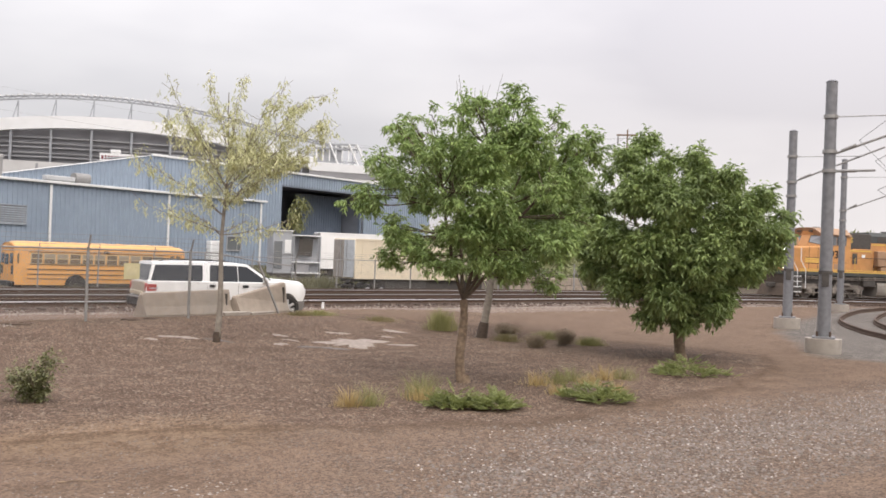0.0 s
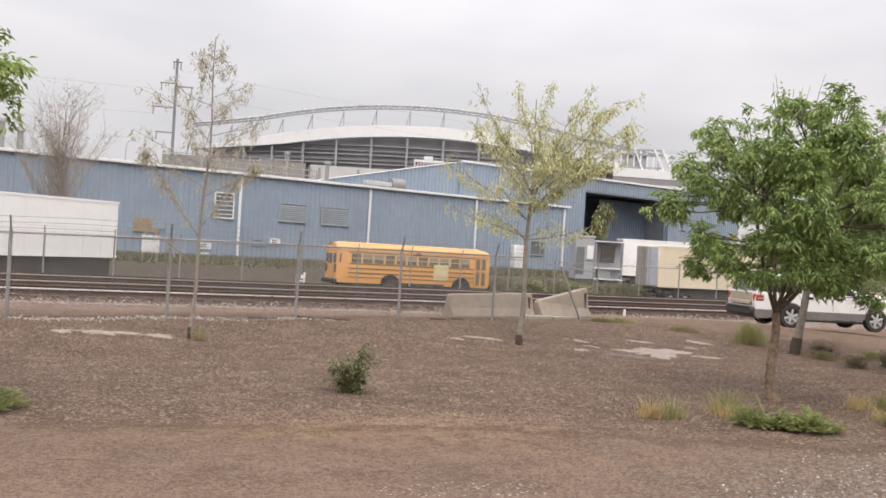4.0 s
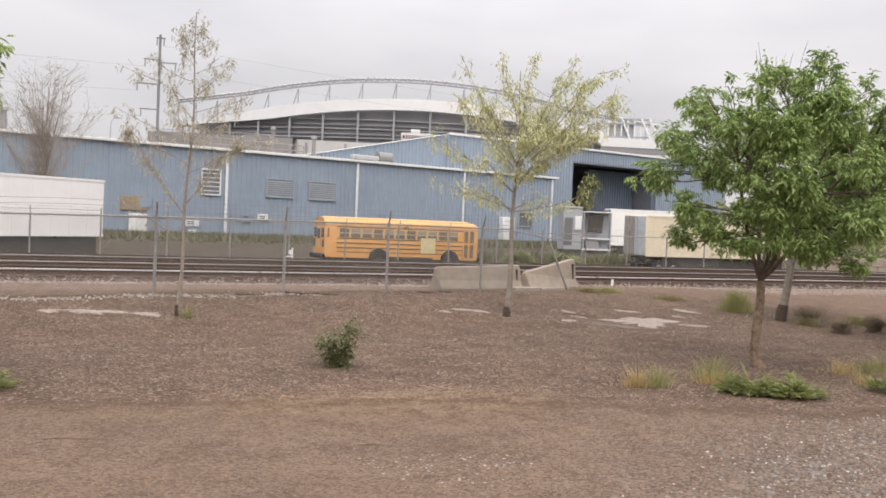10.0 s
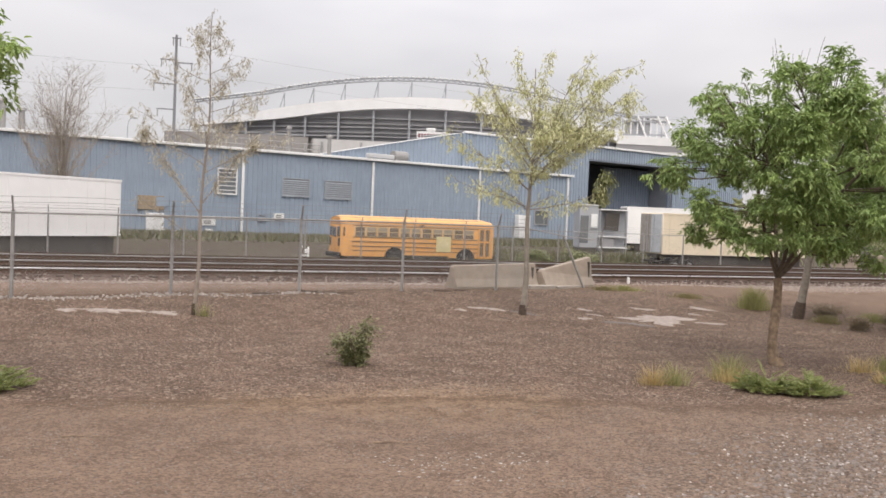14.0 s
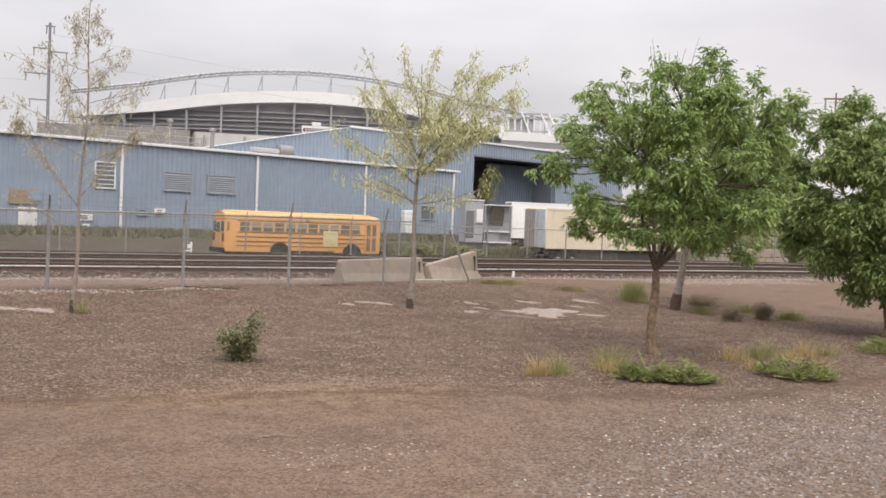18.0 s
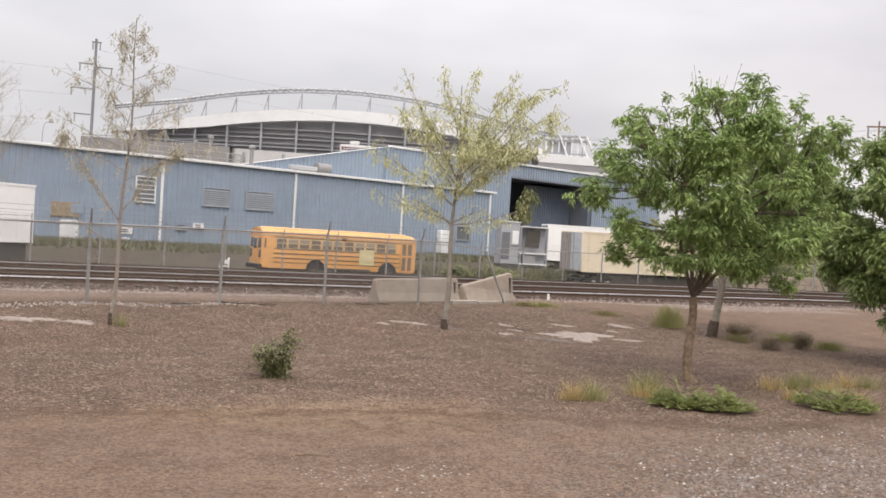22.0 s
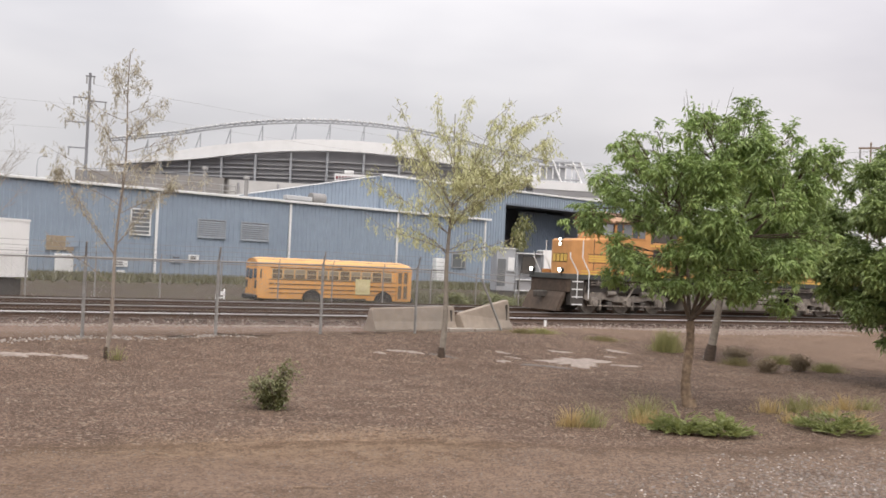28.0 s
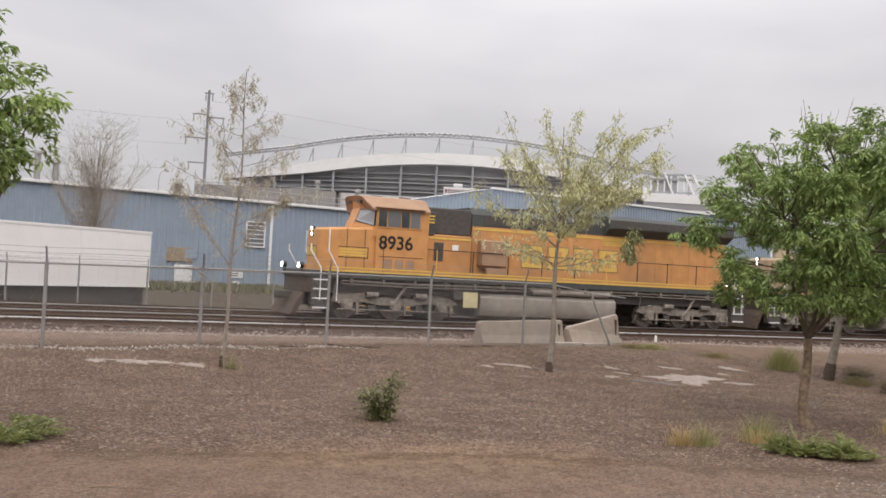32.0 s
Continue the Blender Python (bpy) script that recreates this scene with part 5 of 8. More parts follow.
def full_tree(name, x, y, lean, trunk_r, fork_z, lobes, leaf, n_spray, leaf_len, leaf_w, material, bark, label, seed, per=9, gap=-0.16, bare=0.0, group="trees in the mulch bed"):
    """A tree of lobes of foliage; local x runs across the view of the street side, y away. lobes: (x, y, z, radius)."""
    rnd = random.Random(seed)
    turn = math.degrees(math.atan2(y, x)) - 90
    t = thing(name, pose(x, y, ground_z(x, y), 0, 0, turn), label, "tree", group)
    k = Kit()
    top = Vector((lean, 0, fork_z))
    pts = limb(k, (0, 0, -0.1), top, trunk_r, trunk_r * 0.72, rnd, 0.05, 10, 9)
    k.cyl((0, 0, -0.1), (0, 0, 0.14), trunk_r * 1.5, trunk_r * 1.02, n=10, caps=False)
    trunk = part("trunk", k, bark, t)
    if bark is M_BARK_PALE:
        part("bark_base", Kit().tube([pts[0], pts[0].lerp(pts[1], 0.5), pts[1], pts[2], pts[2].lerp(pts[3], 0.3)], trunk_r * 1.5, 10, trunk_r * 1.03), M_BARK_DARK, trunk, "dark rough base of the trunk")
    br = Kit()
    v, f = [], []
    vol = sum(r ** 2 for *_, r in lobes)
    peak = max(q[2] + q[3] for q in lobes)
    aims = sorted((Vector(q[:3]) for q in lobes), key=lambda q: -q.z)
    stems = []
    for q in aims:
        if len(stems) < 5 and all((q - w[0]).length > 1.25 for w in stems):
            stems.append((q, limb(br, top, top + (q - top) * 0.82, trunk_r * 0.4, 0.018, rnd, 0.06, 7, 9)))
    for lx, ly, lz, r in lobes:
        c = Vector((lx, ly, lz))
        start = min((p for q, w in stems for p in w[1:8] if p.z < lz + 0.1), key=lambda p: (p - c).length, default=top)
        reach = limb(br, start, c, 0.015, 0.007, rnd, 0.06, 5, 5)
        for _ in range(max(4, int(9 * r))):
            dv = Vector((rnd.gauss(0, 1), rnd.gauss(0, 1), rnd.gauss(0.25, 0.9))).normalized()
            limb(br, reach[rnd.randint(2, 5)], c + dv * r * rnd.uniform(0.7, 1.02), 0.01, 0.003, rnd, 0.08, 4, 3)
        for _ in range(int(n_spray * r ** 2 / vol)):
            dv = Vector((rnd.gauss(0, 1), rnd.gauss(0, 1), rnd.gauss(0, 1))).normalized()
            rr = r * (rnd.random() ** 0.38) * rnd.uniform(0.8, 1.12)
            bumpy = 1 + 0.34 * noise.noise(((c + dv * 2.2) * 1.5))
            p = c + Vector((dv.x, dv.y, dv.z * 0.92)) * rr * bumpy
            # ragged: skip where gaps show
            if noise.noise(p * 2.1 + Vector((seed, 0, 0))) < gap + 0.2 * smooth01(0.6, 1.0, p.z / peak):
                continue
            d = (dv + Vector((rnd.gauss(0, 0.3), rnd.gauss(0, 0.3), -0.35))).normalized()
            leaf_spray(v, f, p, d, leaf_len, leaf_w, rnd, per)
        # leafy shoots that stick out of the outline
        for _ in range(int(11 * r) + 2):
            dv = Vector((rnd.gauss(0, 1), rnd.gauss(0, 1), rnd.gauss(0.35, 0.7))).normalized()
            far = rnd.uniform(1.05, 1.24)
            limb(br, c + dv * r * 0.5, c + dv * r * far, 0.007, 0.002, rnd, 0.04, 3, 2)
            for j in range(6):
                p = c + dv * r * (0.8 + (far - 0.8) * j / 5)
                leaf_spray(v, f, p, (dv + Vector((0, 0, -0.5))).normalized(), leaf_len * 0.95, leaf_w, rnd, 6)
    if bare:
        for _ in range(7):
            tip = Vector((0.1 + rnd.gauss(0, 0.3), rnd.gauss(0, 0.3), bare * rnd.uniform(0.92, 0.97)))
            limb(br, (tip.x * 0.6, tip.y * 0.6, bare * 0.82), tip, 0.007, 0.003, rnd, 0.03, 4, 4)
    # branches take the bark colour that has the crown's shade in it
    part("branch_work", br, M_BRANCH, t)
    raw("crown", v, f, material, t, leaf)
    return t


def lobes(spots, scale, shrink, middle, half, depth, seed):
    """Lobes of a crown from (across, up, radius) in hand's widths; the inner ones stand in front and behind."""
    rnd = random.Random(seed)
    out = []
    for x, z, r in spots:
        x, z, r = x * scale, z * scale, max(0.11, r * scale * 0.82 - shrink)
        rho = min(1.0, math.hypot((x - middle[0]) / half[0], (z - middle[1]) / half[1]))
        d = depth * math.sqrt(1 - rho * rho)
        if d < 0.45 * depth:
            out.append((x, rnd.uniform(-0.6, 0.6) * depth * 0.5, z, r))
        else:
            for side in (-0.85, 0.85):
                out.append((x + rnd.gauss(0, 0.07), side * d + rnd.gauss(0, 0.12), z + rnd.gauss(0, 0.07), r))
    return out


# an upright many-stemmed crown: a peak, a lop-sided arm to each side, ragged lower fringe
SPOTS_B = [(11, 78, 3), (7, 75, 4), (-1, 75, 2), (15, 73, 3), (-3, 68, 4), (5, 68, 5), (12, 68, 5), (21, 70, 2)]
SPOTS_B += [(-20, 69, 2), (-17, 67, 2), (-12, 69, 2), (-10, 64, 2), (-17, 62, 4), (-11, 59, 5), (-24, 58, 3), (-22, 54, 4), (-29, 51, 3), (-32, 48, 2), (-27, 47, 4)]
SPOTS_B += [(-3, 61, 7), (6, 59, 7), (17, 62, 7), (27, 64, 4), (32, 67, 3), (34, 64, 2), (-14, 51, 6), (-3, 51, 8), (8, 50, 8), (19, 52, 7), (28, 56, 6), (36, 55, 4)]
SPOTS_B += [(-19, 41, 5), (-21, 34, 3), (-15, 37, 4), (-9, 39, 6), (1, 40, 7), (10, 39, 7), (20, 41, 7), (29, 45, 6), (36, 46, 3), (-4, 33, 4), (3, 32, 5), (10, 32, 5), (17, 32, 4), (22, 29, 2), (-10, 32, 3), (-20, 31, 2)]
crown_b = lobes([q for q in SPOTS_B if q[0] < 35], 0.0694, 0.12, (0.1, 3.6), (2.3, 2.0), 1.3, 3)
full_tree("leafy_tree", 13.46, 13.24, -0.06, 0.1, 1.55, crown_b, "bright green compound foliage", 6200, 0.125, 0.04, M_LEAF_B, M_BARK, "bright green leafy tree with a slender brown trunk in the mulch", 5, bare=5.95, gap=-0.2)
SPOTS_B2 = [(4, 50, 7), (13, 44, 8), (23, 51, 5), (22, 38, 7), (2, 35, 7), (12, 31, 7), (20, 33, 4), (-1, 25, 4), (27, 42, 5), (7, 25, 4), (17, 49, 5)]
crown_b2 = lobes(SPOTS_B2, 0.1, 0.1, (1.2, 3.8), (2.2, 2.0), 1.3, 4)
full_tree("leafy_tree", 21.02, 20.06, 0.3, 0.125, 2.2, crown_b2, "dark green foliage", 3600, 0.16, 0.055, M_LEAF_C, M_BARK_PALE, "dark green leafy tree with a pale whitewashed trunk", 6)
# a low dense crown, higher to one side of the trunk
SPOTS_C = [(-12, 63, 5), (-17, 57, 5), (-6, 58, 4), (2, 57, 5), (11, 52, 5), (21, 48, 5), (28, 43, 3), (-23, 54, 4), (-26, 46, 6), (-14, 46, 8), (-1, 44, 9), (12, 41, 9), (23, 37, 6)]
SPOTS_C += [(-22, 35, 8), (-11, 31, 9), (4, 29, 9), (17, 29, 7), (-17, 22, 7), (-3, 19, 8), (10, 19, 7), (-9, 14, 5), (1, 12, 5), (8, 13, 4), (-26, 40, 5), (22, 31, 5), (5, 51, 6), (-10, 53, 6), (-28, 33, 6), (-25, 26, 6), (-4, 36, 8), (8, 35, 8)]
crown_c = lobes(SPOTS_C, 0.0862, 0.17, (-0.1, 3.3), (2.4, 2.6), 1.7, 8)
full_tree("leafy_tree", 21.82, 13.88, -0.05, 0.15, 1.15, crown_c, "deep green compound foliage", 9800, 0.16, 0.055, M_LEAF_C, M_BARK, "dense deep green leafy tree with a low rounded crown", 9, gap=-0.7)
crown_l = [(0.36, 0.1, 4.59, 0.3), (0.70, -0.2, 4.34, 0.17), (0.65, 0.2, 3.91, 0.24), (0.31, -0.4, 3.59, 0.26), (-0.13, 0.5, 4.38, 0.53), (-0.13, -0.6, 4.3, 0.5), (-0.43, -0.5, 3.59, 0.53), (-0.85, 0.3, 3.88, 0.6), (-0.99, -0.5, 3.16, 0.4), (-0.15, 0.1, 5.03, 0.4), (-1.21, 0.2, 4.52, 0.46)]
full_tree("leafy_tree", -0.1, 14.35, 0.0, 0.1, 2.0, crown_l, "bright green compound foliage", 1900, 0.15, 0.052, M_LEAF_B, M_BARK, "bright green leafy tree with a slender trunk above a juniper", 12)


def open_tree(name, x, y, height, trunk_r, bow, boughs, seed, material, bark, label, tufts, leaf_len, leaf_w, hang, twig, spread, clusters=()):
    """A young open tree with one leader. boughs: (height on the leader, across, depth, height of the tip, leafiness)."""
    rnd = random.Random(seed)
    turn = math.degrees(math.atan2(y, x)) - 90
    t = thing(name, pose(x, y, ground_z(x, y), 0, 0, turn), label, "tree", "trees in the mulch bed")
    k = Kit()
    spine = lambda z: Vector((bow * math.sin(math.pi * min(1.0, z / height) * 0.5) + 0.03 * math.sin(z * 1.9), 0, z))
    rings = [height * i / 14 for i in range(15)]
    for i, z in enumerate(rings):
        c, r = spine(z), trunk_r + (0.009 - trunk_r) * (i / 14) ** 0.8
        k.v += [(c.x + r * math.cos(j * 0.6981), r * math.sin(j * 0.6981), z if i else -0.1) for j in range(9)]
    k.f += [(i * 9 + j, i * 9 + (j + 1) % 9, i * 9 + 9 + (j + 1) % 9, i * 9 + 9 + j) for i in range(14) for j in range(9)]
    trunk = part("trunk", k, bark, t)
    part("bark_base", Kit().cyl((0, 0, -0.1), (0.004, 0, 0.24), trunk_r * 1.2, trunk_r * 1.04, n=10), M_BARK_DARK, trunk, "dark base of the trunk")
    br, v, f, spots = Kit(), [], [], []
    for z0, ax, ay, z1, leafy in boughs:
        reach = limb(br, spine(z0), (ax, ay, z1), twig * (0.7 + 0.5 * (1 - z0 / height)), 0.004, rnd, 0.05, 5, 8)
        spots += [(p, leafy * (0.35 + 0.65 * i / 8)) for i, p in enumerate(reach) if i > 1]
        ln = (reach[-1] - reach[0]).length
        for _ in range(int(3 + ln * 5)):
            i = rnd.randint(2, 8)
            way = (reach[i] - reach[i - 1]).normalized()
            e = reach[i] + (way * 0.6 + Vector((rnd.gauss(0, 0.55), rnd.gauss(0, 0.55), rnd.uniform(-0.1, 0.9)))) * rnd.uniform(0.2, 0.42) * spread
            tw = limb(br, reach[i], e, twig * 0.4, 0.003, rnd, 0.08, 4, 3)
            spots += [(p, leafy) for p in tw[1:]]
    spots += [(spine(z), 0.4) for z in np.linspace(height * 0.75, height, 18)]
    part("branch_work", br, bark, t)
    pool, odds = [p for p, w in spots], list(itertools.accumulate(w for p, w in spots))
    for p in rnd.choices(pool, cum_weights=odds, k=tufts):
        q = p + Vector((rnd.gauss(0, 0.06), rnd.gauss(0, 0.06), rnd.gauss(-0.02, 0.06)))
        leaf_spray(v, f, q, Vector((rnd.gauss(0, hang), rnd.gauss(0, hang), -0.8)).normalized(), leaf_len, leaf_w, rnd, 5)
    raw("crown", v, f, material, t, "sparse small leaves")
    for cx, cy, cz, r in clusters:
        v, f = [], []
        for _ in range(int(300 * r)):
            q = Vector((cx, cy, cz)) + Vector((rnd.gauss(0, 0.5), rnd.gauss(0, 0.5), rnd.gauss(0, 0.5))) * r
            leaf_spray(v, f, q, Vector((rnd.gauss(0, 0.4), rnd.gauss(0, 0.4), -0.7)).normalized(), leaf_len, leaf_w, rnd, 5)
        raw("crown", v, f, M_LEAF_SH if material is M_LEAF_A else material, t, "denser clump of leaves")
    return t


M_BARK_THIN = mat("grey_brown_thin_bark", (0.32, 0.275, 0.23), (0.24, 0.2, 0.168), 12, 0.9, 0.0, 0.4)
# the yellow-green tree leans its crown to one side, the half-bare one is a narrow spire over two low arms
rise = random.Random(21)
BOUGHS_A = [(2.5, -0.85, 0.3, 3.05, 0.7), (2.6, -1.65, -0.2, 3.15, 0.9), (2.6, 0.8, 0.4, 3.0, 0.5), (2.55, 1.6, -0.3, 2.95, 0.6), (3.0, -1.85, 0.3, 4.2, 0.9), (3.0, -0.8, -0.6, 3.85, 1.1), (3.2, -0.45, 0.7, 4.45, 1.2), (3.1, 0.9, -0.5, 4.3, 1.3), (3.2, 1.35, 0.4, 4.65, 1.6), (3.3, 1.9, -0.2, 4.5, 1.8), (3.4, 2.3, 0.2, 5.0, 1.8), (3.5, 2.25, -0.3, 5.3, 1.5), (3.6, 1.95, 0.4, 6.0, 1.2), (3.7, 1.75, -0.4, 5.75, 1.5), (3.8, 1.4, 0.2, 6.2, 1.1), (3.9, 1.05, -0.3, 5.85, 1.2), (4.0, 0.75, 0.5, 5.3, 1.3), (4.2, 0.35, -0.4, 5.95, 1.0), (3.6, -0.65, 0.3, 5.2, 1.1), (3.5, -1.25, -0.3, 5.1, 1.2), (3.6, -1.0, 0.5, 5.6, 0.9), (3.7, -1.15, 0.1, 5.8, 0.6), (4.3, -0.35, 0.3, 5.9, 0.9), (3.0, 0.3, -0.9, 4.4, 1.3), (3.3, 0.6, 0.9, 4.9, 1.3), (3.4, 0.2, -0.8, 5.2, 1.2)]
open_tree("young_tree", 12.75, 20.84, 5.95, 0.085, 0.1, BOUGHS_A, 22, M_LEAF_A, M_BARK_PALE, "thin young tree with sparse yellow-green leaves", 2150, 0.115, 0.033, 0.35, 0.017, 1.0, [(1.88, -0.2, 3.42, 0.15), (1.74, -0.2, 3.18, 0.19), (1.8, -0.2, 2.96, 0.12)])
BOUGHS_A0 = [(1.5, -1.2, 0.2, 2.45, 0.5), (2.1, -0.75, -0.2, 3.35, 0.8), (2.15, -1.15, 0.2, 3.9, 1.2), (2.3, 0.75, 0.2, 3.4, 0.9), (2.35, 1.15, -0.2, 3.75, 1.2), (2.5, 0.2, 0.5, 3.5, 0.6)]
for i in range(20):
    u = (i + 0.5) / 20
    z0 = 2.9 + 3.2 * u
    wide = 1.6 * (1 - u) ** 0.85 + 0.14
    a = i * 2.4 + rise.uniform(-0.3, 0.3)
    BOUGHS_A0.append((z0, 0.15 + math.cos(a) * wide, math.sin(a) * wide * 0.8, min(6.3, z0 + wide * rise.uniform(0.35, 0.6)), 1.0))
open_tree("young_tree", 4.87, 21.16, 6.35, 0.047, 0.2, BOUGHS_A0, 27, M_LEAF_A0, M_BARK_THIN, "thin half-bare young tree with dry tan leaf tufts", 760, 0.085, 0.024, 0.12, 0.009, 0.75, [(-1.12, 0.2, 3.8, 0.12), (1.12, -0.2, 3.65, 0.12)])


def bare_tree(x, y, height, width, seed, label):
    """A leafless tree: steep limbs, each feathered with fine twigs and pale buds."""
    rnd = random.Random(seed)
    t = thing("bare_tree", pose(x, y, YARD), label, "tree")
    k, tw, v, f = Kit(), Kit(), [], []
    limb(k, (0, 0, 0), (0.1, 0, height * 0.94), 0.13, 0.02, rnd, 0.01, 8, 6)
    part("trunk", k, M_GREY_TWIG, t)
    for i in range(54):
        a, u = rnd.uniform(0, 6.28), i / 53
        z0 = height * (0.16 + 0.4 * u)
        z1 = min(height, z0 + height * rnd.uniform(0.34, 0.52))
        out = width / 2 * rnd.uniform(0.15, 1.0) ** 0.8 * (1.0 - 0.72 * max(0.0, z1 / height - 0.55) * 2.1)
        pts = limb(tw, (0.1, 0, z0), (math.cos(a) * out, math.sin(a) * out, z1), 0.04, 0.01, rnd, 0.05, 4, 7)
        for _ in range(13):
            p = pts[rnd.randint(1, 7)]
            e = p + Vector((rnd.gauss(math.cos(a) * 0.35, 0.45), rnd.gauss(math.sin(a) * 0.35, 0.45), rnd.uniform(0.2, 1.2)))
            q = limb(tw, p, e, 0.013, 0.005, rnd, 0.06, 3, 3)
            for _ in range(5):
                w_ = q[rnd.randint(1, 3)]
                g = w_ + Vector((rnd.gauss(0, 0.28), rnd.gauss(0, 0.28), rnd.uniform(0.0, 0.5)))
                tw.tube([w_, g], 0.007, 3, 0.004)
                if rnd.random() < 0.16:
                    leaf_spray(v, f, g, Vector((0, 0, 1)), 0.13, 0.05, rnd, 3)
    part("branch_work", tw, M_GREY_TWIG, t)
    tagged(raw("bud_cover", v, f, M_LEAF_A0, t, "pale opening buds"), kind="stuff")
    return t


bare_tree(7.3, 71.5, 11.6, 9.6, 31, "leafless grey-brown tree with pale buds behind the white trailer")


# far woods beyond the track's bend
rnd = random.Random(77)
v, f = [], []
for i in range(120):
    a, d = radians(14 + 33 * (i + rnd.random()) / 120), rnd.uniform(150, 185)
    h, w_ = rnd.uniform(3.5, 9.0), rnd.uniform(3, 6.5)
    for _ in range(190):
        c = Vector((rnd.gauss(0, 0.42) * w_, rnd.gauss(0, 0.3) * w_, h * min(1.0, abs(rnd.gauss(0.45, 0.3)))))
        p = Vector((math.cos(a) * d, math.sin(a) * d, YARD)) + c
        e1, e2 = Vector([rnd.gauss(0, 0.35) for _ in range(3)]), Vector([rnd.gauss(0, 0.35) for _ in range(3)])
        k = len(v)
        v += [tuple(p - e1), tuple(p + e2), tuple(p + e1), tuple(p - e2)]
        f.append((k, k + 1, k + 2, k + 3))
tagged(raw("far_woods", v, f, M_LEAF_SH), "dull green far woods beyond the tracks", "woods", kind="stuff")


# ---- school bus ----
def school_bus(m):
    t = thing("school_bus", m, "yellow flat-nosed school bus with dark rub rails parked in the yard", "bus")
    ln, wd, low, roof_z = 10.5, 2.44, 0.62, 2.72
    prof = [(-wd / 2, low), (wd / 2, low), (wd / 2, roof_z)] + [(wd / 2 * math.cos(a) if abs(math.cos(a)) < 0.98 else wd / 2 * math.cos(a), roof_z + 0.34 * math.sin(a)) for a in [math.pi * i / 12 for i in range(1, 12)]] + [(-wd / 2, roof_z)]
    k = Kit()
    n = len(prof)
    for s, sc, dz in ((0.0, 0.84, 0.05), (0.16, 0.95, 0.02), (0.42, 1.0, 0.0), (ln - 0.5, 1.0, 0.0), (ln - 0.15, 0.97, 0.03), (ln, 0.88, 0.08)):
        k.v += [(s, y * sc, low + (z - low) * (1 - dz * 0.6)) for y, z in prof]
    for j in range(5):
        k.f += [(j * n + i, j * n + (i + 1) % n, j * n + n + (i + 1) % n, j * n + n + i) for i in range(n)]
    k.f += [tuple(range(n - 1, -1, -1)), tuple(range(5 * n, 6 * n))]
    body = part("body", k, M_BUS, t)
    rf = Kit()
    pr = [(wd / 2 * 1.012 * math.cos(a), roof_z + 0.02 + 0.36 * math.sin(a)) for a in [math.pi * (i + 0.0) / 14 for i in range(15)]]
    for s, sc, dz in ((0.02, 0.9, 0.06), (0.4, 1.0, 0.0), (ln - 0.5, 1.0, 0.0), (ln - 0.02, 0.88, 0.1)):
        rf.v += [(s, y * sc, z - dz) for y, z in pr]
    for j in range(3):
        rf.f += [(j * 15 + i, j * 15 + i + 1, j * 15 + 16 + i, j * 15 + 15 + i) for i in range(14)]
    part("roof", rf, M_BUS_ROOF, t, "slightly paler yellow roof")
    for side in (-1, 1):
        y = side * (wd / 2 + 0.012)
        for z, h in ((0.98, 0.035), (1.24, 0.055), (1.52, 0.055), (1.8, 0.03), (2.5, 0.04)):
            part("rub_rail", Kit().box(ln / 2 - 0.25, y, z, ln - 1.9, 0.035, h, 0.008), M_RUB, t, "dark rub rail", smooth=False)
        n_w = 11
        for i in range(n_w):
            x0 = 0.86 + i * 0.745
            wn_ = part("window", Kit().box(x0 + 0.33, y, 2.13, 0.69, 0.03, 0.62, 0.02), M_SASH, t, "cream split sash window")
            part("pane", Kit().box(x0 + 0.33, y + side * 0.017, 2.28, 0.59, 0.012, 0.24), M_GLASS_LT if i % 3 else M_GLASS_BR, wn_, smooth=False)
            part("pane", Kit().box(x0 + 0.33, y + side * 0.017, 1.99, 0.59, 0.012, 0.25), M_GLASS_BR, wn_, smooth=False)
        for xa in (3.5, 8.42):
            arch = [(xa + 0.66 * math.cos(a), 0.60 + 0.62 * math.sin(a)) for a in [math.pi * i / 14 for i in range(15)]]
            part("wheel_arch", Kit().prism(arch, y - side * 0.05, y + side * 0.012, "y"), M_BLACK, t, "dark wheel opening", smooth=False)
    for xa in (3.5, 8.42):
        for side in (-1, 1):
            wl_ = part("wheel", Kit().cyl((xa, side * 1.0, 0.5), (xa, side * 1.26, 0.5), 0.5, n=24), M_RUBBER, t)
            part("rim", Kit().cyl((xa, side * 1.2, 0.5), (xa, side * 1.275, 0.5), 0.27, n=16), M_DARK, wl_)
    # folding entrance door at the front of the right side
    y = -(wd / 2 + 0.02)
    dr = part("door", Kit().box(9.76, y, 1.6, 0.9, 0.05, 2.0, 0.02), M_BUS, t, "folding entrance door")
    for xo in (-0.24, 0.24):
        for z, h in ((2.12, 0.72), (1.2, 0.86)):
            part("pane", Kit().box(9.76 + xo * 0.85, y - 0.028, z, 0.26, 0.012, h), M_GLASS_BR, dr, smooth=False)
    # rear: corner panes on the tapering quarters, a ladder of seams, an emergency exit
    for side in (-1, 1):
        part("quarter_window", Kit().box(0, 0, 0, 0.3, 0.03, 0.55, 0.02, pose(0.25, side * 1.155, 2.12, 0, 0, side * -27)), M_GLASS_BR, t, "rear quarter window")
        part("rear_lamp_panel", Kit().box(0.0, side * 0.82, 1.45, 0.05, 0.34, 0.5, 0.02), M_DARK, t, "dark lamp panel")
    for side in (-1, 1):
        for j in range(10):
            part("roof_rib", Kit().tube([(0.9 + j * 0.95, side * 1.232 * math.cos(a), 2.75 + 0.365 * math.sin(a)) for a in (0.05, 0.4, 0.8, 1.2, 1.5)], 0.012, 4), M_BUS_ROOF, t)
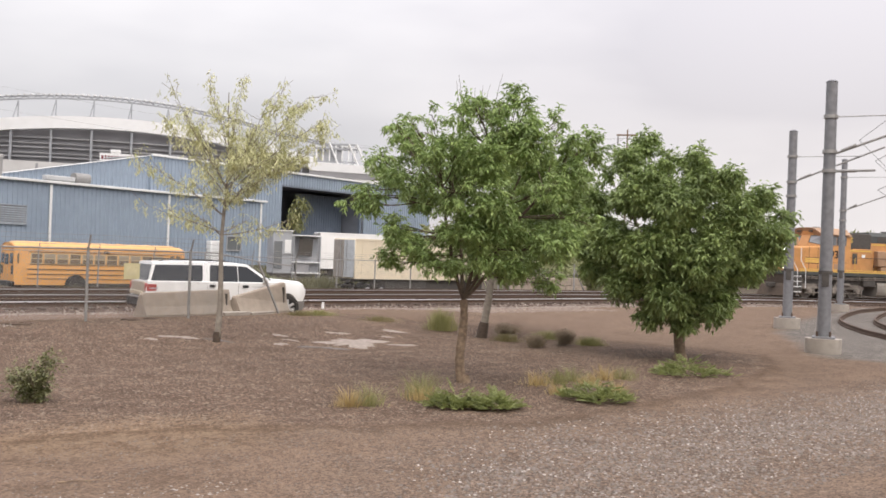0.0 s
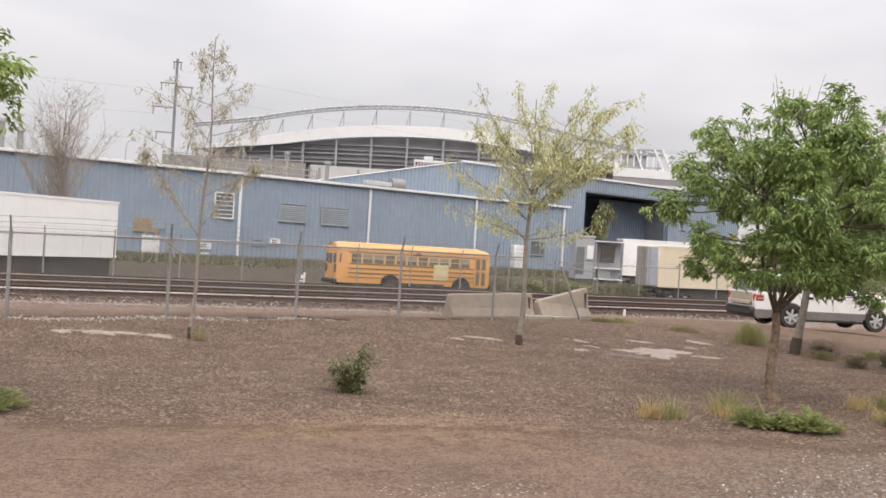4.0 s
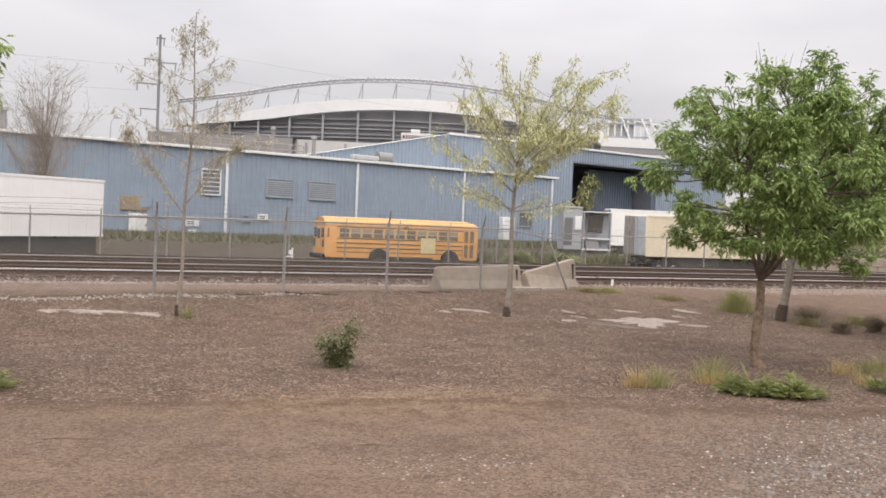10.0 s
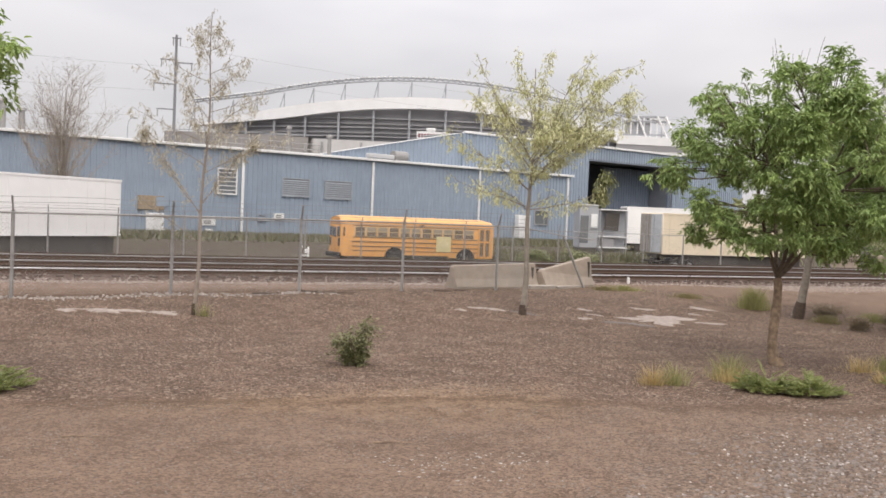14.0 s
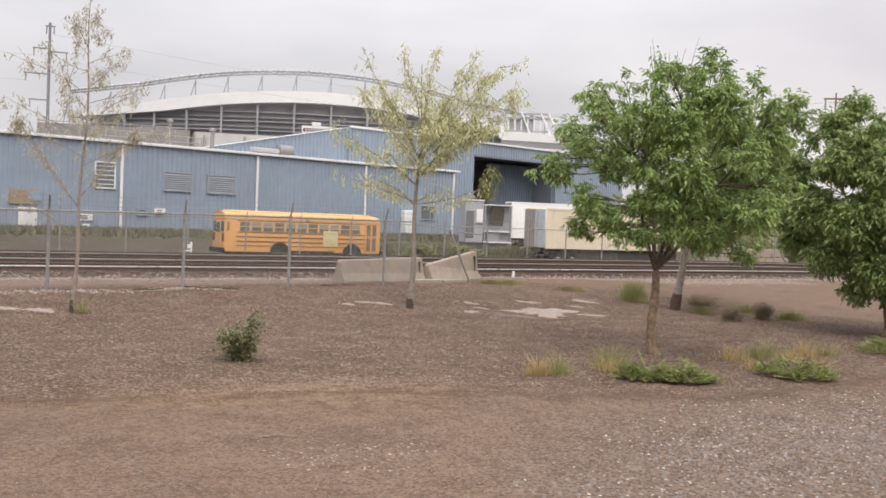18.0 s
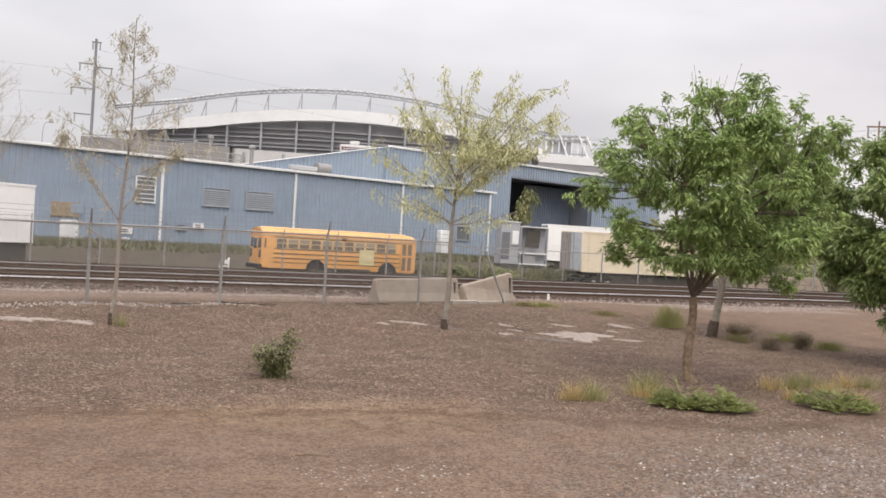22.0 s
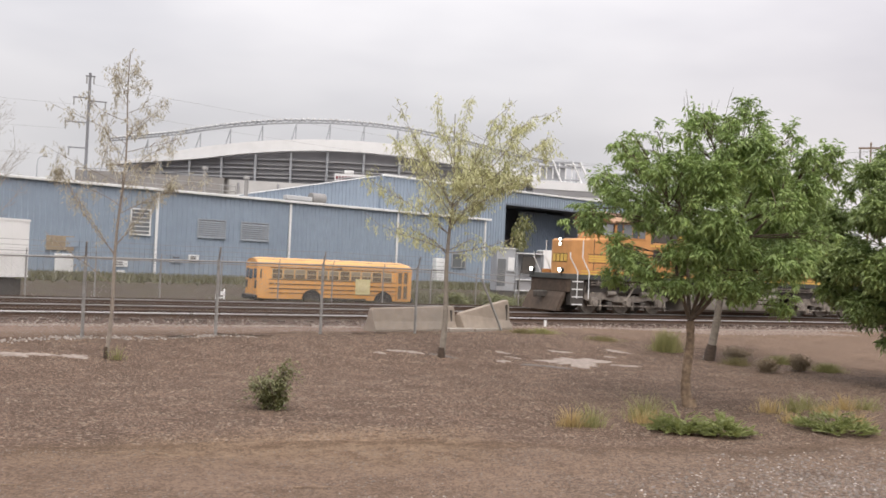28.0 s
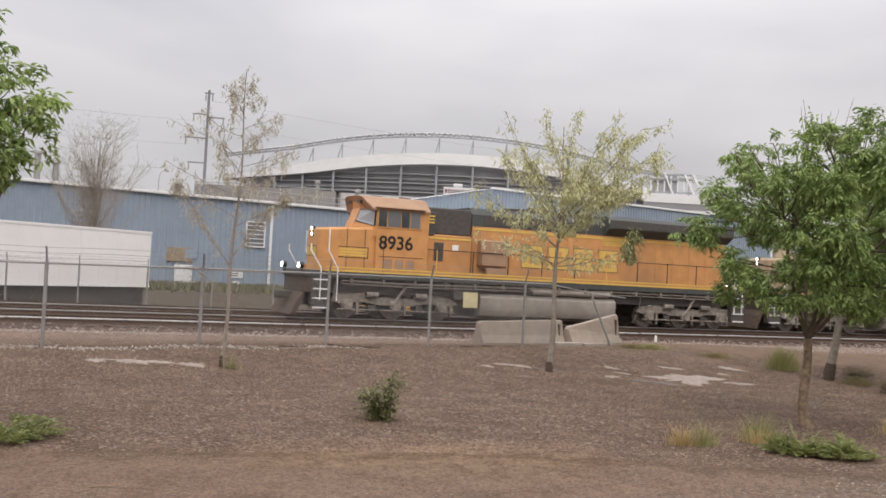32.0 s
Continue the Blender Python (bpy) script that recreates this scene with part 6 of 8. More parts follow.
    for yy in (-0.78, 0.78):
        part("rear_window", Kit().box(0.0, yy * 0.86, 2.1, 0.06, 0.48, 0.6, 0.02), M_GLASS, t)
        part("tail_lamp", Kit().cyl((-0.02, yy * 1.1, 1.42), (0.05, yy * 1.1, 1.42), 0.11, n=12), M_TAIL, t, "red tail lamp")
        part("warning_lamp", Kit().cyl((-0.0, yy * 0.95, 2.62), (0.1, yy * 0.95, 2.62), 0.1, n=12), M_TAIL, t)
    rd = part("rear_door", Kit().box(-0.005, 0, 1.6, 0.06, 0.8, 1.7, 0.02), M_BUS, t)
    part("pane", Kit().box(-0.03, 0, 2.05, 0.03, 0.6, 0.6), M_GLASS, rd, smooth=False)
    part("bumper", Kit().box(-0.08, 0, 0.68, 0.2, 2.4, 0.3, 0.04), M_BLACK, t, "black rear bumper")
    part("bumper", Kit().box(ln + 0.06, 0, 0.68, 0.2, 2.4, 0.3, 0.04), M_BLACK, t, "black front bumper")
    part("windscreen", Kit().box(ln - 0.03, 0, 2.05, 0.08, 2.0, 0.8, 0.03), M_GLASS, t)
    part("underframe", Kit().box(ln / 2, 0, 0.52, ln - 1.0, 1.9, 0.3), M_DARK, t, smooth=False)
    # dark strip added for the shade along the lower edge
    part("skirt_shadow_panel", Kit().box(5.4, -(wd / 2 + 0.01), 0.68, 3.6, 0.02, 0.12), M_DARK, t, smooth=False)
    part("marker_box", Kit().box(5.3, -(wd / 2 + 0.03), 2.6, 0.3, 0.05, 0.12), M_BLACK, t, smooth=False)
    return t


school_bus(pose(21.87, 58.3, YARD, 0, 0, -1.5))


# ---- white sport utility vehicle ----
def suv():
    """Local x runs forward from the rear bumper, z = 0 on the road."""
    def along(x):
        """Short nose, long tail."""
        return 4.55 + (x - 4.55) * 0.7 if x > 4.55 else x - 0.2 * max(0.0, 1.22 - x) / 1.22

    t = thing("white_suv", pose(0, 0, 0), "long white sport utility vehicle with grey lower cladding", "car")
    hw = 1.0
    wheels = (1.22, 4.55)

    def arch(xa, z0, r):
        return [(xa + r * math.cos(a), z0 + r * math.sin(a)) for a in [math.pi * i / 12 for i in range(13)]]

    rim_z, top_z = 0.42, 0.63
    low = [(0.1, 0.3)]
    for xa in wheels:
        low += [(x, min(z, top_z - 0.02)) for x, z in reversed(arch(xa, 0.36, 0.52))]
    low += [(5.3, 0.32), (5.42, 0.44), (5.42, top_z), (0.02, top_z), (0.02, 0.4)]
    part("cladding", Kit().prism(low, -hw, hw, "y"), M_CLAD, t, "dark grey lower body cladding", smooth=False)
    up = [(0.04, top_z - 0.005), (5.5, top_z - 0.005), (5.62, 0.86), (5.58, 1.06), (5.46, 1.19), (5.2, 1.25), (4.7, 1.285), (4.1, 1.29), (3.7, 1.25), (0.06, 1.24), (0.0, 0.98)]
    prof = Kit()
    ring = len(up)
    plan = ((-hw, 0.3, 0.0), (-0.94, 0.12, 0.05), (-0.7, 0.02, 0.075), (0.7, 0.02, 0.075), (0.94, 0.12, 0.05), (hw, 0.3, 0.0))
    for y, back, dz in plan:
        prof.v += [(x - back * smooth01(4.6, 5.55, x), y, z + (dz if z > 1.1 else 0)) for x, z in up]
    for j in range(len(plan) - 1):
        prof.f += [(j * ring + i, j * ring + (i + 1) % ring, j * ring + ring + (i + 1) % ring, j * ring + ring + i) for i in range(ring)]
    prof.f += [tuple(range(ring)), tuple(range((len(plan) - 1) * ring, len(plan) * ring))]
    part("body", prof, M_CAR, t)
    for xa in wheels:
        for s in (-1, 1):
            part("wheel_arch", Kit().prism(arch(xa, rim_z, 0.47), s * (hw - 0.02), s * (hw + 0.005), "y"), M_BLACK, t, "dark wheel opening", smooth=False)
            lip = arch(xa, rim_z, 0.5) + list(reversed(arch(xa, rim_z, 0.46)))
            part("arch_lip", Kit().prism(lip, s * (hw - 0.02), s * (hw + 0.016), "y"), M_CLAD, t, "grey wheel-arch lip", smooth=False)
    # cabin: upright flanks that lean in towards the roof
    flank = lambda z: 0.965 - 0.17 * (z - 1.24) / 0.67
    base = [(0.07, 1.23), (1.4, 1.23), (3.0, 1.23), (4.08, 1.23)]
    top = [(0.2, 1.85), (1.2, 1.9), (2.5, 1.9), (3.2, 1.84)]
    k = Kit()
    for s in (-1, 1):
        k.v += [(x, s * flank(z), z) for x, z in base] + [(x, s * flank(z), z) for x, z in top]
        k.v += [(x + (0.03 if i == 0 else -0.03 if i == 3 else 0), s * (flank(z) - 0.12), z + 0.035) for i, (x, z) in enumerate(top)]
    for i in range(3):
        for o in (0, 12):
            k.f += [(o + i, o + i + 1, o + 5 + i, o + 4 + i), (o + 4 + i, o + 5 + i, o + 9 + i, o + 8 + i)]
        k.f.append((8 + i, 9 + i, 21 + i, 20 + i))
    k.f += [(0, 4, 8, 20, 16, 12), (3, 7, 11, 23, 19, 15)]
    part("cabin", k, M_CAR, t)

    def side_pane(name, corners, label=""):
        """A pane on both flanks; corners as (x, z)."""
        for s in (-1, 1):
            n = len(corners)
            v = [(x, s * (flank(z) + off), z) for off in (0.014, -0.004) for x, z in corners]
            kk = Kit().add(v, [tuple(range(n)), tuple(range(2 * n - 1, n - 1, -1))] + [(i, (i + 1) % n, n + (i + 1) % n, n + i) for i in range(n)])
            part(name, kk, M_TINT, t, label, smooth=False)

    side_pane("rear_quarter_window", [(0.14, 1.27), (1.58, 1.27), (1.62, 1.31), (1.64, 1.77), (1.6, 1.81), (0.27, 1.79)], "dark tinted rear side window")
    side_pane("rear_door_window", [(1.86, 1.27), (2.8, 1.27), (2.8, 1.81), (1.92, 1.82), (1.88, 1.78)])
    side_pane("front_door_window", [(2.83, 1.27), (3.8, 1.27), (3.74, 1.36), (3.12, 1.79), (2.83, 1.81)])
    ws = Kit().add([(4.06, -0.88, 1.28), (4.06, 0.88, 1.28), (3.2, 0.74, 1.83), (3.2, -0.74, 1.83), (4.1, -0.88, 1.29), (4.1, 0.88, 1.29), (3.24, 0.74, 1.85), (3.24, -0.74, 1.85)], [(0, 1, 2, 3), (7, 6, 5, 4), (0, 4, 5, 1), (1, 5, 6, 2), (2, 6, 7, 3), (3, 7, 4, 0)])
    part("windscreen", ws, M_TINT, t, smooth=False)
    rw = Kit().add([(0.1, -0.84, 1.27), (0.1, 0.84, 1.27), (0.22, 0.74, 1.79), (0.22, -0.74, 1.79), (0.05, -0.84, 1.27), (0.05, 0.84, 1.27), (0.17, 0.74, 1.79), (0.17, -0.74, 1.79)], [(0, 1, 2, 3), (7, 6, 5, 4), (0, 4, 5, 1), (1, 5, 6, 2), (2, 6, 7, 3), (3, 7, 4, 0)])
    part("rear_window", rw, M_TINT, t, smooth=False)
    M_PRINT = mat("faint_door_print", (0.6, 0.58, 0.56), (0.68, 0.66, 0.64), 30)
    for s in (-1, 1):
        tl = part("tail_lamp", Kit().box(0.16, s * 0.915, 1.04, 0.34, 0.19, 0.3, 0.05), M_TAIL, t, "red tail lamp")
        part("clear_lens", Kit().box(0.2, s * 0.93, 1.02, 0.26, 0.17, 0.07, 0.02), M_CHROME, tl, "pale clear lens")
        part("headlamp", Kit().box(5.4, s * 0.76, 0.98, 0.3, 0.34, 0.2, 0.05), M_CHROME, t)
        part("roof_rail", Kit().tube([(0.4, s * 0.66, 1.9), (0.55, s * 0.66, 1.97), (2.4, s * 0.66, 1.97), (2.6, s * 0.66, 1.91)], 0.022, 6), M_BLACK, t, "black roof rail")
        part("mirror", Kit().box(3.72, s * 1.08, 1.33, 0.14, 0.22, 0.2, 0.04), M_CAR, t)
        for xd in (1.76, 2.82):
            part("door_seam", Kit().box(xd, s * (hw + 0.003), 0.95, 0.01, 0.008, 0.55), M_CLAD, t, smooth=False)
        for xd in (1.94, 3.06):
            part("door_handle", Kit().box(xd, s * (hw + 0.02), 1.12, 0.2, 0.03, 0.09, 0.015), M_BLACK, t)
        for j in range(2):
            part("door_lettering", Kit().box(3.5, s * (hw + 0.006), 1.12 - j * 0.1, 0.38 - 0.04 * j, 0.006, 0.035), M_PRINT, t, "faint unreadable door marking", smooth=False)
        part("sill_step", Kit().box(2.9, s * 0.93, 0.3, 2.3, 0.16, 0.08, 0.02), M_BLACK, t)
    part("bumper_step", Kit().box(-0.02, 0, 0.7, 0.22, 1.7, 0.06, 0.02), M_CLAD, t, "dusty bumper step")
    part("rear_bumper", Kit().box(0.0, 0, 0.54, 0.2, 1.98, 0.3, 0.06), mat("dark_bumper_plastic", (0.055, 0.05, 0.047), (0.04, 0.037, 0.035), 8, 0.6, 0.0, 0.05), t, "dark rear bumper")
    # beige over white paint: dust, and the rear's shade put into the colour
    part("tailgate", Kit().box(0.025, 0, 1.0, 0.06, 1.6, 0.44, 0.02), mat("shaded_dusty_tailgate_paint", (0.46, 0.39, 0.31), (0.37, 0.31, 0.24), 5, 0.5, 0.0, 0.0), t, "white tailgate turned beige by dust and painted shade")
    part("tailgate_strip", Kit().box(-0.035, 0, 0.84, 0.05, 1.5, 0.14, 0.02), mat("reflective_strip", (0.5, 0.43, 0.32), (0.4, 0.34, 0.25), 20), t, "pale reflective tailgate strip")
    part("front_bumper", Kit().box(5.34, 0, 0.6, 0.36, 1.9, 0.3, 0.1), M_CLAD, t, "grey front bumper")
    part("grille", Kit().box(5.6, 0, 0.92, 0.06, 1.1, 0.26, 0.03), M_BLACK, t)
    for ob in t.children:
        for piece in (ob, *ob.children):
            for q in piece.data.vertices:
                q.co.x, q.co.z = along(q.co.x), min(q.co.z, 0.6) + 0.96 * max(0.0, q.co.z - 0.6)
    made = []
    for xa in wheels:
        for s in (-1, 1):
            w_ = new("wheel")
            w_.parent = t
            w_.matrix_basis = pose(xa, s * 0.905, rim_z)
            ty = Kit()
            prof_w = [(0.42, -0.1), (0.4, -0.135), (0.285, -0.135), (0.285, 0.135), (0.4, 0.135), (0.42, 0.1)]
            n = 24
            for i in range(n):
                a = 2 * math.pi * i / n
                ty.v += [(r * math.cos(a), y, r * math.sin(a)) for r, y in prof_w]
            for i in range(n):
                ty.f += [(i * 6 + j, i * 6 + (j + 1) % 6, (i + 1) % n * 6 + (j + 1) % 6, (i + 1) % n * 6 + j) for j in range(6)]
            part("tyre", ty, M_RUBBER, w_)
            rim = Kit().cyl((0, s * 0.05, 0), (0, s * 0.07, 0), 0.285, n=24).cyl((0, s * 0.04, 0), (0, s * 0.12, 0), 0.06, n=10)
            for i in range(6):
                a = i * math.pi / 3
                rim.box(0, 0, 0.155, 0.085, 0.05, 0.23, 0.01, Matrix.Translation((0, s * 0.095, 0)) @ Matrix.Rotation(a, 4, "Y"))
            part("rim", rim, M_RIM, w_, "alloy rim")
            # grey disc stands in for shade between the spokes
            part("rim_shade", Kit().cyl((0, s * 0.068, 0), (0, s * 0.074, 0), 0.225, n=20), M_CLAD, w_)
            made.append(w_)
    return t, made


car, car_wheels = suv()


# ---- locomotives ----
def locomotive(body, label, number, stripes=True):
    """Local x runs backwards from the leading bogie's pivot, z = 0 on the rail, -y is the side by the garden."""
    t = thing("diesel_locomotive", pose(0, 0, 0), label, "locomotive", "locomotives coupled in one train")
    deck = 1.86
    part("frame", Kit().box(6.6, 0, deck - 0.13, 21.1, 3.0, 0.26, 0.02), M_GREEN_DK, t, "dark deck and sill", smooth=False)
    for s in (-1, 1):
        part("sill_stripe", Kit().box(6.9, s * 1.508, deck + 0.02, 20.0, 0.02, 0.07), M_YELLOW, t, "yellow sill stripe", smooth=False)
        part("sill_stripe", Kit().box(6.9, s * 1.508, deck + 0.15, 20.0, 0.02, 0.05), M_YELLOW, t, "thin yellow sill stripe", smooth=False)
        part("sill_plate", Kit().box(6.9, s * 1.5, deck + 0.08, 20.2, 0.012, 0.2), body, t, smooth=False)
    part("underframe", Kit().box(6.4, 0, 1.35, 20.4, 2.3, 0.66), M_DARK, t, "dark cluttered underframe", smooth=False)
    # nose and cab: the nose narrows forward, its top rises to the cab, the cab's front is a blunt chevron
    plan = [(-1.0, -1.36), (-2.6, -1.36), (-3.16, -0.78), (-3.22, -0.6), (-3.22, 0.6), (-3.16, 0.78), (-2.6, 1.36), (-1.0, 1.36)]
    crown_z = lambda x, y: 3.54 + 0.13 * (x + 3.22) / 2.2 + (0.16 * (x + 3.22) / 2.2 if abs(y) < 0.8 else 0.0)
    nk, m_ = Kit(), len(plan)
    for lift, inset in ((None, 0.0), (-0.1, 0.0), (0.0, 0.09)):
        for x, y in plan:
            nk.v.append((x + (inset if x < -1.5 else 0), y * (1 - inset / 1.4), deck if lift is None else crown_z(x, y) + lift))
    for j in range(2):
        nk.f += [(j * m_ + i, j * m_ + (i + 1) % m_, j * m_ + m_ + (i + 1) % m_, j * m_ + m_ + i) for i in range(m_)]
    nk.f += [tuple(range(m_ - 1, -1, -1))] + [(2 * m_, 2 * m_ + 1, 2 * m_ + 6, 2 * m_ + 7), (2 * m_ + 1, 2 * m_ + 2, 2 * m_ + 5, 2 * m_ + 6), (2 * m_ + 2, 2 * m_ + 3, 2 * m_ + 4, 2 * m_ + 5)]
    nose_p = part("nose", nk, body, t, smooth=False)
    if stripes:
        for s in (-1, 1):
            part("nose_stripe_edge", Kit().box(-1.96, s * 1.364, 2.62, 1.24, 0.012, 0.44, 0.005), M_BLACK, nose_p, "black edge of the nose stripe")
            part("nose_stripe_field", Kit().box(-1.98, s * 1.372, 2.62, 1.2, 0.012, 0.38), body, nose_p, smooth=False)
            for z in (2.51, 2.62, 2.73):
                part("nose_stripe", Kit().box(-1.99, s * 1.38, z, 1.16, 0.01, 0.07), M_YELLOW, nose_p, "yellow nose stripe", smooth=False)
        for j in range(4):
            part("nose_emblem_bar", Kit().box(-3.232, -0.45 + j * 0.3, 2.62, 0.02, 0.22, 0.36), M_YELLOW, nose_p, "yellow emblem bar", smooth=False)
            part("nose_emblem_edge", Kit().box(-3.226, -0.45 + j * 0.3, 2.62, 0.016, 0.26, 0.41), M_BLACK, nose_p, smooth=False)
    part("nose_door", Kit().box(-2.25, -1.37, 2.75, 0.02, 0.02, 1.6).box(-1.5, -1.37, 2.75, 0.02, 0.02, 1.6), M_DARK, nose_p, "dark door seams", smooth=False)
    for z in (3.5, 3.28):
        hl = part("headlamp", Kit().cyl((-3.27, -0.02, z), (-3.15, -0.02, z), 0.1, n=14), M_BLACK, t)
        part("lens", Kit().cyl((-3.29, -0.02, z), (-3.26, -0.02, z), 0.072, n=14), M_HEAD, hl, "lit headlamp")
    cabp = part("cab", Kit().box(0.04, 0, (deck + 4.4) / 2, 2.26, 3.0, 4.4 - deck, 0.02), body, t)
    front = Kit()
    ring = [(-1.09, -1.5), (-1.75, -0.42), (-1.75, 0.42), (-1.09, 1.5)]
    for z, back in ((3.3, 0.0), (3.68, 0.0), (4.42, 0.3), (4.7, 0.26)):
        front.v += [(x + (back if x < -1.5 else 0.0), y * (1.0 if z < 4.6 else 0.78), z) for x, y in ring]
    for j in range(3):
        front.f += [(j * 4 + i, j * 4 + i + 1, j * 4 + 5 + i, j * 4 + 4 + i) for i in range(3)]
    front.f.append((12, 13, 14, 15))
    part("cab_front", front, body, cabp, "cab front around the windscreens", smooth=False)
    rf = Kit()
    for x, dx in ((-1.3, -0.32), (1.18, 0.0)):
        rf.v += [(x, -1.56, 4.34), (x, -1.56, 4.42), (x + dx, -0.98, 4.88), (x + dx, -0.5, 4.94), (x + dx, 0.5, 4.94), (x + dx, 0.98, 4.88), (x, 1.56, 4.42), (x, 1.56, 4.34)]
    rf.f = [(i, (i + 1) % 8, 8 + (i + 1) % 8, 8 + i) for i in range(8)] + [tuple(range(7, -1, -1)), tuple(range(8, 16))]
    part("cab_roof", rf, M_ORANGE_RED if stripes else body, cabp, "sloping faded cab roof", smooth=False)
    part("number_board", Kit().box(-1.56, -0.62, 4.68, 0.06, 0.44, 0.12, 0.01).box(-1.56, 0.62, 4.68, 0.06, 0.44, 0.12, 0.01), M_DARK, cabp, "dark lamp and number boards")
    for s in (-1, 1):
        # one large windscreen in each slanting half of the front, then the three side panes
        def facet(u, w, off):
            """A place on the slanting half front: u from the side post inwards, w from the sill up."""
            x = -1.09 - 0.66 * u + 0.3 * u * w
            return (x - 0.85 * off, s * (1.5 - 1.08 * u + 0.52 * off), 3.68 + 0.74 * w)
        for nm, u0, u1, w0, w1, off, mt, lab in (("windscreen", 0.06, 0.94, 0.02, 0.97, 0.02, M_BLACK, "black framed windscreen"), ("pane", 0.11, 0.9, 0.07, 0.92, 0.036, M_GLASS3, "")):
            quad = [(u0, w0), (u1, w0 + 0.26), (u1, w1), (u0, w1)]
            vv = [facet(u, w, o) for o in (off, off - 0.02) for u, w in quad]
            kk = Kit().add(vv, [(0, 1, 2, 3), (7, 6, 5, 4)] + [(i, (i + 1) % 4, 4 + (i + 1) % 4, 4 + i) for i in range(4)])
            if nm == "windscreen":
                fr = part(nm, kk, mt, cabp, lab, smooth=False)
            else:
                part(nm, kk, mt, fr, lab, smooth=False)
        wf = part("side_window", Kit().box(-0.13, s * 1.505, 4.03, 1.9, 0.03, 0.78, 0.03), body, cabp, "cab side window")
        for xo, wd_, mt in ((-0.86, 0.34, M_GLASS), (-0.36, 0.54, M_GLASS2), (0.12, 0.34, M_GLASS), (0.55, 0.4, M_GLASS2)):
            part("pane", Kit().box(xo, s * 1.524, 4.03, wd_, 0.014, 0.64), mt, wf, smooth=False)
        part("sun_visor", Kit().box(-0.13, s * 1.6, 4.45, 2.1, 0.24, 0.03, 0.0), M_ORANGE_RED if stripes else body, cabp, "narrow drip rail over the window", smooth=False)
        part("cab_seam", Kit().box(-0.75, s * 1.506, 2.5, 0.02, 0.012, 1.2).box(0.0, s * 1.506, 2.52, 1.9, 0.012, 0.02), M_DARK, cabp, smooth=False)
        for j in range(3):
            part("vent_grille", Kit().box(-0.55 + j * 0.48, s * 1.507, 2.22, 0.36, 0.015, 0.42), M_ORANGE_RED, cabp, "louvred panel", smooth=False)
        # running boards' handrails
        for j in range(10):
            xx = 1.6 + j * 1.65
            part("stanchion", Kit().cyl((xx, s * 1.47, deck), (xx, s * 1.47, deck + 1.05), 0.022, n=6), M_BLACK if j % 5 else M_YELLOW, t)
        part("handrail", Kit().cyl((1.0, s * 1.47, deck + 1.05), (17.0, s * 1.47, deck + 1.05), 0.02, n=6), M_BLACK, t)
        for x0, x1, z1 in ((-3.29, -3.72, 2.86), (-2.61, -3.0, 3.45)):
            part("grab_rail", Kit().tube([(x0, s * 1.52, 0.7), (x0, s * 1.52, 1.95), (x1, s * 1.48, 2.62), (x1, s * 1.48, z1)], 0.028, 6), M_WHITE, t, "white grab rail")
        for x0 in (17.1, 17.55):
            part("grab_rail", Kit().tube([(x0, s * 1.5, 0.75), (x0, s * 1.5, 2.85)], 0.03, 6), M_WHITE, t, "white grab rail")
        for xe in (-3.25, 17.35):
            st = part("steps", Kit().box(xe, s * 1.3, 1.05, 0.75, 0.34, 1.3), M_DARK, t, "black step well", smooth=False)
            for j in range(4):
                part("tread", Kit().box(xe, s * 1.49, 0.42 + j * 0.36, 0.62, 0.06, 0.05), M_WHITE, st, "white-edged tread", smooth=False)
        if number:
            cu = bpy.data.curves.new("cab_number", "FONT")
            cu.body, cu.size, cu.extrude, cu.align_x, cu.align_y = number, 0.74, 0.006, "CENTER", "CENTER"
            cu.offset = 0.012
            ob = new("cab_number", cu)
            me = bpy.data.meshes.new_from_object(ob)
            bpy.data.objects.remove(ob)
            me.materials.append(M_BLACK)
            nb = new("cab_number", me)
            nb.parent = cabp
            nb.matrix_basis = pose(-0.24, s * 1.512, 3.05, 90, 0, 0 if s < 0 else 180)
            tagged(nb, "black painted cab number")
    # low cabinet behind the cab, then the long hood
    for s in (-1, 1):
        for j in range(3):
            part("cab_back_stripe", Kit().box(1.33, s * 1.262, 4.02 + j * 0.13, 0.36, 0.02, 0.07), M_YELLOW, t, "yellow stripe", smooth=False)
    part("cab_back_panel", Kit().box(1.38, 0, 3.95, 0.36, 2.5, 1.0, 0.03), M_GREEN_DK, t)
    part("equipment_cabinet", Kit().box(2.1, 0, (deck + 3.55) / 2, 2.3, 2.5, 3.55 - deck, 0.04), body, t)
    part("blower_housing", Kit().box(2.15, 0, 4.1, 2.2, 2.3, 1.1, 0.05), M_DARK, t, "black recessed blower housing")
    for s in (-1, 1):
        part("cabinet_door", Kit().box(1.75, s * 1.262, 2.85, 0.42, 0.02, 0.75), M_DARK, t, smooth=False)
        part("cabinet_plate", Kit().box(2.5, s * 1.262, 3.05, 0.28, 0.02, 0.22), M_WHITE, t, smooth=False)
        part("air_duct", Kit().box(4.25, s * 1.2, 2.9, 1.25, 0.5, 1.1, 0.05), M_ORANGE_RED, t, "faded protruding duct")
        part("duct_box", Kit().box(4.4, s * 1.2, 2.15, 0.95, 0.46, 0.3, 0.03), M_ORANGE_RED, t)
    part("long_hood", Kit().box(10.1, 0, (deck + 4.02) / 2, 13.5, 2.1, 4.02 - deck, 0.03), body, t, "orange hood side")
    top = [(-1.05, 4.02), (1.05, 4.02), (1.05, 4.5), (0.8, 4.78), (-0.8, 4.78), (-1.05, 4.5)]
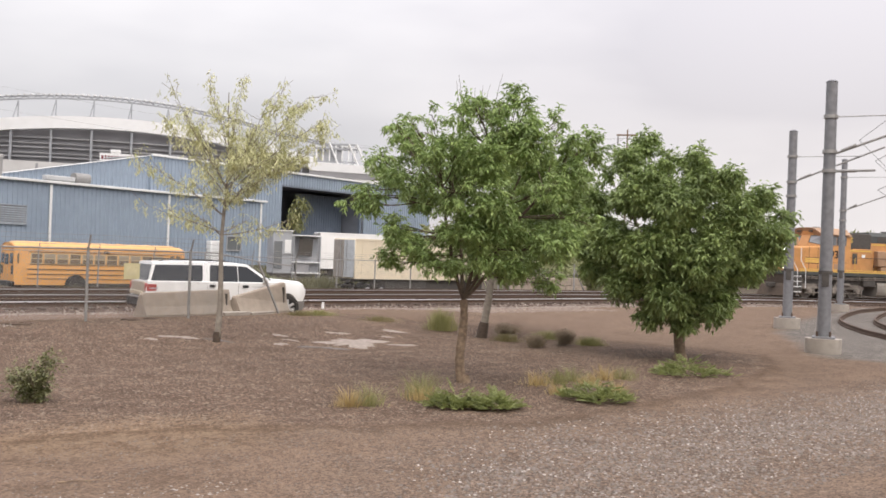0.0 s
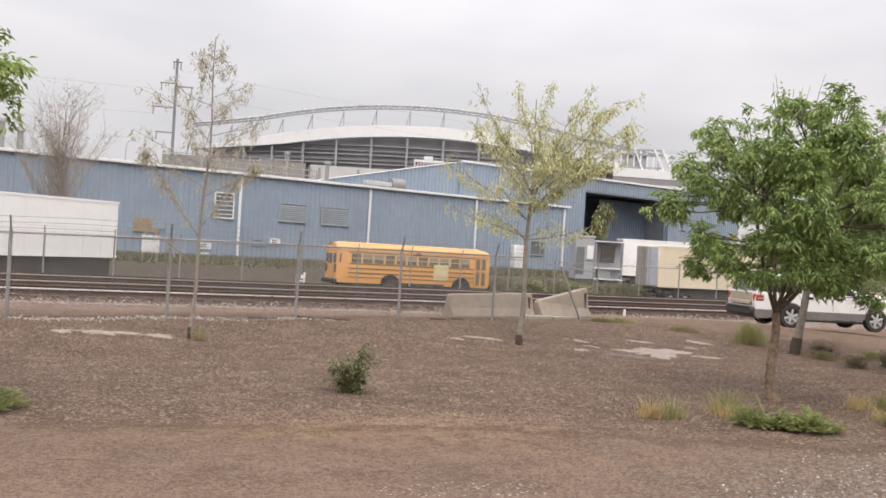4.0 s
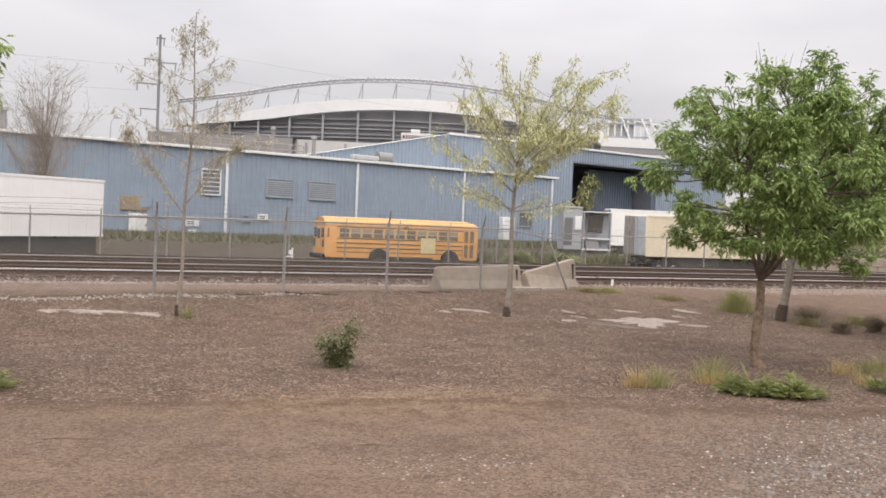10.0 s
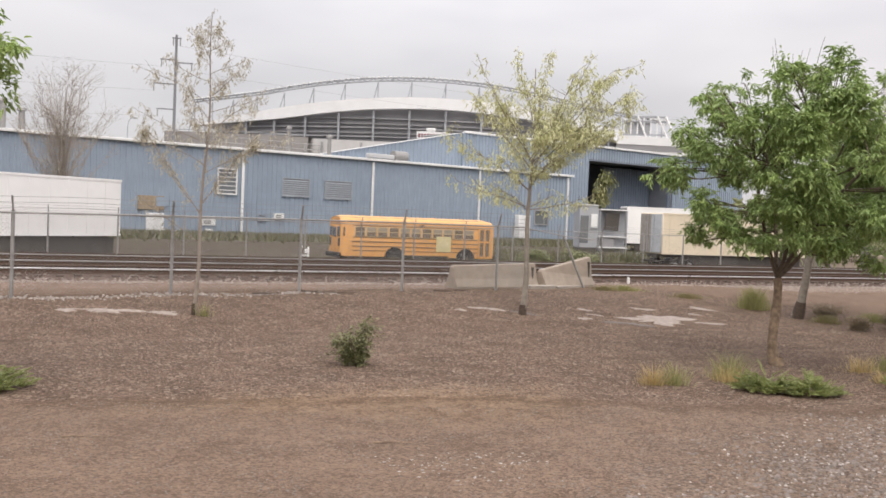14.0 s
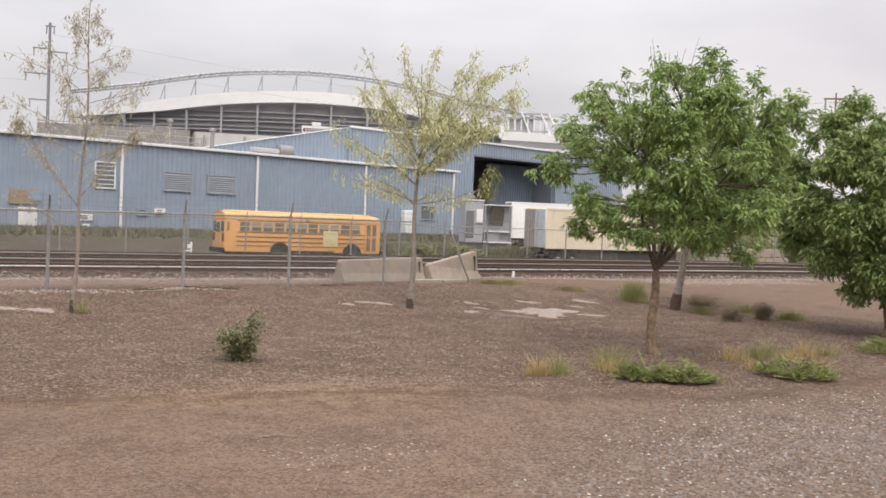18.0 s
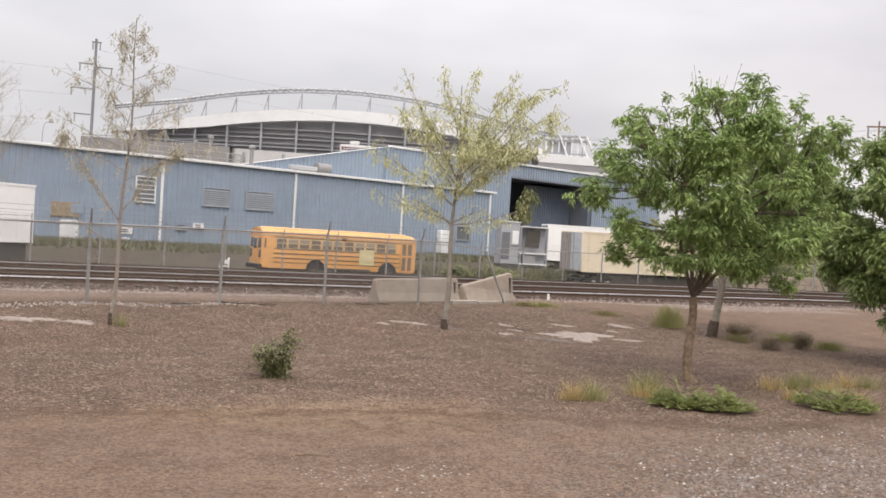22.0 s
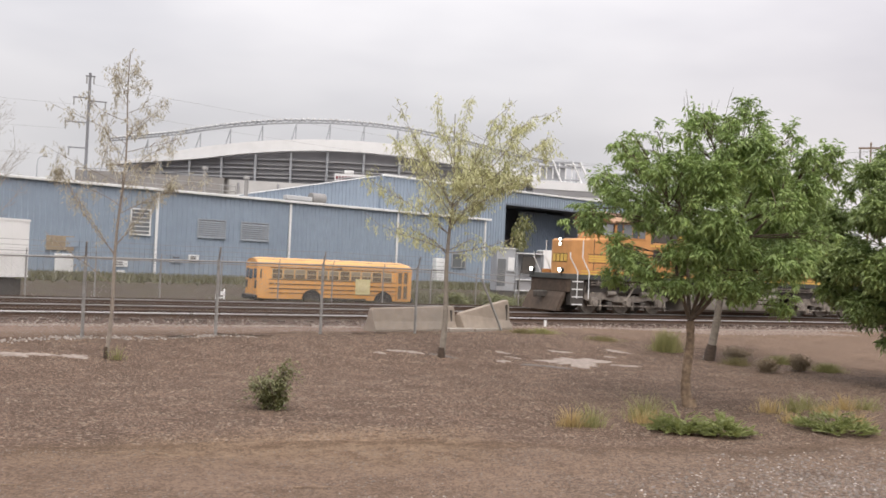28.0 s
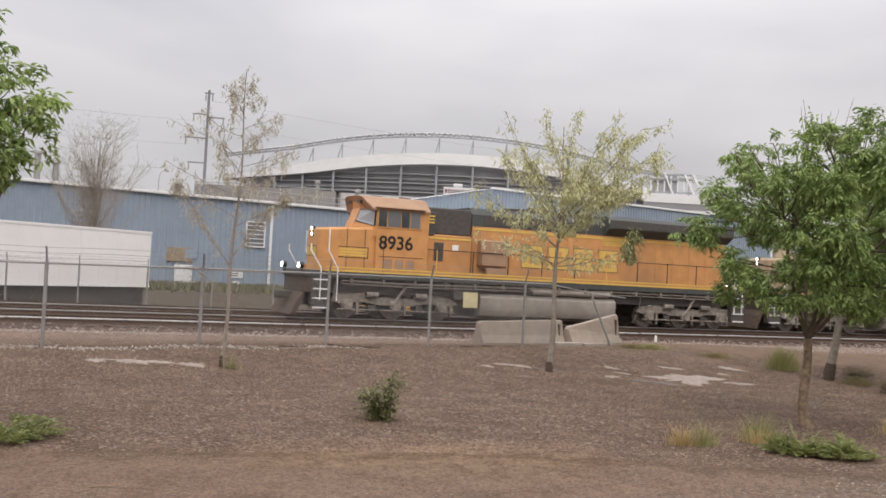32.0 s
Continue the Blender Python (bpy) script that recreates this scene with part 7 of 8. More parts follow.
    part("hood_top", Kit().prism(top, 3.3, 13.2, "x"), M_GREEN_DK, t, "dark green upper hood", smooth=False)
    part("radiator_housing", Kit().prism([(-1.0, 4.0), (1.0, 4.0), (1.5, 4.35), (1.5, 4.72), (1.2, 4.88), (-1.2, 4.88), (-1.5, 4.72), (-1.5, 4.35)], 9.9, 16.9, "x"), M_GREEN_DK, t, "flared dark radiator housing", smooth=False)
    for s in (-1, 1):
        part("radiator_screen", Kit().box(13.4, s * 1.508, 4.54, 6.4, 0.015, 0.3), M_DARK, t, smooth=False)
        part("intake_screen", Kit().box(5.8, s * 1.056, 4.28, 3.8, 0.02, 0.34), M_DARK, t, smooth=False)
        part("hood_stripe", Kit().box(10.1, s * 1.057, 3.9, 13.4, 0.02, 0.09), M_YELLOW, t, "yellow upper stripe", smooth=False)
        part("hood_stripe", Kit().box(2.1, s * 1.257, 3.4, 2.2, 0.02, 0.08), M_YELLOW, t, smooth=False)
        for j in range(12):
            part("hood_door", Kit().box(5.6 + j * 0.95, s * 1.055, 2.85, 0.86, 0.014, 1.75), body, t, smooth=False)
        if stripes:
            for j in range(4):
                x0 = 6.15 + j * 1.3
                out = part("emblem_block", Kit().box(x0 + 0.12, s * 1.068, 2.88, 1.06, 0.012, 1.0), M_BARK, t, "dark outline block of the painted emblem", smooth=False)
                part("emblem_fill", Kit().box(x0 + 0.12, s * 1.076, 2.88, 0.98, 0.01, 0.92), M_YELLOW, out, "yellow emblem block", smooth=False)
                for dx, dz, w_, h_ in ((0.12, 0.2, 0.34, 0.2), (0.12, -0.2, 0.34, 0.2), (0.56, 0.0, 0.12, 0.5), (-0.36, 0.0, 0.12, 0.44)):
                    part("emblem_cut", Kit().box(x0 + dx, s * 1.083, 2.88 + dz, w_, 0.008, h_), body, out, smooth=False)
            for z in (3.62, 3.72, 3.82):
                part("hood_bar", Kit().box(10.65, s * 1.07, z, 1.7, 0.014, 0.06), M_YELLOW, t, "short yellow bar", smooth=False)
    part("rear_cab_box", Kit().box(16.75, 0, 2.8, 0.5, 1.9, 1.9, 0.05), body, t)
    for x in (6.0, 8.2):
        part("roof_fan", Kit().cyl((x, 0, 4.78), (x, 0, 4.92), 0.6, n=18), M_DARK, t)
    part("exhaust_stack", Kit().box(7.1, 0, 4.92, 0.9, 0.5, 0.3, 0.04), M_DARK, t)
    part("horn", Kit().cyl((0.5, 0.2, 4.99), (1.0, 0.2, 4.99), 0.07, 0.04, n=8), M_DARK, t)
    part("antenna_dome", Kit().box(-0.6, 0, 4.98, 0.4, 0.4, 0.1, 0.03), M_GREY, t)
    # fuel tank, air tanks, plough, couplers
    tk = [(1.35, 0.55), (1.2, 0.3), (0.8, 0.2), (-0.8, 0.2), (-1.2, 0.3), (-1.35, 0.55), (-1.35, 1.05), (-1.2, 1.22), (1.2, 1.22), (1.35, 1.05)]
    part("fuel_tank", Kit().prism(tk, 3.75, 10.5, "x"), M_TANK, t, "dusty grey fuel tank")
    for s in (-1, 1):
        part("air_reservoir", Kit().cyl((6.2, s * 1.28, 1.42), (10.1, s * 1.28, 1.42), 0.17, n=14), M_TANK, t)
        part("battery_box", Kit().box(3.0, s * 1.15, 1.25, 1.1, 0.5, 0.7, 0.04), M_DARK, t)
    part("plough", Kit().prism([(-4.4, 0.12), (-4.2, 0.1), (-3.85, 0.85), (-3.9, 1.0), (-4.1, 0.75)], -1.4, 1.4, "y"), M_PILOT, t, "black snow plough", smooth=False)
    part("pilot", Kit().box(-3.72, 0, 1.38, 0.3, 2.9, 0.8, 0.04), M_PILOT, t, "black pilot beam", smooth=False)
    part("rear_pilot", Kit().box(17.3, 0, 1.3, 0.3, 3.0, 0.9, 0.04), M_DARK, t, smooth=False)
    for xe in (-4.3, 17.75):
        part("coupler", Kit().box(xe, 0, 0.85, 0.7, 0.3, 0.32, 0.05), M_DARK, t)
    for s in (-1, 1):
        dl = part("ditch_lamp", Kit().cyl((-4.07, s * 1.15, 2.02), (-3.9, s * 1.15, 2.02), 0.11, n=12), M_BLACK, t)
        part("lens", Kit().cyl((-4.11, s * 1.15, 2.02), (-4.07, s * 1.15, 2.02), 0.095, n=12), M_HEAD, dl, "lit ditch lamp")
        part("lamp_post", Kit().cyl((-3.95, s * 1.15, 1.75), (-3.95, s * 1.15, 1.95), 0.04, n=6), M_BLACK, t)
    for s in (-1, 1):
        for z, r_ in ((1.5, 0.035), (1.38, 0.025)):
            part("brake_pipe", Kit().tube([(-2.4, s * 1.42, z), (0.5, s * 1.42, z - 0.04), (3.4, s * 1.42, z), (10.8, s * 1.42, z + 0.02), (16.6, s * 1.42, z)], r_, 6), M_TRUCK, t, "dusty pipe under the sill")
        for j in range(14):
            part("sill_bracket", Kit().box(-2.0 + j * 1.35, s * 1.42, 1.53, 0.1, 0.12, 0.22), M_TRUCK, t, smooth=False)
    # two three-axle bogies
    axles = []
    for bx in (0.0, 14.48):
        bg = part("bogie", Kit().box(bx, 0, 0.75, 4.6, 1.4, 0.4, 0.05), M_DARK, t, "dusty three-axle bogie")
        for s in (-1, 1):
            side = [(-2.75, 0.72), (-2.5, 0.95), (-1.6, 1.02), (-0.7, 0.86), (0.7, 0.86), (1.6, 1.02), (2.5, 0.95), (2.75, 0.72), (2.35, 0.6), (1.4, 0.7), (0.8, 0.58), (-0.8, 0.58), (-1.4, 0.7), (-2.35, 0.6)]
            part("side_frame", Kit().prism([(bx + x, z) for x, z in side], s * 1.02, s * 1.2, "y"), M_TRUCK, bg, smooth=False)
            for ax in (-2.04, 0.0, 2.04):
                part("journal_box", Kit().box(bx + ax, s * 1.2, 0.55, 0.46, 0.2, 0.46, 0.06).cyl((bx + ax, s * 1.28, 0.53), (bx + ax, s * 1.36, 0.53), 0.17, n=12), M_TRUCK, bg)
            for ax in (-1.05, 1.05):
                part("brake_cylinder", Kit().cyl((bx + ax - 0.25, s * 1.28, 0.98), (bx + ax + 0.25, s * 1.28, 0.98), 0.12, n=10), M_TRUCK, bg)
                part("spring", Kit().box(bx + ax, s * 1.15, 0.45, 0.3, 0.2, 0.25, 0.03), M_DARK, bg)
            for ax in (-1.5, -0.5, 0.5, 1.5):
                coil = [(bx + ax + 0.1 * math.cos(a), s * 1.1 + 0.1 * math.sin(a), 0.62 + 0.3 * a / 25.1) for a in [i * 0.785 for i in range(33)]]
                part("coil_spring", Kit().tube(coil, 0.022, 4), M_TRUCK, bg)
            part("brake_rod", Kit().cyl((bx - 2.5, s * 1.3, 0.38), (bx + 2.5, s * 1.3, 0.38), 0.03, n=6), M_TRUCK, bg)
            part("damper", Kit().cyl((bx - 0.15, s * 1.34, 0.6), (bx + 0.35, s * 1.34, 1.35), 0.06, n=8), M_TRUCK, bg)
            for ax in (-2.04, 0.0, 2.04):
                part("brake_hanger", Kit().box(bx + ax + 0.42, s * 1.16, 0.42, 0.1, 0.16, 0.5, 0.02), M_TRUCK, bg)
            part("sand_pipe", Kit().tube([(bx - 2.6, s * 1.3, 1.5), (bx - 2.65, s * 1.25, 0.8), (bx - 2.7, s * 0.9, 0.2)], 0.03, 5), M_TRUCK, bg)
        for ax in (-2.04, 0.0, 2.04):
            w_ = new("wheelset")
            w_.parent = t
            w_.matrix_basis = pose(bx + ax, 0, 0.525)
            for s in (-1, 1):
                part("wheel", Kit().cyl((0, s * 0.70, 0), (0, s * 0.82, 0), 0.525, n=28).cyl((0, s * 0.68, 0), (0, s * 0.705, 0), 0.555, n=28).cyl((0, s * 0.82, 0), (0, s * 0.9, 0), 0.2, n=12), M_TRUCK, w_)
            part("axle", Kit().cyl((0, -0.7, 0), (0, 0.7, 0), 0.1, n=10), M_DARK, w_)
            axles.append(w_)
    return t, axles


loco, loco_axles = locomotive(M_ORANGE, "orange diesel locomotive with yellow stripes and lit lamps", "8936")
M_CREAM_LOCO = mat("faded_cream_loco_paint", (0.42, 0.33, 0.21), (0.36, 0.28, 0.175), 2.0, 0.5, 0.0, 0.05, dirt=(0.3, 0.22, 0.14), dirt_amount=0.4)
loco_b, loco_b_axles = locomotive(M_CREAM_LOCO, "faded cream trailing diesel locomotive with dark sill", "", False)


# ---- shrubs, grasses and junipers ----
def shrub(name, x, y, wide, high, material, label, category, seed, n, leaf_len, leaf_w, stems=True, group="", flat=1.0, humps=((0.0, 1.0, 1.0),)):
    rnd = random.Random(seed)
    t = thing(name, pose(x, y, ground_z(x, y), 0, 0, math.degrees(math.atan2(y, x)) - 90), label, category, group)
    k, v, f = Kit(), [], []
    for i in range(16):
        a, lean = rnd.uniform(0, 6.28), rnd.uniform(0.1, 0.85)
        off, wd_, hg_ = humps[i % len(humps)]
        end = Vector((off + math.cos(a) * wide * wd_ / 2 * lean, math.sin(a) * wide * wd_ / 2 * lean * flat, high * hg_ * rnd.uniform(0.55, 0.98) * (1 - 0.35 * lean ** 2)))
        pts = limb(k, (math.cos(a) * 0.03, math.sin(a) * 0.03, 0), end, 0.012, 0.004, rnd, 0.08, 4, 4)
        for _ in range(n // 16):
            p = pts[rnd.randint(1, 4)] + Vector((rnd.gauss(0, wide * wd_ * 0.09), rnd.gauss(0, wide * wd_ * 0.09 * flat), rnd.gauss(0, high * 0.08)))
            p.z = max(0.02, p.z)
            leaf_spray(v, f, p, Vector((rnd.gauss(0, 0.5), rnd.gauss(0, 0.5), 0.4)).normalized(), leaf_len, leaf_w, rnd, 4)
    if stems:
        part("stem_cluster", k, M_TWIG, t)
    raw("foliage", v, f, material, t)
    return t


def juniper(x, y, wide, deep, high, seed, label="low spreading bright green juniper"):
    """Flat fans of needled twigs."""
    rnd = random.Random(seed)
    t = thing("juniper_shrub", pose(x, y, ground_z(x, y), 0, 0, math.degrees(math.atan2(y, x)) - 90), label, "shrub", "low junipers under the trees")
    v, f = [], []
    ph = [rnd.uniform(0, 6.28) for _ in range(3)]
    for _ in range(250):
        a, r = rnd.uniform(0, 6.28), rnd.random() ** 0.6
        edge = 0.95 + 0.2 * math.sin(2 * a + ph[0]) + 0.18 * math.sin(3 * a + ph[1])
        lift = 0.65 + 0.5 * math.sin(a * 2 + ph[2])
        p = Vector((math.cos(a) * r * edge * wide / 2, math.sin(a) * r * edge * deep / 2, high * lift * (1 - r * r) * rnd.uniform(0.2, 1.0) + 0.03))
        out = Vector((math.cos(a) + rnd.gauss(0, 0.4), math.sin(a) + rnd.gauss(0, 0.4), rnd.uniform(0.0, 0.55))).normalized()
        side = out.cross(Vector((0, 0, 1))).normalized()
        ln = rnd.uniform(0.14, 0.3)
        for j in range(9):
            s = j / 9
            for sg in (-1, 1):
                b = p + out * ln * s
                tip = b + (out * 0.7 + side * sg * rnd.uniform(0.5, 0.9) + Vector((0, 0, rnd.uniform(0, 0.5)))).normalized() * ln * 0.34 * (1.1 - s * 0.6)
                w_ = Vector((rnd.gauss(0, 1), rnd.gauss(0, 1), rnd.gauss(0, 1))).normalized() * 0.012
                k = len(v)
                v += [tuple(b - w_), tuple(b + w_), tuple(tip)]
                f.append((k, k + 1, k + 2))
    raw("frond_mass", v, f, M_JUNIPER, t)
    return t


def tuft(x, y, wide, high, n, material, label, seed, lean=0.95, name="grass_tuft", group="dry grass tufts"):
    rnd = random.Random(seed)
    t = thing(name, pose(x, y, ground_z(x, y)), label, "grass", group)
    v, f = [], []
    for _ in range(int(n * 0.75)):
        a, r = rnd.uniform(0, 6.28), abs(rnd.gauss(0, 0.27)) * wide
        px, py = math.cos(a) * r, math.sin(a) * r
        h = high * 1.05 * rnd.uniform(0.25, 1.15) * max(0.35, 1 - (r / wide) ** 2 * 1.8)
        b = rnd.uniform(0, 6.28)
        lx, ly = (math.cos(b) * 0.6 + math.cos(a)) * lean * h * rnd.random(), (math.sin(b) * 0.6 + math.sin(a)) * lean * h * rnd.random()
        w_ = 0.0045
        c, s = math.cos(b) * w_, math.sin(b) * w_
        k = len(v)
        v += [(px - c, py - s, 0), (px + c, py + s, 0), (px + lx * 0.4 + c * 0.8, py + ly * 0.4 + s * 0.8, h * 0.6), (px + lx * 0.4 - c * 0.8, py + ly * 0.4 - s * 0.8, h * 0.6), (px + lx, py + ly, h)]
        f += [(k, k + 1, k + 2, k + 3), (k + 3, k + 2, k + 4)]
    tagged(raw("blade_clump", v, f, material, t), kind="stuff")
    return t


shrub("rose_bush", 6.05, 14.76, 1.2, 0.75, M_BUSH, "small loose olive green bush in the mulch", "bush", 41, 640, 0.06, 0.036, humps=((-0.2, 0.6, 0.75), (0.13, 0.62, 1.02), (-0.03, 0.66, 0.8)))
juniper(11.15, 11.1, 0.66, 0.55, 0.24, 51)
juniper(11.62, 10.72, 0.62, 0.55, 0.24, 52)
juniper(13.75, 10.3, 1.15, 0.65, 0.26, 53)
juniper(18.85, 11.75, 1.75, 1.0, 0.34, 54)
juniper(0.5, 13.75, 1.0, 0.8, 0.26, 55)
juniper(-0.3, 13.5, 1.2, 0.9, 0.3, 56)
tuft(9.8, 12.1, 0.5, 0.31, 280, M_STRAW, "clump of dry straw-coloured grass", 61)
tuft(10.1, 11.97, 0.48, 0.36, 240, M_GRASS, "clump of half-green grass beside dry straw", 62)
tuft(11.5, 12.3, 0.75, 0.42, 380, M_GRASS, "clump of green grass at a tree's foot", 63)
tuft(11.15, 11.95, 0.5, 0.27, 200, M_STRAW, "clump of dry straw-coloured grass", 64)
for i, (px, py, w_, h_, mm) in enumerate([(14.5, 12.3, 0.6, 0.4, M_STRAW), (15.0, 12.2, 0.6, 0.42, M_GRASS), (15.6, 12.35, 0.7, 0.42, M_GRASS), (16.3, 12.1, 0.7, 0.44, M_STRAW), (15.3, 11.7, 0.5, 0.34, M_STRAW), (16.8, 12.0, 0.6, 0.4, M_GRASS), (13.9, 11.3, 0.5, 0.3, M_STRAW), (14.5, 10.5, 0.5, 0.42, M_STRAW)]):
    tuft(px, py, w_ * 1.1, h_ * 0.74, 230, mm, "clump of dry straw-coloured grass" if mm is M_STRAW else "clump of half-green grass beside dry straw", 70 + i)
tuft(20.77, 21.45, 1.0, 0.64, 1500, M_GRASS, "rounded clump of fresh green grass by the dirt road", 65, 0.5, group="")
for i, (px, py, w_, h_) in enumerate([(22.0, 20.0, 0.95, 0.38), (20.6, 17.6, 0.65, 0.34), (21.8, 17.6, 0.8, 0.42)]):
    shrub("sage_tuft", px, py, w_, h_, M_SAGE, "low brown wiry tuft in the mulch", "bush", 80 + i, 950, 0.05, 0.02, group="brown tufts beside the dirt road")
M_DRY_WEED = foliage("dry_olive_weed", (0.17, 0.155, 0.07), (0.26, 0.225, 0.11), (0.36, 0.3, 0.16))
for i, (px, py, w_, h_) in enumerate([(23.0, 19.2, 1.0, 0.2), (22.7, 17.4, 0.9, 0.2), (21.2, 19.2, 0.8, 0.18), (18.9, 25.0, 1.2, 0.14), (19.9, 23.25, 1.2, 0.12), (18.3, 25.2, 0.8, 0.12)]):
    tuft(px, py, w_ * 1.1, h_ * 1.25, 1100, M_GRASS if i in (0, 1, 3) else M_DRY_WEED, "low patch of weeds at the dirt edge", 90 + i, 0.9, "weed_patch", "weed patches")
tuft(5.05, 21.0, 0.35, 0.3, 120, M_GRASS, "few yellow-green shoots at a trunk", 97, group="")

# loose ground cover
scatter("wood_chips", M_CHIP, "weathered wood chips scattered over the mulch bed", 44000, in_poly(GARDEN, (-6, 26, 9.6, 27)), (0.012, 0.038), ((0.25, 0.6), (0.15, 0.35)), 101)
scatter("straw_chips", mat("bleached_wood_slivers", (0.4, 0.325, 0.26), (0.29, 0.23, 0.18), 10, 0.95, 0.0, 0.2, vary=0.35), "bleached slivers of wood among the darker chips", 8000, in_poly(GARDEN, (-6, 26, 9.6, 27)), (0.018, 0.05), ((0.12, 0.25), (0.12, 0.25)), 109)
scatter("pale_pebbles", mat("chalky_pebbles", (0.44, 0.4, 0.365), (0.32, 0.285, 0.255), 8, 0.9, 0.0, 0.2, vary=0.3), "chalky pebbles strewn through the grey gravel", 2600, fading(GREY_BED, (3, 24, 5.5, 12), 2.4), (0.008, 0.024), ((0.6, 1.0), (0.4, 0.7)), 110)
scatter("gravel_stones", M_GRAVEL, "loose grey gravel stones beside the dirt road", 13000, fading(GREY_BED, (3, 26, 5.0, 16), 2.6), (0.01, 0.034), ((0.55, 1.0), (0.35, 0.7)), 102)
scatter("dirt_pebbles", M_GRAVEL, "many small pale pebbles on the brown dirt road", 24000, in_poly([(-8, 5), (12, 5), (9, 10.4), (2, 12.6), (-8, 13.6)], (-8, 12, 5, 13.6)), (0.005, 0.016), ((0.6, 1.0), (0.4, 0.7)), 103)
scatter("pale_crumbs", mat("chalky_crumbs", (0.46, 0.43, 0.4), (0.36, 0.33, 0.3), 6, 0.9, 0.0, 0.2, vary=0.3), "chalky pale crumbs trodden into the dirt road", 260, on_strip(3.9, 5.6, lambda px: 8.6 + 0.12 * math.sin(px * 5), 0.3), (0.008, 0.03), ((0.4, 0.9), (0.15, 0.3)), 107)
scatter("ballast_stones", M_STONE, "pinkish ballast stones along the track's edge", 6000, on_strip(-6, 64, lambda px: 32.0 + bend(px)[0] * 1.0, 0.35), (0.025, 0.06), ((0.6, 1.0), (0.5, 0.9)), 104)
scatter("white_stones", mat("whitish_stones", (0.42, 0.375, 0.335), (0.26, 0.225, 0.2), 6, 0.9, 0.0, 0.2, vary=0.45), "row of whitish stones along the fence foot", 1300, on_strip(-6, 9.2, lambda px: 23.1 + 0.1 * px + 0.12 * math.sin(px * 1.7), 0.14), (0.014, 0.04), ((0.6, 1.0), (0.6, 1.1)), 105)
scatter("strip_stones", mat("pinkish_strip_stones", (0.36, 0.29, 0.25), (0.24, 0.19, 0.16), 6, 0.9, 0.0, 0.2, vary=0.4), "pinkish stones beside the tracks", 4800, on_strip(16.5, 40, lambda px: 30.4 + bend(px)[0], 0.75), (0.02, 0.05), ((0.6, 1.0), (0.4, 0.8)), 106)

# weeds in the yard
def weeds(name, x0, x1, y0, y1, n, high, material, label, seed, z=None):
    rnd = random.Random(seed)
    v, f = [], []
    for _ in range(n):
        px, py = rnd.uniform(x0, x1), rnd.uniform(y0, y1)
        if noise.noise((px * 0.35, py * 0.35, seed)) < -0.1:
            continue
        h, b, w_ = high * rnd.uniform(0.4, 1.1), rnd.uniform(0, 6.28), rnd.uniform(0.03, 0.09)
        zz = ground_z(px, py) if z is None else z
        k = len(v)
        c, s = math.cos(b) * w_, math.sin(b) * w_
        v += [(px - c, py - s, zz), (px + c, py + s, zz), (px + rnd.gauss(0, 0.2) * h, py + rnd.gauss(0, 0.2) * h, zz + h)]
        f.append((k, k + 1, k + 2))
    return tagged(raw(name, v, f, material), label, "weeds", kind="stuff")


weeds("rank_weeds", 30, 52, 58.0, 63.0, 7000, 1.35, M_WEED, "tall dull green weeds in front of the site office", 112)
weeds("bank_weeds", -16, 24, 52.0, 60.0, 6000, 0.55, M_WEED, "low dull weeds on the dirt bank behind the far fence", 111)
weeds("yard_weeds", 24, 48, 51.5, 57.5, 5500, 0.7, M_WEED, "green weeds behind the far fence", 110)
for s0, s1 in ((-14, 40), (40, 66)):
    rnd = random.Random(int(s0))
    v, f = [], []
    for _ in range(7500):
        s, d = rnd.uniform(s0, s1), -abs(rnd.gauss(0, 4.5)) - 0.2
        px, py = B0[0] + 0.97732 * s - 0.21176 * d, B0[1] + 0.21176 * s + 0.97732 * d
        h, b = rnd.uniform(0.25, 0.95), rnd.uniform(0, 6.28)
        k, c, q = len(v), math.cos(b) * 0.12, math.sin(b) * 0.12
        v += [(px - c, py - q, YARD), (px + c, py + q, YARD), (px + rnd.gauss(0, 0.25), py + rnd.gauss(0, 0.25), YARD + h)]
        f.append((k, k + 1, k + 2))
    tagged(raw("wall_weeds", v, f, M_WEED), "green weeds at the foot of the warehouse wall", "weeds", kind="stuff")
for i, (px, py, w_, h_) in enumerate([(57, 49.5, 3.2, 2.4), (60.5, 51, 3.6, 2.8), (64, 52, 4.5, 3.0), (70, 54, 5, 3.6), (39.5, 57.5, 2.6, 1.3), (36.0, 58.0, 2.4, 1.1)]):
    shrub("yard_shrub", px, py, w_, h_, M_WEED if i in (0, 1) else M_LEAF_SH, "loose olive green shrub in the yard" if i in (0, 1) else "rough green shrub in the yard", "bush", 120 + i, 1400, 0.16, 0.09, group="shrubs in the yard")


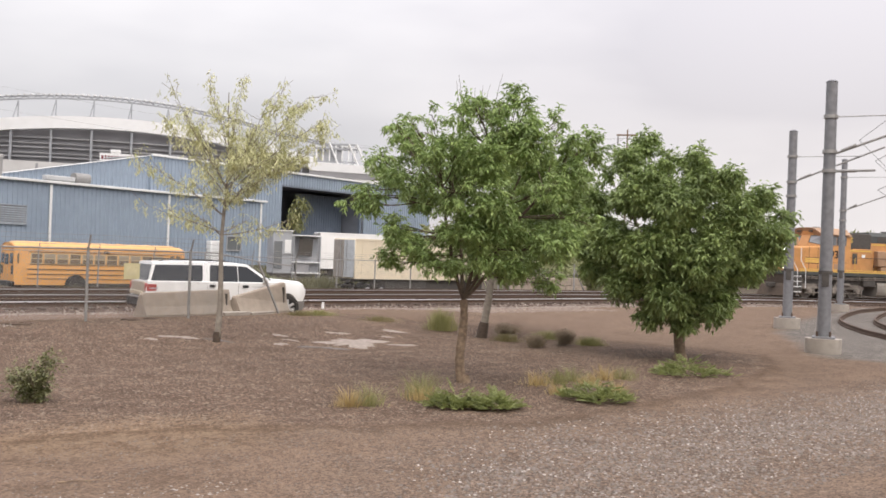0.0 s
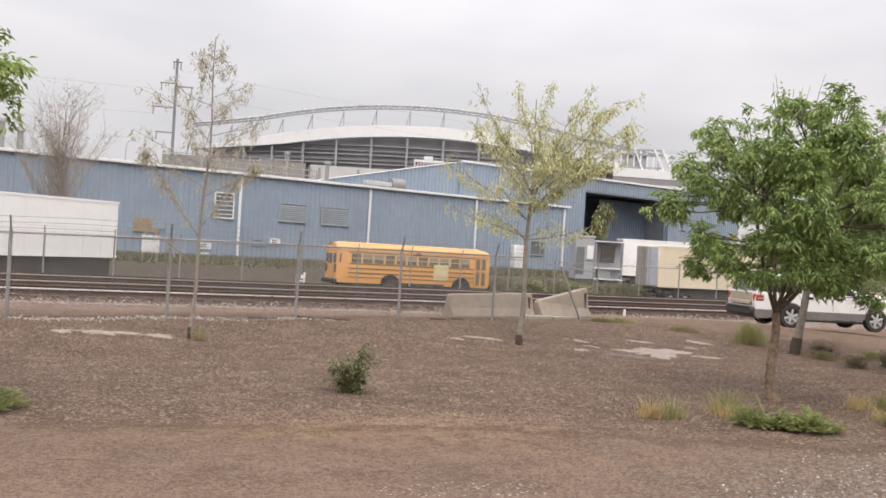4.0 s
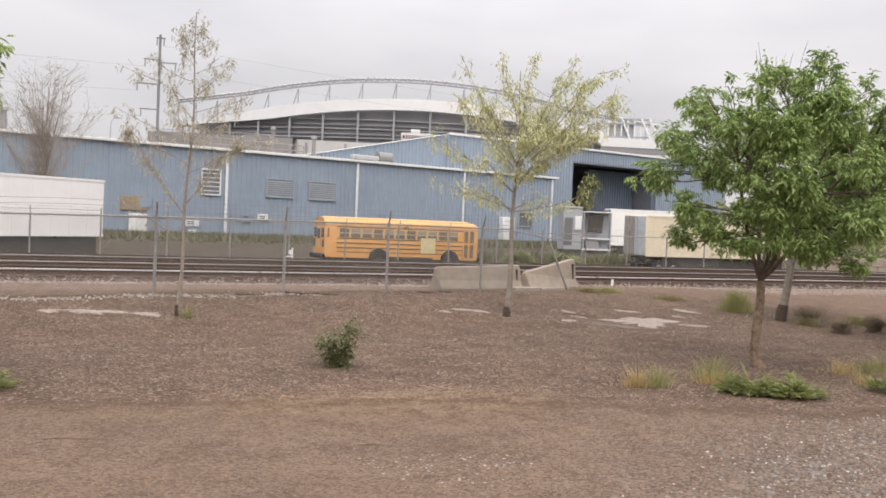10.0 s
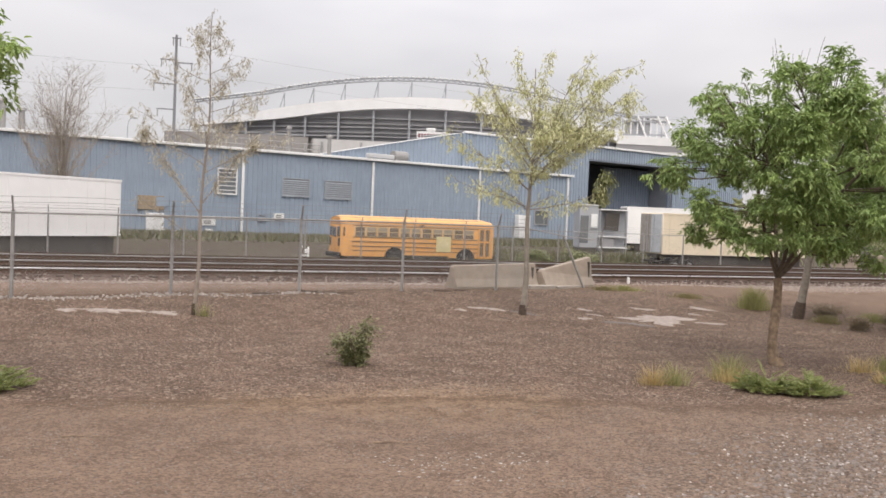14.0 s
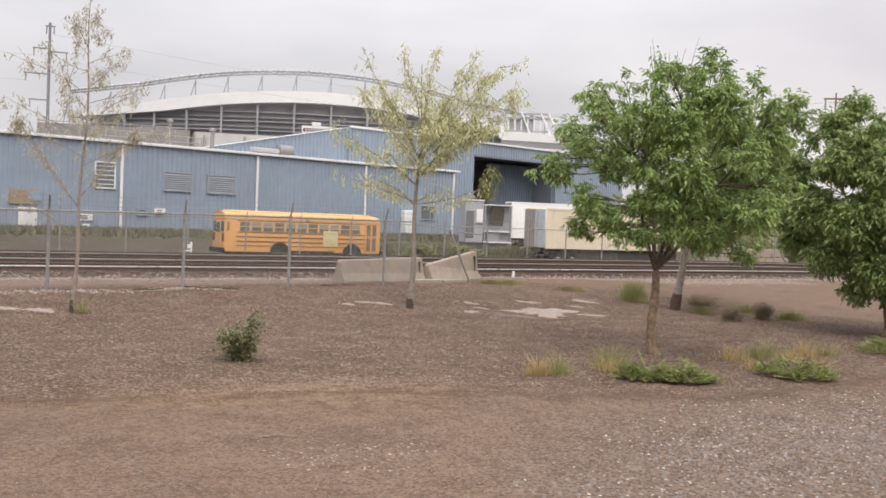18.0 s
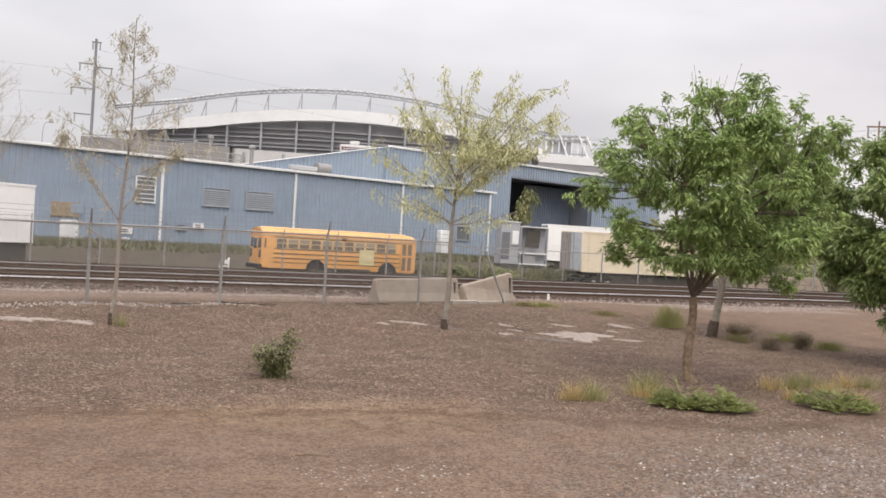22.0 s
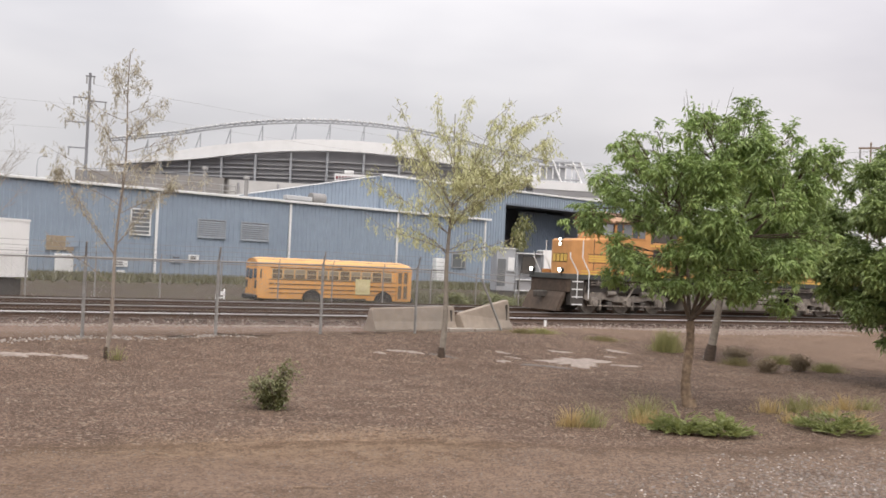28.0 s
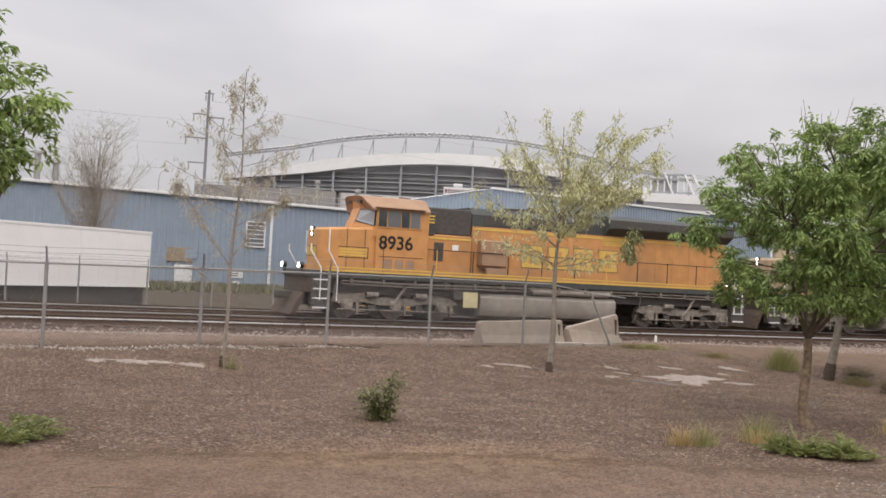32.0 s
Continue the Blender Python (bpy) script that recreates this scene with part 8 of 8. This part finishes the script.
# ---- poles, wires and small things ----
def overhead_pole(x, y, h, label, arms):
    t = thing("overhead_line_pole", pose(x, y, ground_z(x, y), 0, 0, math.degrees(math.atan2(y, x)) - 90), label, "pole", "overhead line poles")
    part("footing", Kit().cyl((0, 0, -0.2), (0, 0, 0.42), 0.5, 0.5, n=20), M_CONC_LT, t, "round pale concrete footing")
    part("base_plate", Kit().box(0, 0, 0.45, 0.62, 0.62, 0.06, 0.01), M_POLE, t)
    for a in range(4):
        part("anchor_bolt", Kit().cyl((0.25 * math.cos(a * 1.57 + 0.78), 0.25 * math.sin(a * 1.57 + 0.78), 0.44), (0.25 * math.cos(a * 1.57 + 0.78), 0.25 * math.sin(a * 1.57 + 0.78), 0.62), 0.03, n=6), M_RAIL, t)
    part("mast", Kit().cyl((0, 0, 0.46), (0, 0, h), 0.185, 0.155, n=14), M_POLE, t)
    part("cap", Kit().cyl((0, 0, h), (0, 0, h + 0.05), 0.17, 0.1, n=14), M_POLE, t)
    for z in (2.3, 5.2, 5.75, h - 1.0):
        part("clamp_band", Kit().cyl((0, 0, z - 0.05), (0, 0, z + 0.05), 0.2, n=14), M_GREY if z > 3 else M_DARK, t)
    part("number_plate_bar", Kit().box(0, -0.19, 2.1, 0.2, 0.02, 0.4, 0.01), M_DARK, t, "dark tag plate")
    for z0, z1, ln in arms:
        ar = part("cantilever_arm", Kit().tube([(0.15, 0, z0), (ln, -0.3, z1)], 0.035, 8), M_GREY, t)
        part("insulator", Kit().cyl((0.3, -0.03, z0 + 0.06 * (z1 - z0)), (0.7, -0.07, z0 + 0.2 * (z1 - z0)), 0.045, n=10), M_GREY, ar)
    part("stay_rod", Kit().tube([(0.15, 0, h - 1.0), (2.6, -0.3, h - 1.0)], 0.015, 6), M_GREY, t)
    return t


overhead_pole(27.73, 12.96, 7.75, "grey steel overhead line pole on a concrete footing", [(5.7, 6.9, 3.4), (5.2, 5.2, 1.2)])
overhead_pole(37.13, 18.85, 7.75, "grey steel overhead line pole on a concrete footing", [(5.8, 7.1, 3.3)])
overhead_pole(55.9, 25.23, 8.65, "grey steel overhead line pole beside the tracks", [(5.8, 7.3, 4.0)])
for i, (dx, z) in enumerate(((3.0, 6.6), (3.1, 5.5), (2.4, 7.4))):
    w_ = thing("overhead_wire", pose(0, 0, 0), "thin overhead line wire", "wire", "overhead wires")
    pts = []
    for px, py in ((20.0, 4.0), (27.73, 12.96), (37.13, 18.85), (55.9, 25.23), (80, 30)):
        a = math.atan2(py, px)
        pts.append((px + dx * math.sin(a), py - dx * math.cos(a), z + (0.6 if px > 40 else 0)))
    part("wire", Kit().tube(pts, 0.012, 4), M_DARK, w_)


def utility_pole(x, y, z0, top, arms, label, r=0.21, turn=0):
    t = thing("utility_pole", pose(x, y, z0, 0, 0, turn), label, "pole", "utility poles")
    h = top - z0
    part("pole", Kit().cyl((0, 0, 0), (0, 0, h), r, r * 0.7, n=10), M_POLE if r > 0.2 else M_BARK, t)
    for z, a, b in arms:
        part("crossarm", Kit().box((a + b) / 2, 0, z - z0, b - a, 0.12, 0.14), M_POLE if r > 0.2 else M_BARK, t, smooth=False)
        for xx in (a + 0.15, b - 0.15):
            part("insulator", Kit().cyl((xx, 0, z - z0 - 0.9), (xx, 0, z - z0 - 0.1), 0.075, n=8), M_GREY, t)
    return t


utility_pole(24.9, 122.5, YARD, 22.9, [(19.9, -1.8, 0.1), (19.6, 0.1, 2.0), (17.0, -2.6, 0.1), (14.0, -2.1, 0.1), (22.5, -0.5, 0.6)], "tall pale power-line pole with side arms behind the warehouse", turn=-12)
utility_pole(77.0, 55.5, YARD, 14.7, [(14.2, -1.0, 1.0)], "dark wooden utility pole with a short crossarm", 0.1, turn=-54)
for x0, z0, x1, y1, z1 in ((23.2, 19.0, -60, 108, 21), (22.5, 16.1, -60, 108, 17.4), (22.9, 13.1, -60, 108, 14), (26.8, 18.7, 160, 150, 21), (25.4, 21.6, 160, 152, 24), (77.0, 14.0, 220, 230, 17), (77.6, 14.0, 60, 160, 19)):
    y0 = 55.5 if x0 > 70 else 122.5
    w_ = thing("power_line", pose(0, 0, 0), "thin sagging grey power line", "wire", "power lines")
    part("wire", Kit().tube([(x0 + (x1 - x0) * s, y0 + (y1 - y0) * s, z0 + (z1 - z0) * s - 4 * 1.6 * s * (1 - s)) for s in [i / 14 for i in range(15)]], 0.013, 4), M_GREY, w_)
lamp = thing("street_lamp", pose(21.3, 133.4, YARD, 0, 0, -10), "tall grey street lamp with a curved arm", "street lamp")
part("pole", Kit().cyl((0, 0, 0), (0, 0, 13.2), 0.1, 0.07, n=8), M_STAD_S, lamp)
part("arm", Kit().tube([(0, 0, 13.2), (0.1, 0, 13.9), (0.35, 0, 14.25), (0.7, 0, 14.35)], 0.06, 6), M_STAD_S, lamp)
part("head", Kit().box(0.9, 0, 14.33, 0.55, 0.3, 0.16, 0.04), M_STAD_S, lamp)
stand = thing("switch_stand", pose(15.25, 44.6, 0.1), "small white switch stand beside the far track", "switch stand")
part("base", Kit().box(0, 0, 0.1, 0.5, 0.3, 0.2, 0.02), M_DARK, stand)
part("frame", Kit().box(-0.2, 0, 0.42, 0.06, 0.1, 0.6, 0.01, pose(0, 0, 0, 0, 6, 0)).box(0.2, 0, 0.4, 0.06, 0.1, 0.55, 0.01).box(0, 0, 0.28, 0.4, 0.05, 0.05, 0.01), M_WHITE, stand)
part("target", Kit().box(0.1, -0.06, 0.48, 0.2, 0.03, 0.18, 0.01), M_WHITE, stand)
mark = thing("marker_stub", pose(24.57, 32.25, -0.02), "short white marker stub at the ends of the ties", "marker")
part("stub", Kit().cyl((0, 0, 0), (0, 0, 0.34), 0.05, n=8), M_WHITE, mark)
wall_b = thing("block_wall", pose(53.5, 48.6, ground_z(53.5, 48.6), 0, 0, -2), "low grey concrete block wall in the yard", "wall")
for i in range(7):
    for j in range(3):
        part("block", Kit().box(i * 1.22 + (0.6 if j % 2 else 0), 0, 0.3 + j * 0.6, 1.19, 0.6, 0.58, 0.03), M_CONC, wall_b)
for i in range(4):
    px = 46.5 + i * 3.3
    fp = thing("fence_end_post", pose(px, 46.6 + bend(px)[0], ground_z(px, 46.6 + bend(px)[0])), "grey steel fence post with leaning brace", "fence post", "braced fence posts")
    part("post", Kit().cyl((0, 0, 0), (0, 0, 2.3), 0.06, n=8), M_GREY, fp)
    part("brace", Kit().cyl((0, 0, 2.0), (1.5, 0, 0.05), 0.05, n=8), M_GREY, fp)


# ---- what moves ----
ARC_U = [0.25 * i - 40.0 for i in range(900)]
ARC_S = [0.0]
for u0, u1 in zip(ARC_U, ARC_U[1:]):
    ARC_S.append(ARC_S[-1] + (u1 - u0) * math.sqrt(1 + bend((u0 + u1) / 2)[1] ** 2))


def on_track(s):
    """A place on the middle track at a length s along it."""
    return lay(np.interp(s, ARC_S, ARC_U), RAIL_Y[1] + GAUGE / 2, RAIL_Z)


S_24 = float(np.interp(51.2, ARC_U, ARC_S)) - 0.22


def train_s(t):
    """The leading bogie's length along the track: it waits, pulls away slowly, then rolls on evenly."""
    if t < 15.6:
        return S_24 + 0.5 * 4.45 * 8.4
    if t < 24.0:
        return S_24 + 0.5 * 4.45 * 8.4 - 0.5 * 4.45 / 8.4 * (t - 15.6) ** 2
    return S_24 - 4.45 * (t - 24.0)


def train_pose(s):
    p, q = on_track(s), on_track(s + 14.48)
    return pose(p.x, p.y, p.z, 0, 0, math.degrees(math.atan2(q.y - p.y, q.x - p.x)))


CAR_WAY = [(0.0, 15.55, 29.9, -13.0), (1.0, 18.2, 29.6, -19.0), (2.0, 21.4, 29.75, -31.0), (3.0, 23.0, 28.3, -22.0), (3.5, 24.4, 27.6, -21.0), (4.5, 28.0, 27.2, -10.0), (5.5, 31.4, 27.0, -4.0), (6.0, 32.9, 26.6, 1.0), (7.0, 35.9, 26.6, 5.0), (9.0, 41.0, 27.2, 8.0), (12.0, 46.5, 28.2, 2.0), (16.0, 57.0, 27.4, -8.0), (20.0, 60.5, 26.8, -12.0), (32.0, 60.5, 26.8, -12.0)]


def motions():
    times = [0.0, 15.4] + [15.6 + 0.4 * i for i in range(42)]
    for ob, off in ((loco, 0.0), (loco_b, 23.2)):
        walk(ob, [(t, train_pose(train_s(t) + off)) for t in times])
    fine = [0.0, 15.4] + [15.6 + 0.15 * i for i in range(110)]
    for ob in loco_axles + loco_b_axles:
        at = ob.location.copy()
        walk(ob, [(t, pose(*at, 0, -math.degrees((train_s(0.0) - train_s(t)) / 0.525), 0)) for t in fine])
    walk(car, [(t, pose(x, y, ground_z(x, y), 0, 0, a)) for t, x, y, a in CAR_WAY])
    ct, cx = [r[0] for r in CAR_WAY], [r[1] for r in CAR_WAY]
    for ob in car_wheels:
        at = ob.location.copy()
        walk(ob, [(0.16 * i, pose(*at, 0, math.degrees((np.interp(0.16 * i, ct, cx) - cx[0]) / 0.42), 0)) for i in range(201)])


motions()
